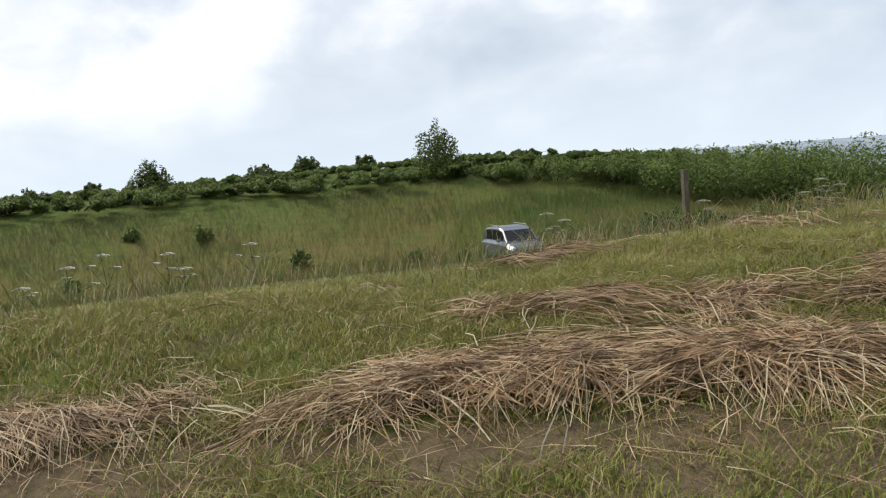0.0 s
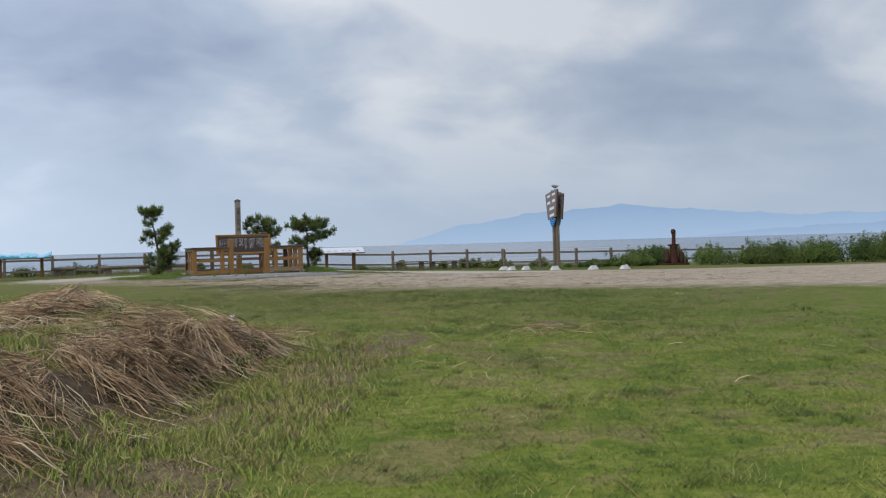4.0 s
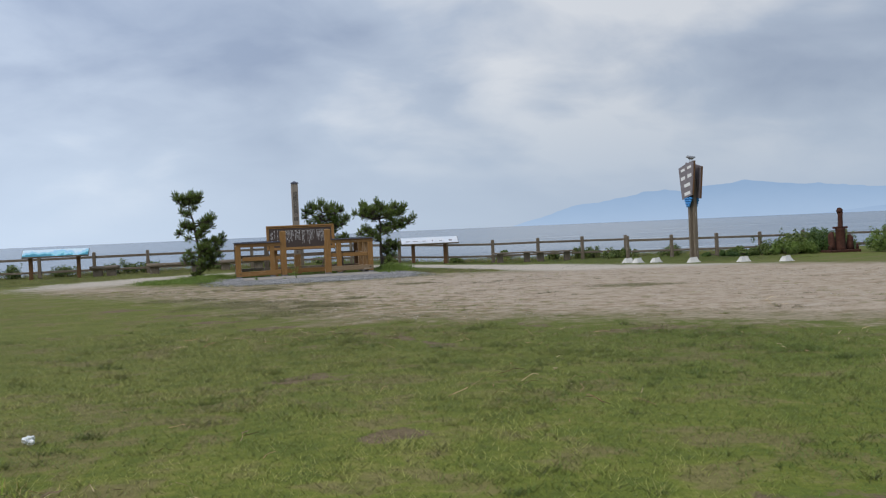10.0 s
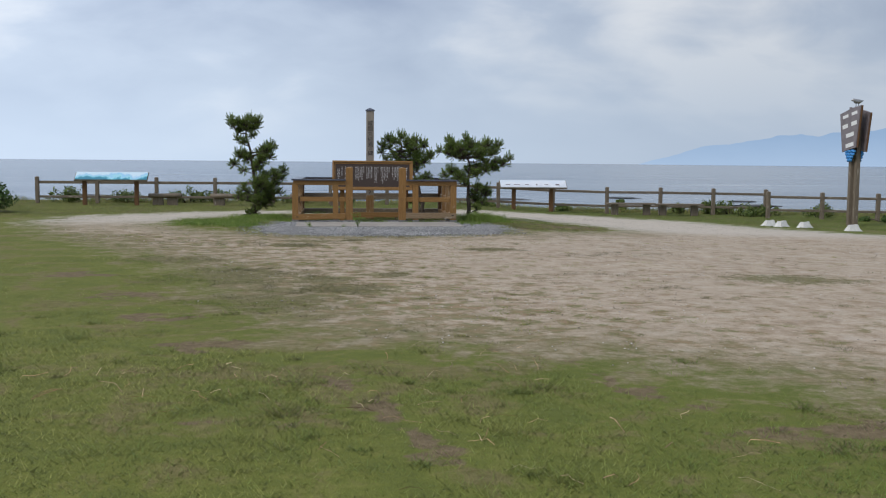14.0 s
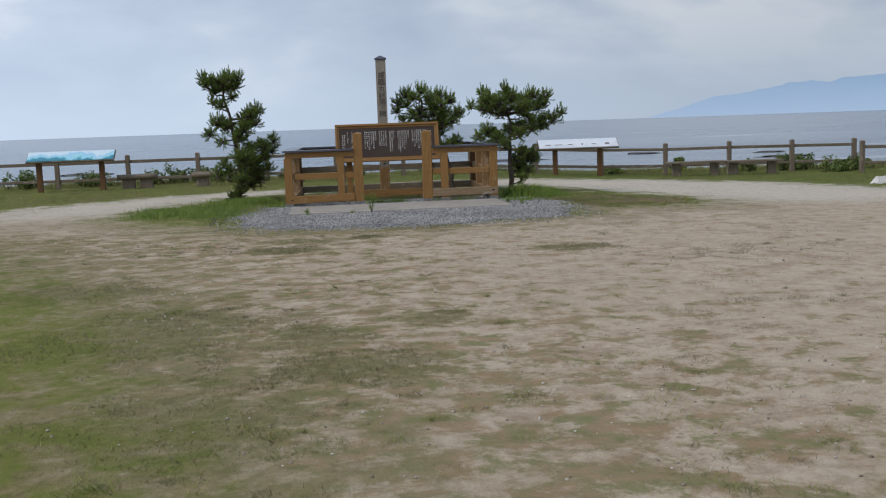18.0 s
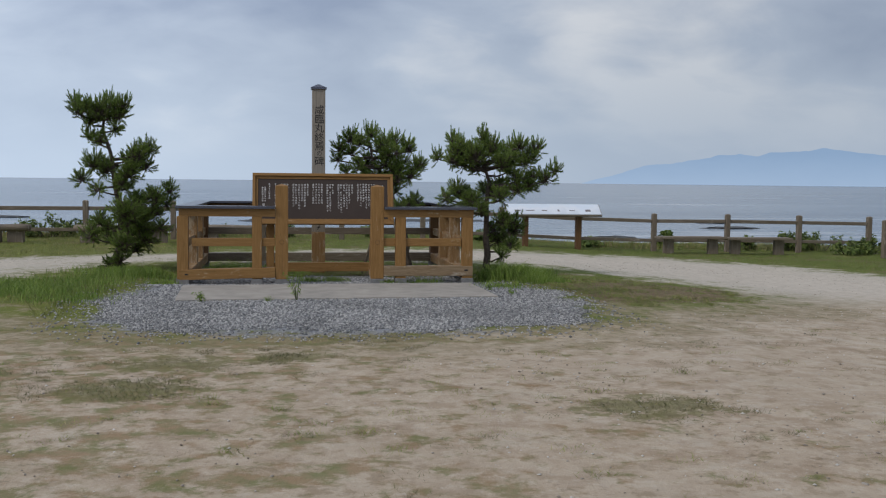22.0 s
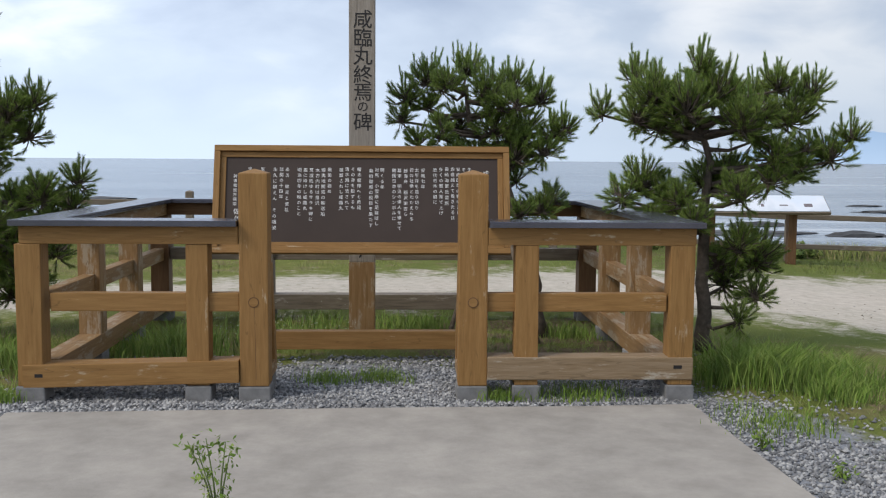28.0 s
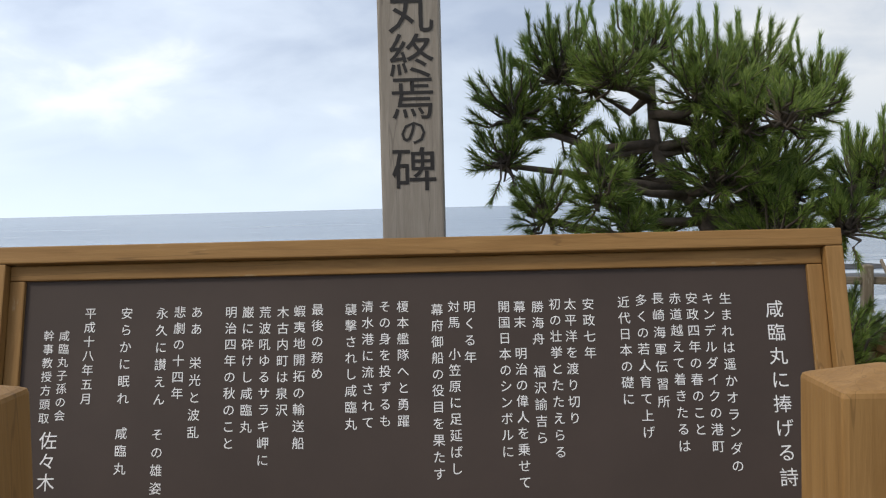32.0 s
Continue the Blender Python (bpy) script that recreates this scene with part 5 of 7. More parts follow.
def pine(x, y, trunk, clumps, label, seed, stakes=(), fill=1.0):
    """A young seaside pine: a trunk line and clumps of brush-like shoots (dx, z, radius, uprightness)."""
    rnd = np.random.default_rng(seed)
    z0 = float(land(x, y))
    e = group_at("pine_tree", x, y, z0, label, "tree", "pines round the memorial")
    tz = np.array([p[2] for p in trunk])

    def on_trunk(z):
        return np.array([np.interp(z, tz, [p[i] for p in trunk]) for i in range(3)])

    hs = np.linspace(tz[0], tz[-1], 16)
    pts = [tuple(on_trunk(h) + rnd.normal(0, 0.010, 3)) for h in hs]
    tube_part("trunk", pts, [0.064 * (1.3 if i == 0 else 1) * (1 - 0.74 * i / 15) for i in range(16)], M["bark"], e, sides=10)
    limbs, shoots, candles = [], [], []
    inner = []
    for cx, cz, rad, upright in clumps:
        ax = on_trunk(cz - 0.1)[0]
        if abs(cx - ax) > 0.22:
            inner.append((ax + (cx - ax) * rnd.uniform(0.45, 0.7), cz - rnd.uniform(0.05, 0.2), 0.75 * rad, 0.4))
    for cx, cz, rad, upright in clumps + inner:
        axis = on_trunk(cz)
        off = abs(cx - axis[0])
        cy = axis[1] + rnd.uniform(-1, 1) * max(0.08, 0.45 - 0.4 * off)
        c = np.array([cx, cy, cz - z0 - 0.03])
        flat = math.hypot(cx - axis[0], cy - axis[1])
        root = on_trunk(max(tz[0] + 0.12, min(tz[-1] - 0.05, c[2] - 0.22 * flat - 0.3 * rad)))
        low = c - [0, 0, 0.45 * rad]
        mid = root * 0.55 + low * 0.45 + np.array([0, 0, -0.05 * flat]) + rnd.normal(0, 0.025, 3)
        limbs.append(tube([tuple(root), tuple(mid), tuple(low), tuple(c)], [0.019 + 0.012 * rad, 0.014, 0.010, 0.006], 6))
        for _ in range(int((16 + 1300 * rad * rad + 2400 * rad ** 3) * fill)):
            q = rnd.normal(size=3)
            q[2] += 0.1
            q /= np.linalg.norm(q)
            p = c + q * rad * np.array([0.98, 1.08, 0.98]) * rnd.uniform(0.12, 0.85) - [0, 0, 0.03]
            way = q * 0.75 + np.array([0, 0, 0.22 + 0.55 * upright]) + rnd.normal(0, 0.16, 3)
            way /= np.linalg.norm(way)
            n = rnd.uniform(0.06, 0.11) * (0.85 + 0.25 * upright)
            shoots.append(np.r_[p, p + way * n])
            limbs.append(tube([tuple(low), tuple(low + (p - low) * 0.6 + rnd.normal(0, 0.015, 3)), tuple(p), tuple(p + way * n)], [0.007, 0.006, 0.005, 0.003], 4, False))
        if upright > 0.55:
            # this year's candles stand over the clump
            for _ in range(int(2 + 26 * rad * upright)):
                a, r = rnd.uniform(0, 2 * np.pi), rad * rnd.uniform(0.1, 0.85)
                p = c + [math.cos(a) * r, math.sin(a) * r, rad * 0.42 * (1 - 0.5 * r / rad)]
                way = np.array([math.cos(a) * 0.30 * r / rad, math.sin(a) * 0.3 * r / rad, 1.0]) + rnd.normal(0, 0.10, 3)
                way /= np.linalg.norm(way)
                candles.append(np.r_[p, p + way * rnd.uniform(0.11, 0.19)])
                limbs.append(tube([tuple(low), tuple(p), tuple(p + way * 0.1)], [0.007, 0.005, 0.003], 4, False))
    v, t = merge(limbs)
    soup("branchwood", v, t, M["bark"], e, "crooked dark limbs")
    nv, nt = needles(np.array(shoots), 110, 0.050, 0.0015)
    soup("crown", nv, nt, M["needles"], e, "green brush-like tufts of needles")
    nv, nt = needles(np.array(candles), 190, 0.042, 0.0015, 0.72)
    tagged(soup("young_needles", nv, nt, M["fresh"], e, "upright fresh green shoots"), kind="stuff")
    for a, b2 in stakes:
        tube_part("stake", [a, b2], [0.022, 0.018], M["grey"], e, "leaning support stake")
    return e


pine(-3.2, 2.2, [(-0.06, 0, 0), (0.04, 0, 0.45), (0.06, 0, 0.91), (0.0, 0, 1.37), (-0.1, 0, 1.91), (-0.2, 0, 2.22), (-0.2, 0, 2.6)],
     [(-0.21, 2.59, 0.29, 1), (0.07, 2.56, 0.19, 0.9), (-0.51, 2.58, 0.18, 0.9), (-0.6, 2.73, 0.1, 1), (-0.09, 2.75, 0.12, 1), (0.15, 2.69, 0.12, 1), (-0.44, 2.2, 0.12, 0.6), (-0.23, 2.16, 0.12, 0.5), (-0.35, 1.77, 0.21, 0.6), (-0.52, 1.53, 0.15, 0.5), (-0.16, 1.73, 0.16, 0.5), (0.35, 1.9, 0.21, 0.7), (0.52, 2, 0.15, 0.9), (0.23, 1.62, 0.21, 0.5), (0.44, 1.74, 0.17, 0.6), (0.14, 1.41, 0.17, 0.4), (0.83, 1.34, 0.15, 0.5), (0.6, 1.22, 0.2, 0.5), (0.77, 1.12, 0.14, 0.4), (0.19, 0.99, 0.3, 0.4), (0.45, 0.58, 0.24, 0.4), (-0.38, 0.64, 0.19, 0.4), (0.15, 0.5, 0.22, 0.3), (0.06, 0.2, 0.16, 0.3), (0.34, 0.86, 0.24, 0.4), (0.56, 0.98, 0.19, 0.5), (-0.28, 0.84, 0.17, 0.5), (0.70, 0.76, 0.15, 0.4), (0.30, 1.14, 0.18, 0.4), (-0.16, 0.13, 0.10, 0.3)],
     "slender young pine with an open lopsided crown in tall grass", 11, fill=1.0)
pine(2.8, 1.4, [(0, 0, 0), (-0.04, 0, 0.57), (-0.03, 0, 1.06), (-0.01, 0, 1.5), (-0.1, 0, 1.8), (-0.12, 0, 2.05)],
     [(-0.53, 2.04, 0.21, 0.9), (-0.3, 1.96, 0.22, 0.9), (-0.64, 1.88, 0.16, 0.7), (-0.83, 1.92, 0.1, 0.6), (-0.59, 2.2, 0.13, 1), (-0.15, 2.24, 0.14, 1), (-0.03, 2.07, 0.22, 1), (-0.16, 1.79, 0.21, 0.6), (0.13, 1.85, 0.21, 0.6), (0.39, 2, 0.22, 1), (0.6, 1.92, 0.23, 0.8), (0.49, 2.13, 0.15, 1), (0.79, 2.08, 0.15, 1), (0.67, 1.49, 0.2, 0.6), (0.94, 1.6, 0.17, 0.7), (1.1, 1.74, 0.1, 1), (0.22, 1.43, 0.23, 0.4), (-0.02, 1.4, 0.18, 0.4), (0.41, 1.6, 0.18, 0.5), (-0.52, 1.37, 0.21, 0.4), (-0.7, 1.28, 0.14, 0.5), (-0.34, 1.24, 0.2, 0.3), (0.19, 0.92, 0.2, 0.3), (0.44, 0.8, 0.27, 0.4), (0.36, 0.5, 0.14, 0.2)],
     "bushy young pine with an open flat-topped crown beside the railing", 23, fill=1.0)
pine(1.60, 2.35, [(0, 0, 0), (-0.05, 0, 0.5), (-0.22, 0.02, 1.12), (-0.43, 0.05, 1.6), (-0.63, 0.05, 1.9), (-0.68, 0.05, 2.2)],
     [(-1.17, 2.07, 0.15, 0.7), (-1.21, 1.89, 0.11, 0.5), (-1, 2.24, 0.16, 0.9), (-1.07, 1.69, 0.12, 0.4), (-0.65, 2.33, 0.16, 1), (-0.83, 2.18, 0.13, 0.7), (-0.48, 2.13, 0.2, 0.8), (-0.24, 2.18, 0.18, 0.9), (0, 2.1, 0.17, 0.9), (-0.7, 1.87, 0.18, 0.5), (-0.42, 1.83, 0.22, 0.5), (-0.12, 1.82, 0.2, 0.5), (0.1, 1.78, 0.14, 0.6), (-0.89, 1.74, 0.1, 0.4), (-0.24, 1.58, 0.2, 0.4), (-0, 1.63, 0.16, 0.4), (0.19, 1.82, 0.1, 0.7), (-0.54, 1.61, 0.14, 0.3), (-0.17, 1.37, 0.12, 0.4), (0.13, 1.2, 0.14, 0.5), (-0.01, 1.13, 0.15, 0.4), (-0.23, 1.09, 0.11, 0.3)],
     "round-headed leaning pine inside the railing held by stakes", 37,
     fill=1.0, stakes=[((-0.04, -0.38, -0.05), (-0.36, -0.03, 1.15)), ((-0.86, -0.48, -0.05), (-0.42, 0.05, 1.25)), ((0.14, 0.37, -0.05), (-0.42, 0.02, 1.2))])


# ---- shrubs ----
def leaves(centres, radii, count, size, rnd):
    """Leaf diamonds over a set of clumps."""
    centres, radii = np.asarray(centres, float), np.asarray(radii, float)
    w = radii.prod(1) ** (2 / 3)
    pick = rnd.choice(len(centres), count, p=w / w.sum())
    q = rnd.normal(size=(count, 3))
    q /= np.linalg.norm(q, axis=1, keepdims=True)
    p = centres[pick] + q * radii[pick] * (rnd.uniform(0.35, 1.0, (count, 1)) ** 0.5)
    nrm = q + rnd.normal(0, 0.6, (count, 3)) + [0, 0, 0.5]
    nrm /= np.linalg.norm(nrm, axis=1, keepdims=True)
    a = np.cross(nrm, rnd.normal(size=(count, 3)))
    a /= np.linalg.norm(a, axis=1, keepdims=True)
    b2 = np.cross(nrm, a)
    s = size * rnd.uniform(0.6, 1.35, (count, 1))
    verts = np.stack([p - a * s, p + b2 * s * 0.42 - nrm * s * 0.1, p + a * s, p - b2 * s * 0.42 - nrm * s * 0.1], 1).reshape(-1, 3)
    i = np.arange(count)[:, None] * 4
    return verts, np.concatenate([i + [[0, 1, 2]], i + [[0, 2, 3]]])


def shrub(x, y, rx, ry, h, count, size, label, category="shrub", group="", mat="shrub", seed=0, lumps=9, z=None, name="shrub", spike=1.0):
    rnd = np.random.default_rng(seed * 13 + 5)
    z0 = float(land(x, y)) if z is None else z
    e = group_at(name, x, y, z0, label, category, group)
    cs, rs, sticks = [], [], []
    for i in range(lumps):
        a, r = rnd.uniform(0, 2 * np.pi), rnd.uniform(0, 0.75) ** 0.7
        cx, cy = rx * r * math.cos(a), ry * r * math.sin(a)
        ch = h * rnd.uniform(0.55, 0.92) * (1 - 0.35 * r * r)
        k = rnd.uniform(0.26, 0.42) * min(rx, h * 1.2)
        cs += [(cx, cy, ch - k * 0.6), (cx * 1.1, cy * 1.1, ch * 0.45)]
        rs += [(k, k, k * 0.8), (k * 1.2, k * 1.2, ch * 0.42)]
        sticks.append(tube([(cx * 0.3, cy * 0.3, -0.05), (cx * 0.7, cy * 0.7, ch * 0.5), (cx, cy, ch * 0.9)], [0.02, 0.014, 0.006], 5, False))
        for _ in range(2):
            tx, ty = cx + rnd.normal(0, k * 0.5), cy + rnd.normal(0, k * 0.5)
            tz = ch + rnd.uniform(0.0, 0.22) * h * spike
            cs.append((tx, ty, tz - 0.1))
            rs.append((0.10 * h, 0.10 * h, 0.16 * h * spike))
    v, t = merge(sticks)
    soup("stemwood", v, t, M["bark"], e)
    lv, lt = leaves(cs, rs, count, size, rnd)
    soup("foliage", lv, lt, M[mat], e)
    return e


# shrubs along the right-hand fence
for i in range(24):
    t = i / 23
    x, y = 18.9 + 25 * t + random.uniform(-0.3, 0.3), 7.6 - 9.0 * t + random.uniform(-0.5, 0.5)
    if 22.0 < x < 25.2:
        y = 8.0
    shrub(x, y, 1.5, 1.2, min(0.38 + 0.17 * i, 0.92 + 1.15 * t) + random.uniform(-0.12, 0.16), 5200, 0.052, "dense green bramble shrub along the cliff fence", group="shrubs along the fence", mat=("thicket", "shrub", "scrub", "shrub")[i % 4], seed=i)
# clump beyond the bank on the left
for i, (x, y, rx, h) in enumerate([(-11.7, 3.9, 1.5, 1.40), (-13.1, 2.9, 1.5, 1.45), (-12.0, -0.4, 1.0, 0.7), (-13.0, 1.2, 1.5, 1.15), (-14.8, 0.4, 1.5, 1.2), (-16.6, -1.0, 1.4, 1.55), (-18.3, -2.2, 1.5, 1.7), (-20.2, -3.6, 1.5, 2.15), (-21.6, -5.2, 0.8, 0.8), (-23.2, -6.5, 0.9, 0.5)]):
    shrub(x, y, rx, 1.3, h, 6200, 0.068, "dark green shrub on the grassy brow above the sea", group="shrubs on the brow", mat="thicket", seed=40 + i, spike=0.35)
# low plants behind the fence
for i, (x, y, rx, h) in enumerate([(-10.8, 12.2, 0.8, 0.7), (-8.6, 12.0, 0.7, 0.65), (-6.4, 12.1, 0.8, 0.7), (-5.4, 12.2, 0.6, 0.6), (-2.6, 12.3, 0.7, 0.5), (-0.4, 12.2, 0.4, 0.4), (1.9, 12.3, 0.4, 0.4),
                                    (4.8, 12.2, 0.5, 0.35), (7.7, 12.0, 0.4, 0.35), (10.2, 12.6, 0.35, 0.55), (12.5, 12.2, 0.3, 0.5), (13.6, 11.9, 0.5, 0.6), (14.6, 12.0, 0.7, 0.7), (15.6, 11.0, 0.5, 0.55), (17.5, 10.4, 0.8, 0.6), (14.6, 10.4, 0.6, 0.5)]):
    shrub(x, y, rx, 0.5, h, 700, 0.06, "low seaside weeds behind the cliff fence", "weeds", "weeds behind the fence", seed=70 + i, lumps=6, name="weed_clump")


def far_spot(az, dist):
    return -7.4 + dist * math.sin(radians(az)), -45.0 + dist * math.cos(radians(az))


# the low dark thicket beyond the bank
for i in range(15):
    az, d = -61 + 24 * i / 14, 27 + 2.5 * math.sin(i * 2.3)
    x, y = far_spot(az, d)
    top = float(np.interp(az, [-61, -57, -53, -49, -44, -37], [-2.5, -2.2, -2.1, -1.9, -1.6, -1.6]))
    h = 0.95 + d * math.tan(radians(top)) - float(land(x, y))
    shrub(x, y, 2.0, 1.6, max(0.7, h * 0.85), 6800, 0.066, "dark green thicket of broad leaves below the bank", "thicket", "thicket below the bank", "thicket", 100 + i, name="thicket", spike=0.5)
# overgrown ridge at the far side of the meadow
for i in range(60):
    az = -100 + 51.5 * i / 59
    d = 66 + 5 * math.sin(i * 1.7)
    x, y = far_spot(az, d)
    h = 0.95 + d * math.tan(radians(0.36 + 0.10 * math.sin(i * 2.9))) - float(land(x, y))
    shrub(x, y, 3.9, 2.8, max(0.6, h * 0.95), 4200, 0.105, "overgrown green bank of scrub beyond the meadow", "scrub", "scrub on the ridge", "scrub", 200 + i, lumps=13, name="scrub", spike=0.35)
# single bushes and small trees standing over the ridge
for i, (az, el, w, d) in enumerate([(-71.7, 2.35, 1.9, 63), (-87.4, 1.55, 1.5, 64), (-79.0, 1.3, 1.2, 70), (-75.7, 1.1, 0.8, 70), (-90.4, 0.7, 0.8, 66), (-81.8, 0.95, 1.9, 68), (-93.6, 0.6, 1.6, 66), (-66.6, 0.7, 0.9, 68)]):
    x, y = far_spot(az, d)
    zg = float(land(x, y))
    shrub(x, y, w, w * 0.8, 0.95 + d * math.tan(radians(el)) - zg, 3000, 0.105, "small wind-bent tree standing over the scrub", "tree", "trees on the ridge", "shrub", 300 + i, lumps=8, name="small_tree")


for i, (az, d, h) in enumerate([(-79.8, 47, 0.9), (-73.4, 46, 0.7), (-92.0, 47, 0.8), (-85.1, 53, 1.0), (-88.7, 54, 0.9), (-76.2, 40, 0.5), (-70.5, 44, 0.6)]):
    x, y = far_spot(az, d)
    shrub(x, y, h * 0.65, h * 0.6, h, 500, 0.10, "small green bush in the meadow", group="bushes in the meadow", mat="scrub", seed=340 + i, lumps=5)


def old_post(az, d, top_el):
    x, y = far_spot(az, d)
    z = float(land(x, y))
    e = group_at("old_post", x, y, z, "old grey timber post in the thicket", "post")
    timber("shaft", (0, 0, -0.3), (0.03, 0, 0.95 + d * math.tan(radians(top_el)) - z), 0.14, 0.14, M["grey"], e, bevel=0.012)


old_post(-58.0, 26.0, -1.15)


# ---- loose grass, straw and stones ----
def blades(x, y, h, w, lean, rnd, seg=1, z=None):
    """Grass blades standing at x, y."""
    n = len(x)
    z = land(x, y) if z is None else z
    a = rnd.uniform(0, 2 * np.pi, n)
    ux, uy = np.cos(a) * w, np.sin(a) * w
    b2 = rnd.uniform(0, 2 * np.pi, n)
    lx, ly = np.cos(b2) * lean * h, np.sin(b2) * lean * h
    zero = z - 0.01
    if seg == 1:
        v = np.stack([np.stack([x - ux, y - uy, zero], 1), np.stack([x + ux, y + uy, zero], 1), np.stack([x + lx, y + ly, z + h], 1)], 1)
        return v.reshape(-1, 3), np.arange(3 * n).reshape(-1, 3)
    mx, my, mz = x + lx * 0.3, y + ly * 0.3, z + h * 0.62
    v = np.stack([np.stack([x - ux, y - uy, zero], 1), np.stack([x + ux, y + uy, zero], 1), np.stack([mx + ux * 0.8, my + uy * 0.8, mz], 1),
                  np.stack([mx - ux * 0.8, my - uy * 0.8, mz], 1), np.stack([x + lx, y + ly, z + h * 0.95], 1)], 1)
    i = np.arange(n)[:, None] * 5
    return v.reshape(-1, 3), np.concatenate([i + [[0, 1, 2]], i + [[0, 2, 3]], i + [[3, 2, 4]]])


def scatter(n, x0, x1, y0, y1, keep, rnd):
    x, y = rnd.uniform(x0, x1, n), rnd.uniform(y0, y1, n)
    k = rnd.random(n) < keep(x, y)
    return x[k], y[k]


def grass(name, n, box, keep, hgt, wid, lean, mat, label, seed, seg=1):
    rnd = np.random.default_rng(seed)
    x, y = scatter(n, *box, keep, rnd)
    clump = vnoise(x, y, 0.35, seed) * 0.7 + 0.65
    h = hgt * rnd.uniform(0.5, 1.4, len(x)) * clump
    v, t = blades(x, y, h, wid * rnd.uniform(0.7, 1.3, len(x)), lean, rnd, seg)
    tagged(soup(name, v, t, M[mat]), label, "grass", kind="stuff")


def path_x(y):
    return np.interp(y, [-45, -40, -35, -30, -25, -18], [-6.5, -5, -3, -1.5, -0.5, 0])


def lawn_keep(x, y):
    edge = np.clip(-lot_at(x, y) - 2.4 * (vnoise(x, y, 0.9, 31) - 0.42) - 1.2 * (vnoise(x, y, 0.28, 30) - 0.5), 0, 1)
    return np.clip(edge * 1.4, 0, 1) * np.clip(-0.2 - bank_u(x, y) + vnoise(x, y, 0.5, 32), 0.0, 1) * (0.45 + 0.55 * vnoise(x, y, 0.55, 33)) * (1 - 0.85 * bare_at(x, y))


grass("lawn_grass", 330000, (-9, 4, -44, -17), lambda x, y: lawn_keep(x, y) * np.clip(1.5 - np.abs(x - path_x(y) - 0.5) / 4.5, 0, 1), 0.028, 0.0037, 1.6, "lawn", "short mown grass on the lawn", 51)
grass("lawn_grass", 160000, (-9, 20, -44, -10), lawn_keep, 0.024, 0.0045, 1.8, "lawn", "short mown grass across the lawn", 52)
grass("bank_grass", 330000, (-16, -2, -48, -22), lambda x, y: np.clip(bank_u(x, y) * 0.8 + 1.3, 0, 1) * np.clip((vnoise(x, y, 0.7, 35) - 0.22) * 2.0 + 0.5 * sm(2.2, 3.2, bank_u(x, y)), 0.05, 1) * sm(-20, -25, y) * (1 - 0.9 * raked_at(x, y)) * (1 - 0.7 * litter_at(x, y)), 0.055, 0.0036, 1.3, "foot", "rough half-dry grass on the bank", 53)
grass("bank_grass", 60000, (-16, -7, -24, 9), lambda x, y: np.clip(bank_u(x, y) * 0.4, 0, 1), 0.14, 0.008, 0.6, "rough", "rough grass on the brow", 54)
grass("bank_grass", 150000, (-15.5, -9.5, -47.2, -39.5), lambda x, y: sm(0.2, 1.0, bank_u(x, y)) * np.clip(vnoise(x, y, 0.45, 36) * 1.8 - 0.25 + 0.4 * sm(2.0, 2.6, bank_u(x, y)), 0.08, 1) * (1 - 0.9 * raked_at(x, y)), 0.060, 0.0034, 1.2, "foot", "rough green grass on the bank", 64, seg=2)
grass("verge_grass", 90000, (-14, 20, 2, 13.0), lambda x, y: np.clip(-lot_at(x, y) * 1.2, 0, 1) * np.clip(-inside(ISLE, x, y), 0, 1) * 0.9, 0.04, 0.006, 1.0, "lawn", "grass verge along the fence", 55)
grass("island_grass", 90000, (-5.6, 6.2, -5.5, 4.6), lambda x, y: np.clip(inside(ISLE, x, y) * 0.9 + vnoise(x, y, 0.5, 41) - 0.6, 0, 1) * np.where(x > 3.4, 0.12 + 0.5 * sm(0.52, 0.72, vnoise(x, y, 0.6, 46)), np.where(x > 2, 0.6, 1.0)) * np.clip(-inside(BED, x, y) * 3, 0, 1), 0.045, 0.004, 1.0, "lawn", "patchy grass round the memorial", 56)


def tufts(x, y, r):
    return lambda a, b2: np.exp(-(((a - x) / r) ** 2 + ((b2 - y) / r) ** 2))


for i, (x, y, r, n, h) in enumerate([(2.88, 0.40, 0.28, 5000, 0.36), (3.2, 0.30, 0.24, 2800, 0.26), (3.6, 0.1, 0.22, 600, 0.12), (3.15, -0.2, 0.16, 700, 0.16), (-3.1, 1.5, 0.5, 2000, 0.13), (-2.6, 0.9, 0.35, 2000, 0.20), (-3.4, 0.0, 0.7, 2600, 0.12), (-3.7, -1.2, 0.55, 3200, 0.13), (-4.3, -0.3, 0.5, 1800, 0.12), (-3.1, -2.0, 0.4, 1300, 0.10), (-4.4, -1.5, 0.4, 1300, 0.10), (-1.5, 1.6, 0.35, 1400, 0.30),
                                     (-0.5, 2.7, 0.45, 800, 0.15), (0.5, 2.85, 0.3, 900, 0.16), (1.9, 2.3, 0.2, 500, 0.2), (1.5, -0.05, 0.25, 420, 0.15), (1.05, -0.05, 0.12, 300, 0.14), (0.25, 0.55, 0.14, 450, 0.10),
                                     (-0.12, 0.5, 0.14, 400, 0.10), (-2.2, -0.1, 0.15, 600, 0.15), (2.5, -0.9, 0.25, 700, 0.1), (-0.6, 1.9, 0.25, 600, 0.2)]):
    grass("tall_grass", n * 4, (x - 2 * r, x + 2 * r, y - 2 * r, y + 2 * r), tufts(x, y, r), h * 0.62, 0.0032, 0.6, "tall", "lush tuft of tall grass beside the memorial", 400 + i, seg=2)
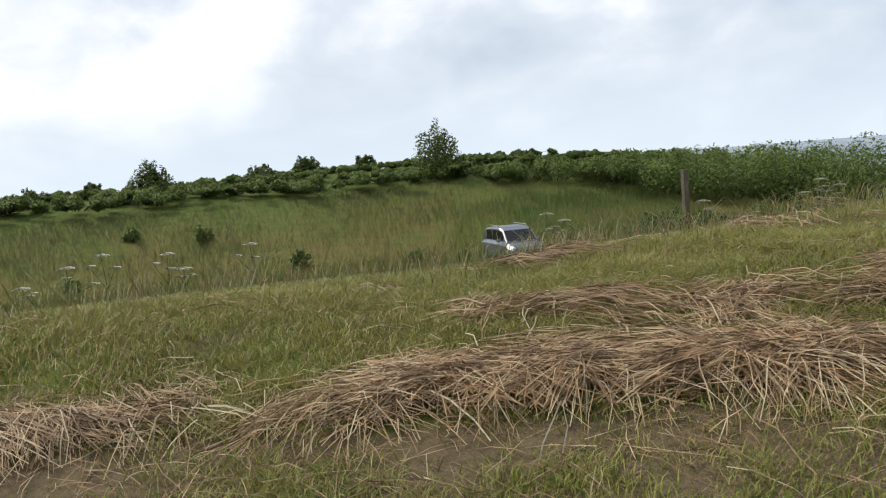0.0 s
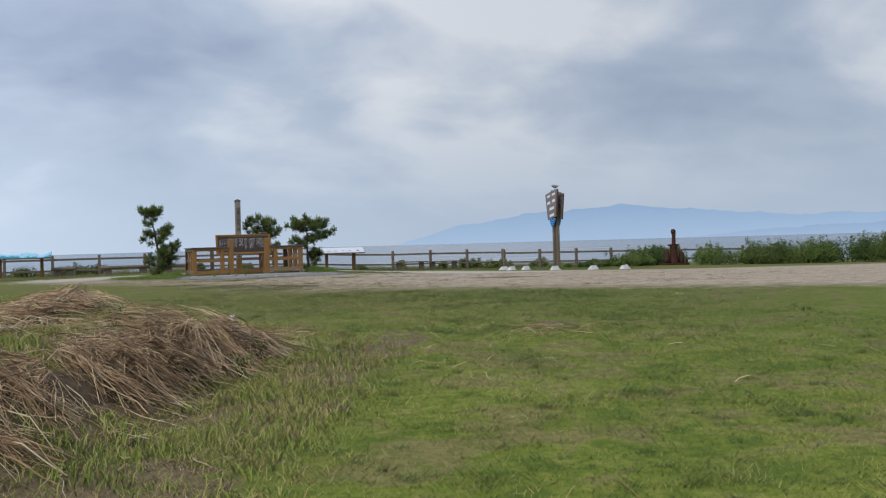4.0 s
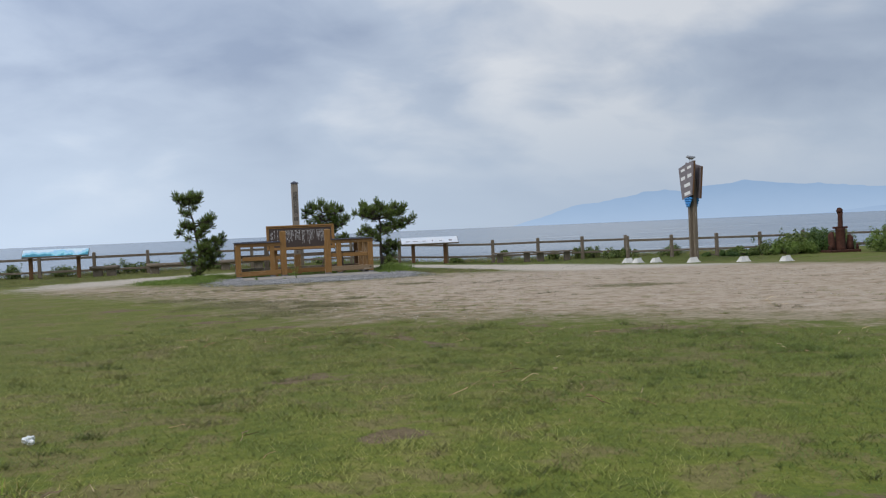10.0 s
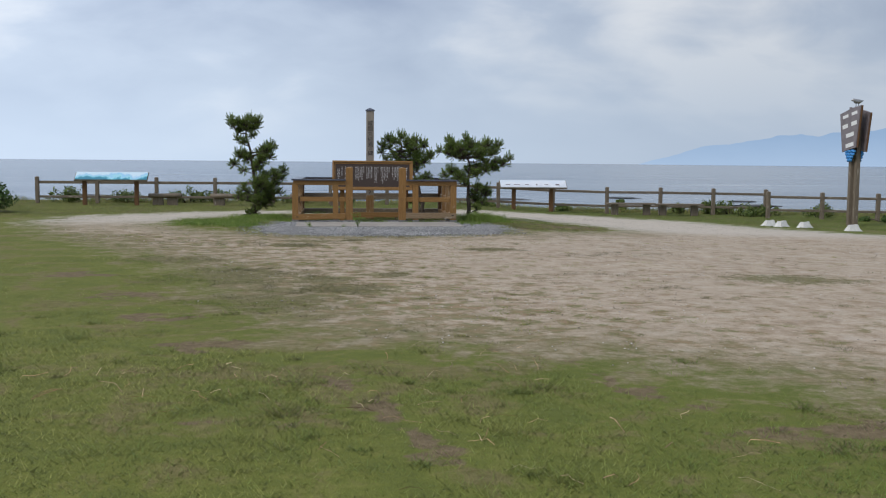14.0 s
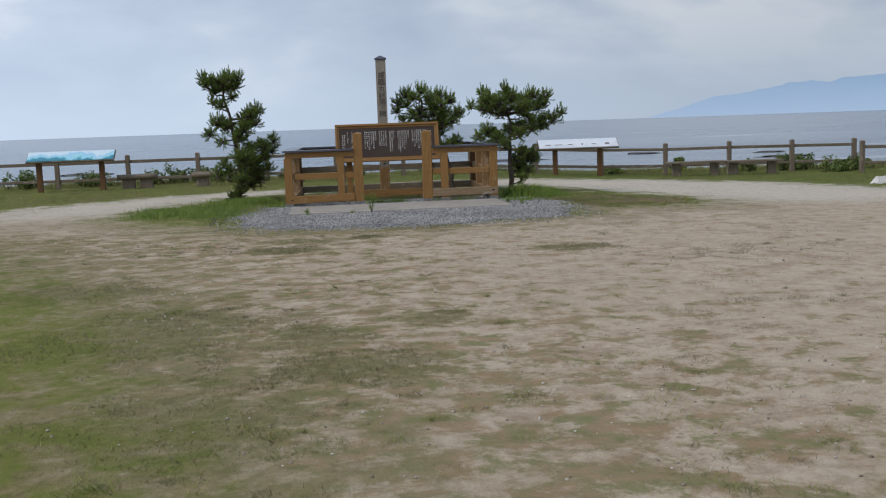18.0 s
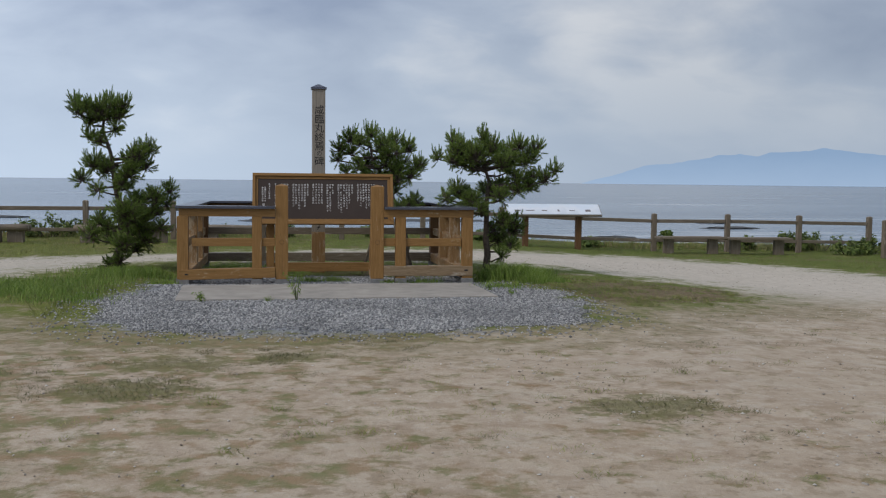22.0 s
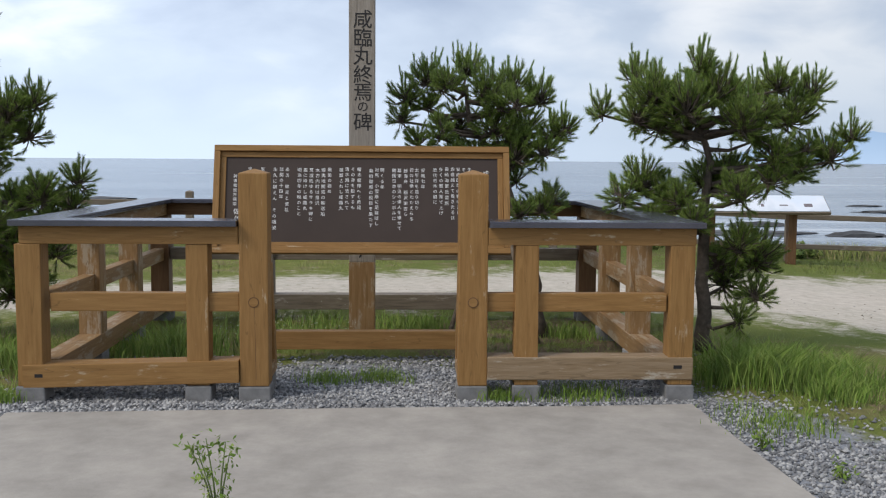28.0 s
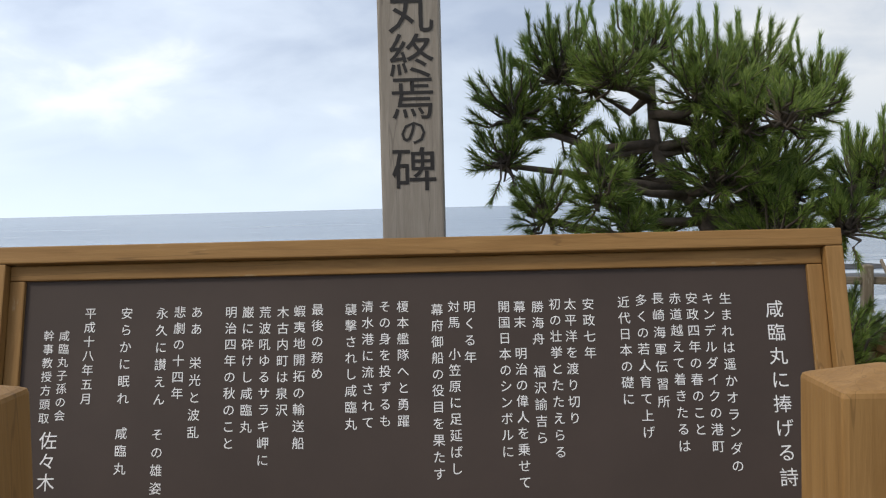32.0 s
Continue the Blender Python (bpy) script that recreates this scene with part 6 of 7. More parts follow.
def patch_at(x, y, rx, ry, seed):
    """A trampled patch with a ragged edge."""
    return lambda a, b2: np.clip((1.15 - np.hypot((a - x) / rx, (b2 - y) / ry) + 1.3 * (vnoise(a, b2, 0.28, seed) - 0.5)) * 2.2, 0, 0.85)


for i, (x, y, rx, ry, n) in enumerate(PATCHES):
    grass("thin_grass", int(n * 0.7), (x - 1.8 * rx, x + 1.8 * rx, y - 1.8 * ry, y + 1.8 * ry), patch_at(x, y, rx, ry, 600 + i), 0.020, 0.0032, 1.6, "trampled", "thin trampled grass patch in the sandy lot", 430 + i)


def small_tufts(name, n, box, keep, high, spread_, mat, label, seed):
    """Small separate tufts of grass."""
    rnd = np.random.default_rng(seed)
    x, y = scatter(n, *box, keep, rnd)
    k = rnd.integers(14, 70, len(x))
    i = np.repeat(np.arange(len(x)), k)
    r = rnd.uniform(0.4, 1.2, len(x))[i] * spread_
    ax = x[i] + rnd.normal(0, 1, len(i)) * r
    ay = y[i] + rnd.normal(0, 0.7, len(i)) * r
    tall = rnd.uniform(0.6, 1.5, len(x))[i] * high
    v, t = blades(ax, ay, tall * rnd.uniform(0.5, 1.4, len(i)), np.full(len(i), 0.0027), 1.4, rnd)
    tagged(soup(name, v, t, M[mat]), label, "grass", kind="stuff")


small_tufts("lot_weeds", 9000, (-9, 12, -20, -4.4), lambda a, b2: np.clip(lot_at(a, b2) * 2, 0, 1) * np.clip(vnoise(a, b2, 1.6, 617) * 1.8 - 0.55, 0.04, 1) * np.clip(vnoise(a, b2, 0.5, 618) * 2.4 - 0.9, 0.02, 1) * (0.35 + 0.65 * sm(3.5, -2.0, a + 0.1 * b2)), 0.018, 0.080, "trampled", "small dark trodden weeds on the sandy lot", 619)
small_tufts("lot_tufts", 3200, (-8, 9, -20, -4.6), lambda a, b2: np.clip(lot_at(a, b2) * 2, 0, 1) * np.clip(vnoise(a, b2, 1.1, 611) * 1.5 - 0.35, 0.02, 1) * (0.15 + 0.85 * sm(3.0, -2.5, a + 0.1 * b2)), 0.022, 0.07, "rough", "small flattened tufts on the sandy lot", 612)
small_tufts("dry_tufts", 900, (2.7, 6.2, -4.0, 0.9), lambda a, b2: np.clip(inside(ISLE, a, b2) * 2 + 0.6, 0, 1) * np.clip(-inside(BED, a, b2) * 3, 0, 1) * np.clip(vnoise(a, b2, 0.5, 621) * 2.2 - 0.7, 0.05, 1), 0.035, 0.06, "rough", "thin yellowing tufts beside the gravel bed", 622)
small_tufts("lawn_tufts", 9000, (-9, 5, -43, -16), lambda a, b2: lawn_keep(a, b2) * np.clip(vnoise(a, b2, 0.9, 613) * 1.8 - 0.5, 0.05, 1) * np.clip(1.5 - np.abs(a - path_x(b2) - 0.5) / 4.0, 0, 1), 0.048, 0.075, "lawn", "longer tufts of grass in the mown lawn", 614)
def lush_at(x, y):
    """The greener corner of the meadow, by bearing from the start of the walk."""
    az = np.degrees(np.arctan2(x + 7.4, y + 45.0))
    return sm(-72.5, -69, az + 3 * (vnoise(x, y, 3.0, 60) - 0.5)) * sm(-54, -58, az)


def meadow_view(x, y):
    az = np.degrees(np.arctan2(x + 7.4, y + 45.0))
    return (az > -99) & (az < -47)


grass("meadow_grass", 170000, (-66, -18, -60, -8), lambda x, y: meadow_view(x, y) * (1 - 0.8 * lush_at(x, y)) * (0.15 + 0.85 * vnoise(x, y, 4, 61)), 0.42, 0.011, 0.45, "meadow", "tall brownish-green meadow grass", 57, seg=1)
grass("lush_grass", 120000, (-60, -20, -42, -14), lambda x, y: lush_at(x, y) * (0.3 + 0.7 * vnoise(x, y, 2, 62)), 0.62, 0.011, 0.4, "lush", "tall lush green grass in the meadow", 59, seg=1)
grass("foot_grass", 130000, (-10.5, -2.4, -41.5, -26.0), lambda x, y: sm(-1.35, -0.8, bank_u(x, y)) * sm(1.0, 0.3, bank_u(x, y)) * np.clip(vnoise(x, y, 0.33, 37) * 2.0 - 0.35, 0.06, 1) * (1 - 0.7 * litter_at(x, y)), 0.055, 0.0036, 1.4, "foot", "rough tufted grass at the foot of the bank", 65, seg=2)
grass("foot_stubble", 36000, (-10.5, -2.4, -42.5, -26.0), lambda x, y: sm(-1.3, -0.7, bank_u(x, y)) * sm(1.2, 0.5, bank_u(x, y)) * np.clip(vnoise(x, y, 0.5, 38) * 2.2 - 0.6, 0.04, 1), 0.05, 0.0022, 1.2, "straw", "dry brown stubble at the foot of the bank", 69)
grass("foot_litter", 90000, (-12.5, -2.4, -44.5, -26.0), lambda x, y: 0.15 * sm(-1.2, -0.5, bank_u(x, y)) * sm(2.4, 0.5, bank_u(x, y)) + litter_at(x, y), 0.022, 0.0032, 3.6, "straw", "flattened dead grass at the foot of the bank", 70)
def stand_at(x, y):
    """Uncut grass standing in tufts below and between the raked rows."""
    u = bank_u(x, y)
    return sm(-1.2, -0.6, u) * sm(7.0, 4.5, u) * np.clip(vnoise(x, y, 0.30, 42) * 2.6 + vnoise(x, y, 1.1, 43) * 1.2 - 1.55, 0.03, 1) * (1 - 0.85 * raked_at(x, y)) * (1 - 0.8 * bare_at(x, y)) * (1 - 0.7 * litter_at(x, y))


grass("standing_grass", 170000, (-11, -2.4, -43, -25.5), stand_at, 0.070, 0.0040, 0.75, "stand", "uncut yellow-green grass standing on the bank", 72, seg=2)
small_tufts("bank_tufts", 5000, (-14, -3, -45, -26), lambda a, b2: (1 - 0.8 * raked_at(a, b2)) * sm(-0.9, 0.0, bank_u(a, b2)) * sm(6.5, 3.5, bank_u(a, b2)) * np.clip(vnoise(a, b2, 0.8, 615) * 2.0 - 0.6, 0.04, 1), 0.08, 0.07, "foot", "ragged yellow-green tufts on the bank", 616)
grass("brow_grass", 36000, (-22, -15.8, -52, -16), lambda x, y: (0.25 + 0.75 * vnoise(x, y, 1.3, 65)) * sm(-33, -38, y), 0.22, 0.004, 0.9, "rough", "tall grass on the slope behind the brow", 66, seg=2)
grass("dry_weeds", 5000, (-18.5, -15.2, -45, -37), lambda x, y: np.clip(vnoise(x, y, 0.8, 67) * 3.0 - 1.8, 0, 1), 0.20, 0.003, 0.9, "straw", "standing dead brown weeds on the brow", 68, seg=2)
grass("brow_grass", 16000, (-19, -14.5, -50, -16), lambda x, y: np.clip(vnoise(x, y, 1.3, 63) * 1.5 - 0.4, 0, 1), 0.14, 0.004, 0.6, "rough", "tall seeding grass on the brow", 58, seg=2)
grass("cliff_grass", 26000, (-14, 22, 11.6, 14.0), lambda x, y: np.clip(vnoise(x, y, 1.1, 64) * 1.6 - 0.3, 0, 1), 0.19, 0.005, 0.7, "rough", "wild half-dry grass behind the fence", 59, seg=2)


def strands(px, py, pz, way, length, rnd, width=0.0022, droop=0.5, lift=0.05):
    """Dry stalks lying over the ground: four-point ribbons that follow the slope of the land."""
    n = len(px)
    L = length * rnd.uniform(0.45, 1.25, n)
    rows = []
    for f in (0.0, 0.35, 0.7, 1.0):
        x, y = px + np.cos(way) * L * f, py + np.sin(way) * L * f
        under = land(x, y)
        arch = lift * np.sin(np.pi * (0.15 + 0.85 * f)) * rnd.uniform(0.2, 1.6, n)
        z = np.maximum(under + 0.005, under + (pz * (1 - f * droop)) + arch * 0.6)
        rows.append(np.stack([x + rnd.normal(0, 0.012, n), y + rnd.normal(0, 0.012, n), z], 1))
    sx, sy = -np.sin(way) * width, np.cos(way) * width
    side = np.stack([sx, sy, rnd.normal(0, width * 0.7, n)], 1)
    v = np.stack([p for r in rows for p in (r - side, r + side)], 1).reshape(-1, 3)
    i = np.arange(n)[:, None] * 8
    t = np.concatenate([i + np.array([[a, a + 1, a + 3]]) for a in (0, 2, 4)] + [i + np.array([[a, a + 3, a + 2]]) for a in (0, 2, 4)])
    return v, t


ALONG = math.atan2(0.899, 0.438)


def windrow(foot, y0, y1, wide, high, count, seed):
    """A row of raked dry grass along the bank; foot: how far in from the bank's foot it lies, by y."""
    rnd = np.random.default_rng(seed)
    ys = np.arange(y0, y1, 0.10)
    u = np.interp(ys, [-46, -42.5, -40, -35, -32, -28.5], foot)
    cx = np.interp(ys, EDGE_Y, EDGE_X) - u / 0.9 + 0.55 * (vnoise(ys, ys * 0, 2.1, seed) - 0.5) + 0.4 * (vnoise(ys, ys * 0, 0.8, seed + 5) - 0.5)
    heap = np.clip(vnoise(ys, ys * 0, 0.8, seed + 2) * 1.7 - 0.35 + 0.5 * (vnoise(ys, ys * 0, 0.3, seed + 3) - 0.5), 0.28 if seed == 1 else 0.0, 1.25) * sm(y0, y0 + 1.2, ys) * sm(y1, y1 - 0.8, ys)
    if seed == 1:
        heap = np.maximum(heap, 1.0 * sm(-32.5, -31, ys) * sm(y1 - 0.1, y1 - 0.9, ys))
    amp = high * heap * np.interp(ys, [-41.5, -39.5], [0.42, 1.0])
    verts, tris, k = [], [], 11
    for x, y, a in zip(cx, ys, amp):
        for j in range(k):
            s = (j / (k - 1) - 0.5) * 2
            qx, qy = x + s * wide * 0.85, y - s * wide * 0.35
            verts.append((qx, qy, float(land(qx, qy)) - 0.04 + a * 0.8 * (1 - s * s) + 0.05 * (vnoise(qx, qy, 0.16, seed) - 0.5) * (0.2 + a / high)))
    for i in range(len(ys) - 1):
        for j in range(k - 1):
            a = i * k + j
            tris += [(a, a + 1, a + k), (a + 1, a + k + 1, a + k)]
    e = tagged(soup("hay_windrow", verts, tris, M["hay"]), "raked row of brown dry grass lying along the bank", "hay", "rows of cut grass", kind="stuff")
    p = (heap + 0.12) / (heap + 0.12).sum()
    n = count
    # the row lies in tousled locks, each with its own lie
    k = int((y1 - y0) * 11)
    ci = rnd.choice(len(ys), k, p=p)
    cs = np.clip(rnd.normal(-0.1, 0.5, k), -1.2, 0.9)
    lift = rnd.uniform(0.0, 1.0, k) ** 1.5 * 0.14 * (0.25 + heap[ci]) * np.interp(ys[ci], [-41.5, -39], [0.38, 1.0])
    lying = rnd.random(k) < np.interp(ys[ci], [-41.5, -38.5], [0.85, 0.55])
    base = np.where(lying, ALONG + np.pi * (rnd.random(k) < 0.5) + rnd.normal(0, 0.4, k), ALONG - np.pi / 2 + rnd.normal(0.45, 0.8, k) + np.where(rnd.random(k) < 0.22, np.pi, 0))
    size = rnd.uniform(0.06, 0.17, k)
    j = rnd.integers(0, k, n)
    s = cs[j] + rnd.normal(0, 1, n) * size[j] / wide
    px = cx[ci[j]] + s * wide * 0.8 + rnd.normal(0, 1, n) * size[j] * 0.3
    py = ys[ci[j]] - s * wide * 0.33 + rnd.normal(0, 1, n) * size[j]
    pz = amp[ci[j]] * 0.85 * np.clip(1 - s * s, 0, 1) + lift[j] + rnd.uniform(0.0, 0.04, n)
    way = base[j] + rnd.normal(0, 0.5, n) + 1.1 * (vnoise(px, py, 0.45, seed + 9) - 0.5)
    v, tr = strands(px, py, pz, way, np.where(lying[j], 0.42, 0.28), rnd, 0.0020, np.where(lying[j], 0.30, 0.75), 0.05)
    soup("cut_stalk", v, tr, M["straw"], e)
    # single bleached stalks on top
    j = rnd.choice(len(ys), n // 30, p=p)
    s = rnd.normal(0.1, 0.5, len(j))
    v, tr = strands(cx[j] + s * wide * 0.9, ys[j] - s * wide * 0.4 + rnd.normal(0, 0.05, len(j)), amp[j] * np.clip(1 - s * s, 0.1, 1) + 0.03, ALONG - rnd.uniform(0.2, 1.9, len(j)), 0.45, rnd, 0.0027, 0.85, 0.09)
    soup("bleached_stalk", v, tr, M["pale_straw"], e)


windrow([1.85, 1.75, 1.65, 1.0, 0.75, 0.3], -46.6, -28.4, 0.25, 0.19, 21000, 1)
windrow([2.9, 2.9, 3.2, 2.9, 2.5, 2.0], -43.2, -27.0, 0.36, 0.085, 9500, 2)
windrow([3.2, 4.9, 6.4, 5.6, 5.0, 4.2], -46.8, -25.0, 0.34, 0.06, 2600, 3)
windrow([6.2, 6.6, 8.0, 7.4, 6.8, 6.2], -37.5, -22.5, 0.40, 0.09, 4000, 4)
windrow([8.2, 8.6, 9.0, 8.8, 8.4, 8.0], -35.0, -22.0, 0.5, 0.09, 3000, 5)


def loose_straw(x0, x1, y0, y1, n, keep, label, seed, length=0.35, mat="straw"):
    rnd = np.random.default_rng(seed)
    x, y = scatter(n, x0, x1, y0, y1, keep, rnd)
    v, t = strands(x, y, rnd.uniform(0.01, 0.05, len(x)), rnd.uniform(0, 2 * np.pi, len(x)), length, rnd, 0.0017, 0.8, 0.04)
    tagged(soup("loose_straw", v, t, M[mat]), label, "straw", kind="stuff")


loose_straw(-15, -3, -47, -24, 42000, lambda x, y: np.clip(bank_u(x, y) * 0.5 + 0.4, 0, 1) * (np.clip(vnoise(x, y, 0.9, 71) * 2 - 0.7, 0, 1) * (0.35 + 0.65 * sm(2.6, 1.2, bank_u(x, y)))), "dry stalks scattered over the bank", 81, 0.26)
loose_straw(-15, -3, -41, -22, 120000, lambda x, y: sm(1.0, 1.9, bank_u(x, y)) * sm(-40, -33, y) * np.clip(vnoise(x * 0.7 - y * 0.35, y * 0.7 + x * 0.35, 0.75, 74) * 3.4 - 1.2, 0, 1), "matted dry stalks all over the bank", 86, 0.24)
loose_straw(-14, -2.6, -45, -25, 40000, lambda x, y: sm(-0.9, -0.2, bank_u(x, y)) * sm(7.0, 3.5, bank_u(x, y)) * np.clip(vnoise(x, y, 0.45, 76) * 2.6 + vnoise(x, y, 1.6, 77) - 1.75, 0, 1), "pale dry stalks lying in patches on the bank", 88, 0.24, "pale_straw")
loose_straw(-13.6, -9.2, -46.5, -40.5, 2600, lambda x, y: sm(0.2, 0.9, bank_u(x, y)) * sm(2.6, 1.6, bank_u(x, y)) * np.clip(vnoise(x, y, 0.6, 75) * 2 - 0.5, 0, 1), "pale stalks on the soil below the raked row", 87, 0.45)
loose_straw(-5.6, -2.2, -39.4, -34.5, 8000, lambda x, y: 0.9 * np.exp(-(((x + 3.85) / 0.42) ** 2 + ((y + 38.0) / 0.55) ** 2)) + 0.16 * np.exp(-(((x + 3.7) / 0.6) ** 2 + ((y + 36.9) / 1.2) ** 2)), "pale straw dropped on the lawn", 82, 0.3)
loose_straw(-1.6, 0.8, -29.8, -27.6, 1000, lambda x, y: np.exp(-(((x + 0.5) / 0.5) ** 2 + ((y + 28.6) / 0.5) ** 2)), "pale straw dropped on the lawn", 83, 0.3)
loose_straw(-4.6, -2.6, -29.4, -26.2, 2600, lambda x, y: np.exp(-(((x + 4.0) / 0.7) ** 2 + ((y + 27.6) / 0.9) ** 2)), "end of the raked straw on the lawn", 84, 0.3)
loose_straw(-3, 6, -42, -18, 2600, lambda x, y: np.clip(vnoise(x, y, 1.5, 73) * 2 - 1.0, 0, 1), "stray dry stalks on the lawn", 85, 0.18)


def stones(name, n, box, keep, size, mat, label, seed, flat=0.7):
    """Small angular stones, eight faces each."""
    rnd = np.random.default_rng(seed)
    x, y = scatter(n, *box, keep, rnd)
    k = len(x)
    s = size * rnd.uniform(0.5, 1.5, (k, 1, 1))
    unit = np.array([[1, 0, 0], [0, 1, 0], [-1, 0, 0], [0, -1, 0], [0, 0, 1], [0, 0, -1]], float)
    v = unit[None] * rnd.uniform(0.6, 1.3, (k, 6, 1)) + rnd.normal(0, 0.16, (k, 6, 3))
    a = rnd.uniform(0, 2 * np.pi, k)
    c, sn = np.cos(a)[:, None], np.sin(a)[:, None]
    v = np.stack([v[..., 0] * c - v[..., 1] * sn, v[..., 0] * sn + v[..., 1] * c, v[..., 2] * flat], -1) * s
    v[..., 0] += x[:, None]
    v[..., 1] += y[:, None]
    v[..., 2] += (land(x, y) + size * 0.25 + rnd.uniform(-0.2, 0.5, k) * size)[:, None]
    f = np.array([[0, 1, 4], [1, 2, 4], [2, 3, 4], [3, 0, 4], [1, 0, 5], [2, 1, 5], [3, 2, 5], [0, 3, 5]])
    t = (np.arange(k)[:, None, None] * 6 + f[None]).reshape(-1, 3)
    tagged(soup(name, v.reshape(-1, 3), t, M[mat]), label, "stones", kind="stuff")


def bed_keep(x, y):
    slab = (np.abs(x - 0.16) < 1.98) & (np.abs(y + 1.42 - 0.035 * (x - 0.16)) < 0.83)
    edge = inside(BED, x, y) + 0.8 * (vnoise(x, y, 0.45, 91) - 0.45)
    return np.maximum(np.clip(edge * 3.2, 0, 1), 0.10 * np.clip(1 + inside(BED, x, y) * 1.2, 0, 1)) * ~slab


stones("gravel", 115000, (-3.2, 3.5, -5.6, 1.4), bed_keep, 0.0125, "gravel", "grey crushed stone round the concrete slab", 92)
stones("gravel", 42000, (-8.5, 14, -24, 6), lambda x, y: np.clip(lot_at(x, y) * 0.9 + 0.3, 0, 1) * (vnoise(x, y, 1.4, 93) ** 2), 0.009, "pebble", "small stones on the sandy lot", 94, 0.55)


def boulder(x, y, r, h, label, seed, mat="reef", z=-4.05):
    bm = bmesh.new()
    bmesh.ops.create_icosphere(bm, subdivisions=3, radius=1)
    for v in bm.verts:
        d = 1 + 0.35 * noise.noise(v.co * 1.6 + Vector((seed * 3.1, 0, 0))) + 0.16 * noise.noise(v.co * 5 + Vector((0, seed, 0)))
        v.co = Vector((v.co.x * r * d, v.co.y * r * 0.5 * d, v.co.z * h * d))
    ob = part("reef_rock", bm, M[mat])
    ob.location = (x, y, z)
    tagged(ob, label, "rock", "reef off the shore")


for i in range(26):
    boulder(random.uniform(-60, 95), random.choice((random.uniform(62, 80), random.uniform(95, 130))), random.uniform(2.5, 7.0), random.uniform(0.22, 0.45), "flat black reef rock awash off the shore", i)


def flower(x, y, h, seed):
    rnd = np.random.default_rng(seed)
    e = group_at("wild_carrot", x, y, float(land(x, y)), "tall weed with flat white flower heads", "plant", "white-flowered weeds")
    top = np.array([rnd.normal(0, 0.08), rnd.normal(0, 0.08), h])
    tube_part("stem", [(0, 0, -0.05), tuple(top * [0.4, 0.4, 0.5]), tuple(top)], [0.008, 0.006, 0.004], M["stalk"], e, sides=5)
    for k in range(3):
        c = top if k == 0 else top * [0.6, 0.6, 0.75] + [rnd.normal(0, 0.10), rnd.normal(0, 0.10), rnd.uniform(-0.02, 0.1)]
        if k:
            tube_part("side_stem", [tuple(top * [0.5, 0.5, 0.55]), tuple(c)], [0.004, 0.003], M["stalk"], e, sides=4)
        n = 60
        a, r = rnd.uniform(0, 2 * np.pi, n), 0.085 * np.sqrt(rnd.random(n)) * (1 if k == 0 else 0.7)
        p = np.stack([c[0] + np.cos(a) * r, c[1] + np.sin(a) * r, c[2] + 0.02 - r * r * 3], 1)
        s = 0.014
        v = np.stack([p + [-s, -s, 0], p + [s, -s, 0.004], p + [s, s, 0], p + [-s, s, 0.004]], 1).reshape(-1, 3)
        i = np.arange(n)[:, None] * 4
        soup("flower_head", v, np.concatenate([i + [[0, 1, 2]], i + [[0, 2, 3]]]), M["umbel"], e, "flat white umbel")


def daisies(n, box, seed):
    """Tiny white flower heads on thin stalks among the grass."""
    rnd = np.random.default_rng(seed)
    x, y = scatter(n, *box, lambda a, b2: np.clip(vnoise(a, b2, 0.5, seed) * 2 - 0.4, 0, 1), rnd)
    k = len(x)
    p = np.stack([x, y, land(x, y) + rnd.uniform(0.06, 0.24, k)], 1)
    s = rnd.uniform(0.0025, 0.0055, (k, 1))
    v = np.stack([p + s * np.array(o) for o in ((-1, -1, -0.4), (1, -1, 0.3), (1, 1, 0.4), (-1, 1, -0.3))], 1).reshape(-1, 3)
    i = np.arange(k)[:, None] * 4
    tagged(soup("small_flowers", v, np.concatenate([i + [[0, 1, 2]], i + [[0, 2, 3]]]), M["umbel"]), "tiny white flowers among the weeds by the railing", "flowers", kind="stuff")


daisies(420, (-1.7, 0.0, 1.5, 3.1), 77)
daisies(120, (-4.4, -2.6, -1.4, 1.4), 78)


# white heads over the brow: bearing, rise and distance from the start of the walk
for i, (az, el, d) in enumerate([(-90.1, -3.24, 11.0), (-87.1, -3.54, 11.2), (-86.2, -4.4, 10.2), (-93.7, -4.6, 10.0), (-92.1, -3.75, 10.8), (-82.1, -3.35, 11.4), (-65.7, -3.05, 12.0), (-65.3, -3.5, 11.8),
                                 (-57.0, -2.9, 12.4), (-51.3, -2.2, 13.6), (-51.7, -2.8, 13.2), (-50.7, -2.15, 13.8), (-49.9, -2.5, 13.4), (-44.0, -2.0, 14.2)]):
    x, y = far_spot(az, d)
    flower(x, y, max(0.2, 0.93 + d * math.tan(radians(el)) - float(land(x, y))), 500 + i)


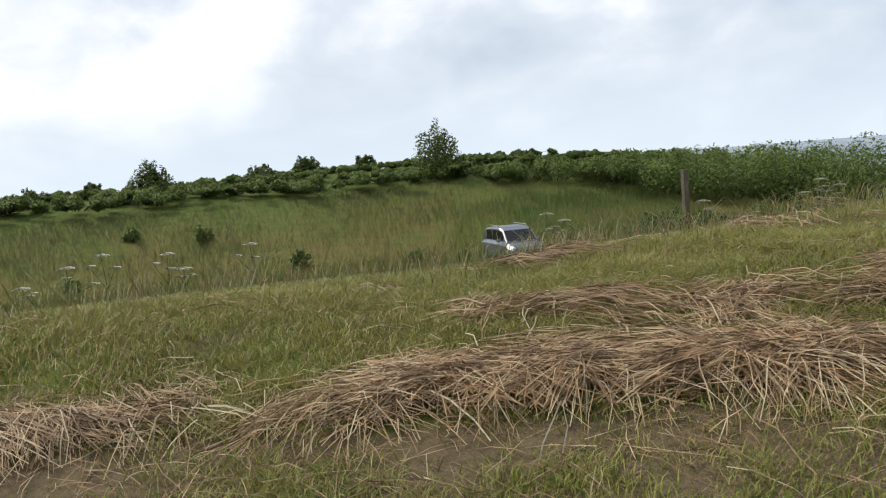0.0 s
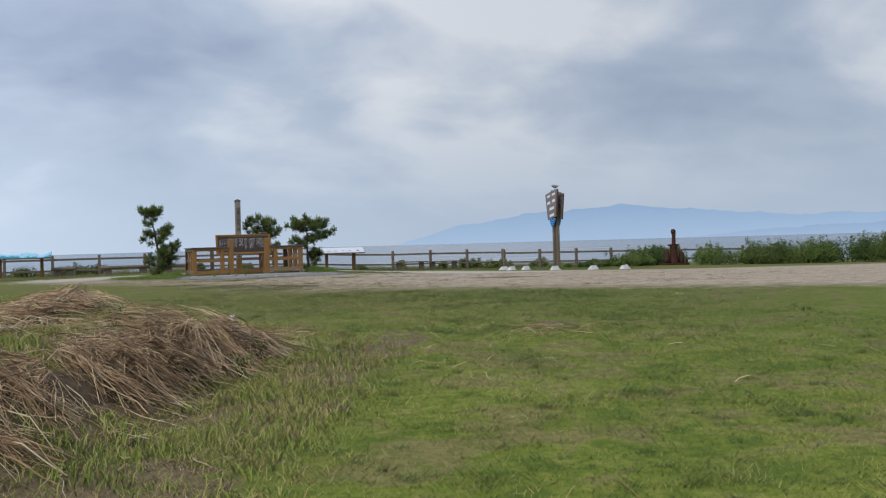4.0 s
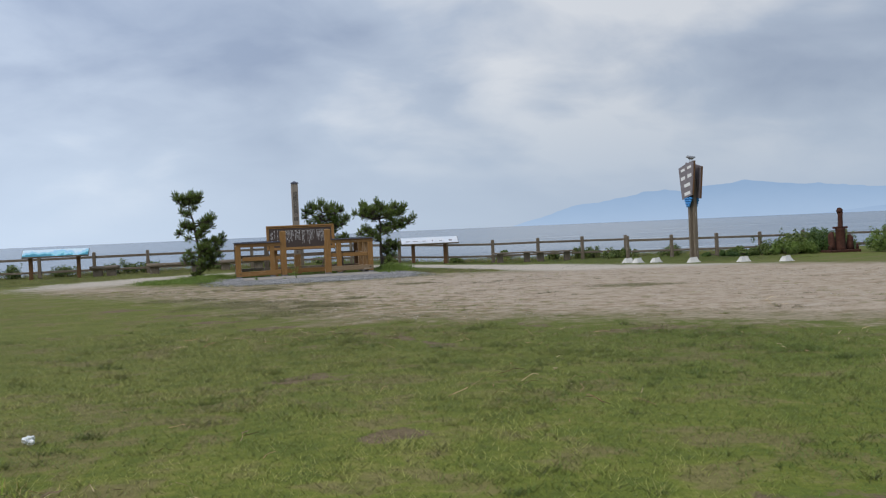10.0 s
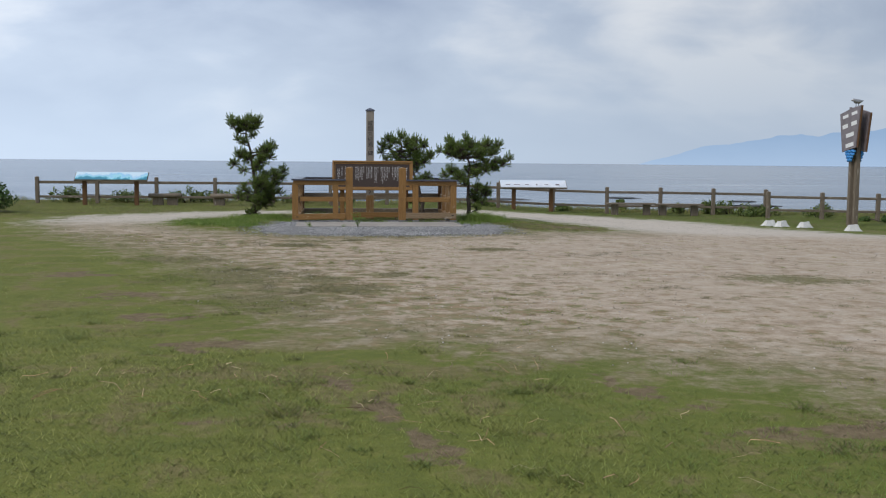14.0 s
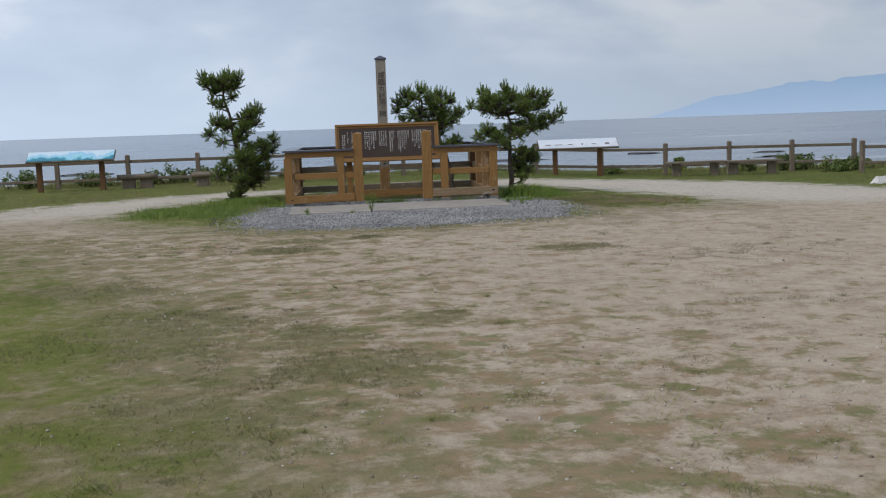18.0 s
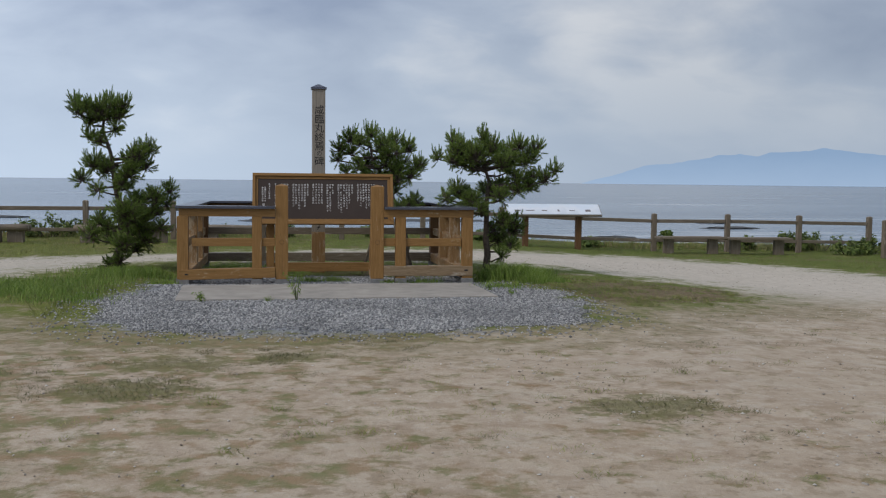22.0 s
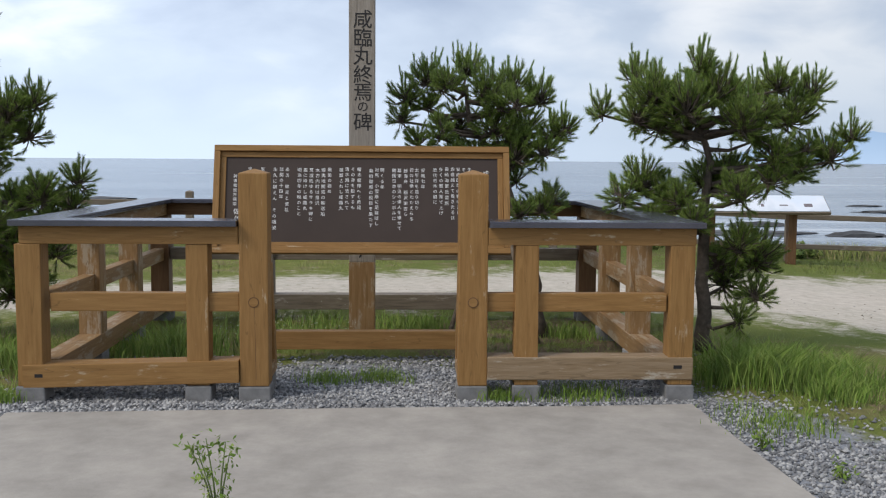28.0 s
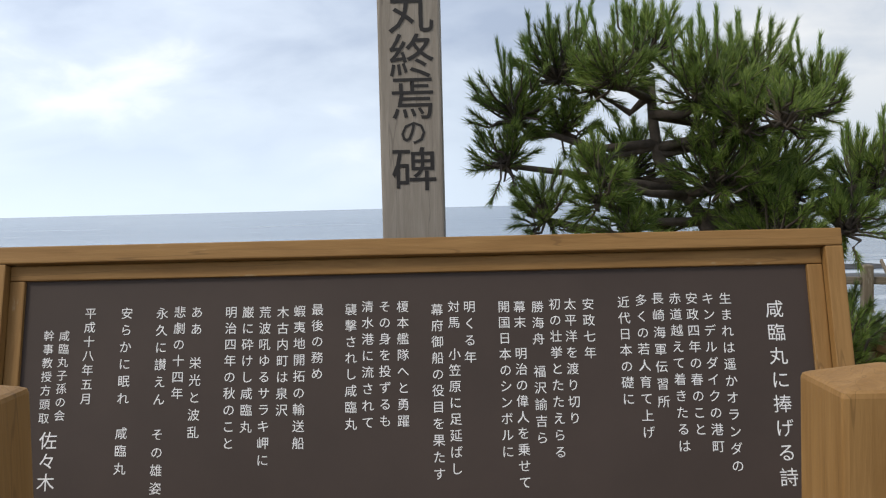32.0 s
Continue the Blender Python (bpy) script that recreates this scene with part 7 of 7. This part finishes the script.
def small_weed(x, y, h, seed, n=60, label="small green weed growing through the gravel", group="weeds at the slab", mat="tall", size=0.014):
    rnd = np.random.default_rng(seed)
    e = group_at("weed", x, y, float(land(x, y)), label, "plant", group)
    cs, rs = [], []
    stems = []
    for k in range(5):
        tip = np.array([rnd.normal(0, 0.25 * h), rnd.normal(0, 0.2 * h), h * rnd.uniform(0.6, 1.0)])
        stems.append(tube([(0, 0, -0.02), tuple(tip * [0.4, 0.4, 0.5]), tuple(tip)], [0.005, 0.004, 0.002], 5))
        for f in (0.35, 0.6, 0.85, 1.0):
            cs.append(tip * [f, f, f])
            rs.append((0.05, 0.05, 0.04))
    v, t = merge(stems)
    soup("stemwood", v, t, M["stalk"], e)
    lv, lt = leaves(cs, rs, n * 2, size, rnd)
    soup("foliage", lv, lt, M[mat], e)
    return e


small_weed(-0.36, -2.4, 0.42, 1, 130)
small_weed(-1.5, -2.45, 0.13, 2, 60)
small_weed(-0.72, -2.45, 0.06, 3, 24)
small_weed(2.25, -1.4, 0.10, 4, 50)
small_weed(2.45, -1.9, 0.08, 5, 40)
for i, (x, y, h) in enumerate([(-4.2, -29.8, 0.26), (-4.55, -30.8, 0.22), (-4.9, -28.2, 0.22), (-5.6, -30.4, 0.2), (-6.9, -31.5, 0.2)]):
    small_weed(x, y, h, 20 + i, 70, "dark leafy weed standing in the raked grass", "weeds on the bank", "shrub", 0.018)
clump = small_weed(-6.6, -25.0, 0.34, 40, 520, "bushy weed with pale yellow flower heads on the bank", "weeds on the bank", "stand", 0.030)
for i in range(22):
    head = bmesh.new()
    bmesh.ops.create_icosphere(head, subdivisions=1, radius=0.016)
    a, r = i * 2.4, 0.05 * math.sqrt(i)
    bmesh.ops.transform(head, matrix=pose(r * math.cos(a), r * math.sin(a) * 0.8, 0.33 - 0.5 * r + 0.03 * math.sin(i * 1.7)), verts=head.verts)
    part("flower_head", head, M["yellow"], clump)


def plastic_litter():
    bm = bmesh.new()
    bmesh.ops.create_icosphere(bm, subdivisions=3, radius=0.034)
    for v in bm.verts:
        v.co = Vector((v.co.x * 1.2, v.co.y * 0.9, v.co.z * 0.8)) * (1 + 0.8 * noise.noise(v.co * 45))
    ob = part("plastic_litter", bm, M["litter"])
    ob.location = (-3.84, -24.95, float(land(-3.84, -24.95)) + 0.028)
    tagged(ob, "crumpled white plastic scrap on the lawn", "litter")


plastic_litter()


# ---- the parked car in the low meadow ----
def glass():
    m, nt, b = material("car_glass")
    b.inputs["Base Color"].default_value = (0.03, 0.04, 0.045, 1)
    b.inputs["Roughness"].default_value, b.inputs["Specular IOR Level"].default_value = 0.05, 0.8
    return m


M["glass"] = glass()
M["lens"] = plain("headlamp_lens", (0.55, 0.58, 0.60), 0.1, 0, 0.05, 20, 0.02)


def loft(sections):
    """Skin over rings of equal length, capped."""
    bm = bmesh.new()
    rings = [[bm.verts.new(p) for p in s] for s in sections]
    n = len(rings[0])
    for r, q in zip(rings, rings[1:]):
        for i in range(n):
            bm.faces.new((r[i], r[(i + 1) % n], q[(i + 1) % n], q[i]))
    bm.faces.new(rings[0][::-1])
    bm.faces.new(rings[-1])
    bmesh.ops.recalc_face_normals(bm, faces=bm.faces)
    return bm


def parked_car(x, y, turn):
    e = group_at("car", x, y, float(land(x, y)), "small grey hatchback parked in tall meadow grass", "car", turn=turn)

    def ring(px, half, lo, hi, r=0.12):
        return [(px, -half + r, lo), (px, half - r, lo), (px, half, lo + r), (px, half, hi - r), (px, half - r, hi), (px, -half + r, hi), (px, -half, hi - r), (px, -half, lo + r)]

    paint, gl = M["carpaint"], M["glass"]
    body = part("body", loft([ring(-1.85, 0.70, 0.35, 0.85), ring(-1.75, 0.80, 0.25, 0.98), ring(-0.9, 0.83, 0.22, 1.0), ring(0.6, 0.83, 0.22, 0.98), ring(1.25, 0.81, 0.24, 0.92), ring(1.78, 0.74, 0.28, 0.78), ring(1.88, 0.62, 0.34, 0.68)]), paint, e)
    part("cabin", loft([ring(-1.80, 0.72, 0.96, 1.02, 0.02), ring(-1.60, 0.66, 0.94, 1.46, 0.07), ring(-0.9, 0.66, 0.94, 1.55, 0.08), ring(0.1, 0.65, 0.94, 1.54, 0.08), ring(0.45, 0.63, 0.94, 1.42, 0.06), ring(1.05, 0.70, 0.9, 0.97, 0.02)]), paint, e)
    wind = bmesh.new()
    vs = [wind.verts.new(p) for p in ((0.50, -0.56, 1.41), (0.50, 0.56, 1.41), (1.03, 0.62, 0.985), (1.03, -0.62, 0.985))]
    wind.faces.new(vs)
    bmesh.ops.solidify(wind, geom=wind.faces[:], thickness=-0.02)
    part("windscreen", wind, gl, e, "dark reflecting windscreen")
    for s in (-1, 1):
        for a, b2 in ((-1.45, -0.75), (-0.68, 0.35)):
            bm = bmesh.new()
            front = 0.22 if b2 > 0 else 0.0
            q = [bm.verts.new((px, s * yy, pz)) for px, yy, pz in ((a, 0.672, 1.03), (b2 + front, 0.672, 1.03), (b2, 0.664, 1.40), (a + 0.06, 0.664, 1.42))]
            bm.faces.new(q)
            bmesh.ops.solidify(bm, geom=bm.faces[:], thickness=0.012)
            part("side_window", bm, gl, e)
        tube_part("roof_rail", [(-1.4, s * 0.58, 1.56), (-1.3, s * 0.58, 1.59), (0.0, s * 0.58, 1.585), (0.12, s * 0.58, 1.55)], [0.02] * 4, M["galv"], e, sides=6)
        mr = timber("mirror", (0.62, s * 0.78, 1.04), (0.62, s * 0.96, 1.04), 0.10, 0.13, paint, e, bevel=0.02)
        timber("headlamp", (1.70, s * 0.42, 0.70), (1.70, s * 0.70, 0.70), 0.22, 0.13, M["lens"], e, bevel=0.03)
        for px in (-1.2, 1.15):
            w = tube_part("wheel", [(px, s * 0.66, 0.29), (px, s * 0.69, 0.29), (px, s * 0.82, 0.29), (px, s * 0.85, 0.29)], [0.25, 0.295, 0.295, 0.25], M["tyre"], e, "black tyre", 20)
            tube_part("rim", [(px, s * 0.80, 0.29), (px, s * 0.862, 0.29)], [0.19, 0.17], M["galv"], w, "", 14)
    timber("bumper", (1.80, -0.7, 0.42), (1.80, 0.7, 0.42), 0.22, 0.2, paint, e, bevel=0.06)
    timber("number_plate", (1.915, -0.2, 0.45), (1.915, 0.2, 0.45), 0.02, 0.14, M["white"], e, bevel=0.004)
    timber("grille", (1.87, -0.45, 0.62), (1.87, 0.45, 0.62), 0.05, 0.10, M["tyre"], e, bevel=0.01)


cx, cy = far_spot(-67.65, 42.0)
parked_car(cx, cy, -2)
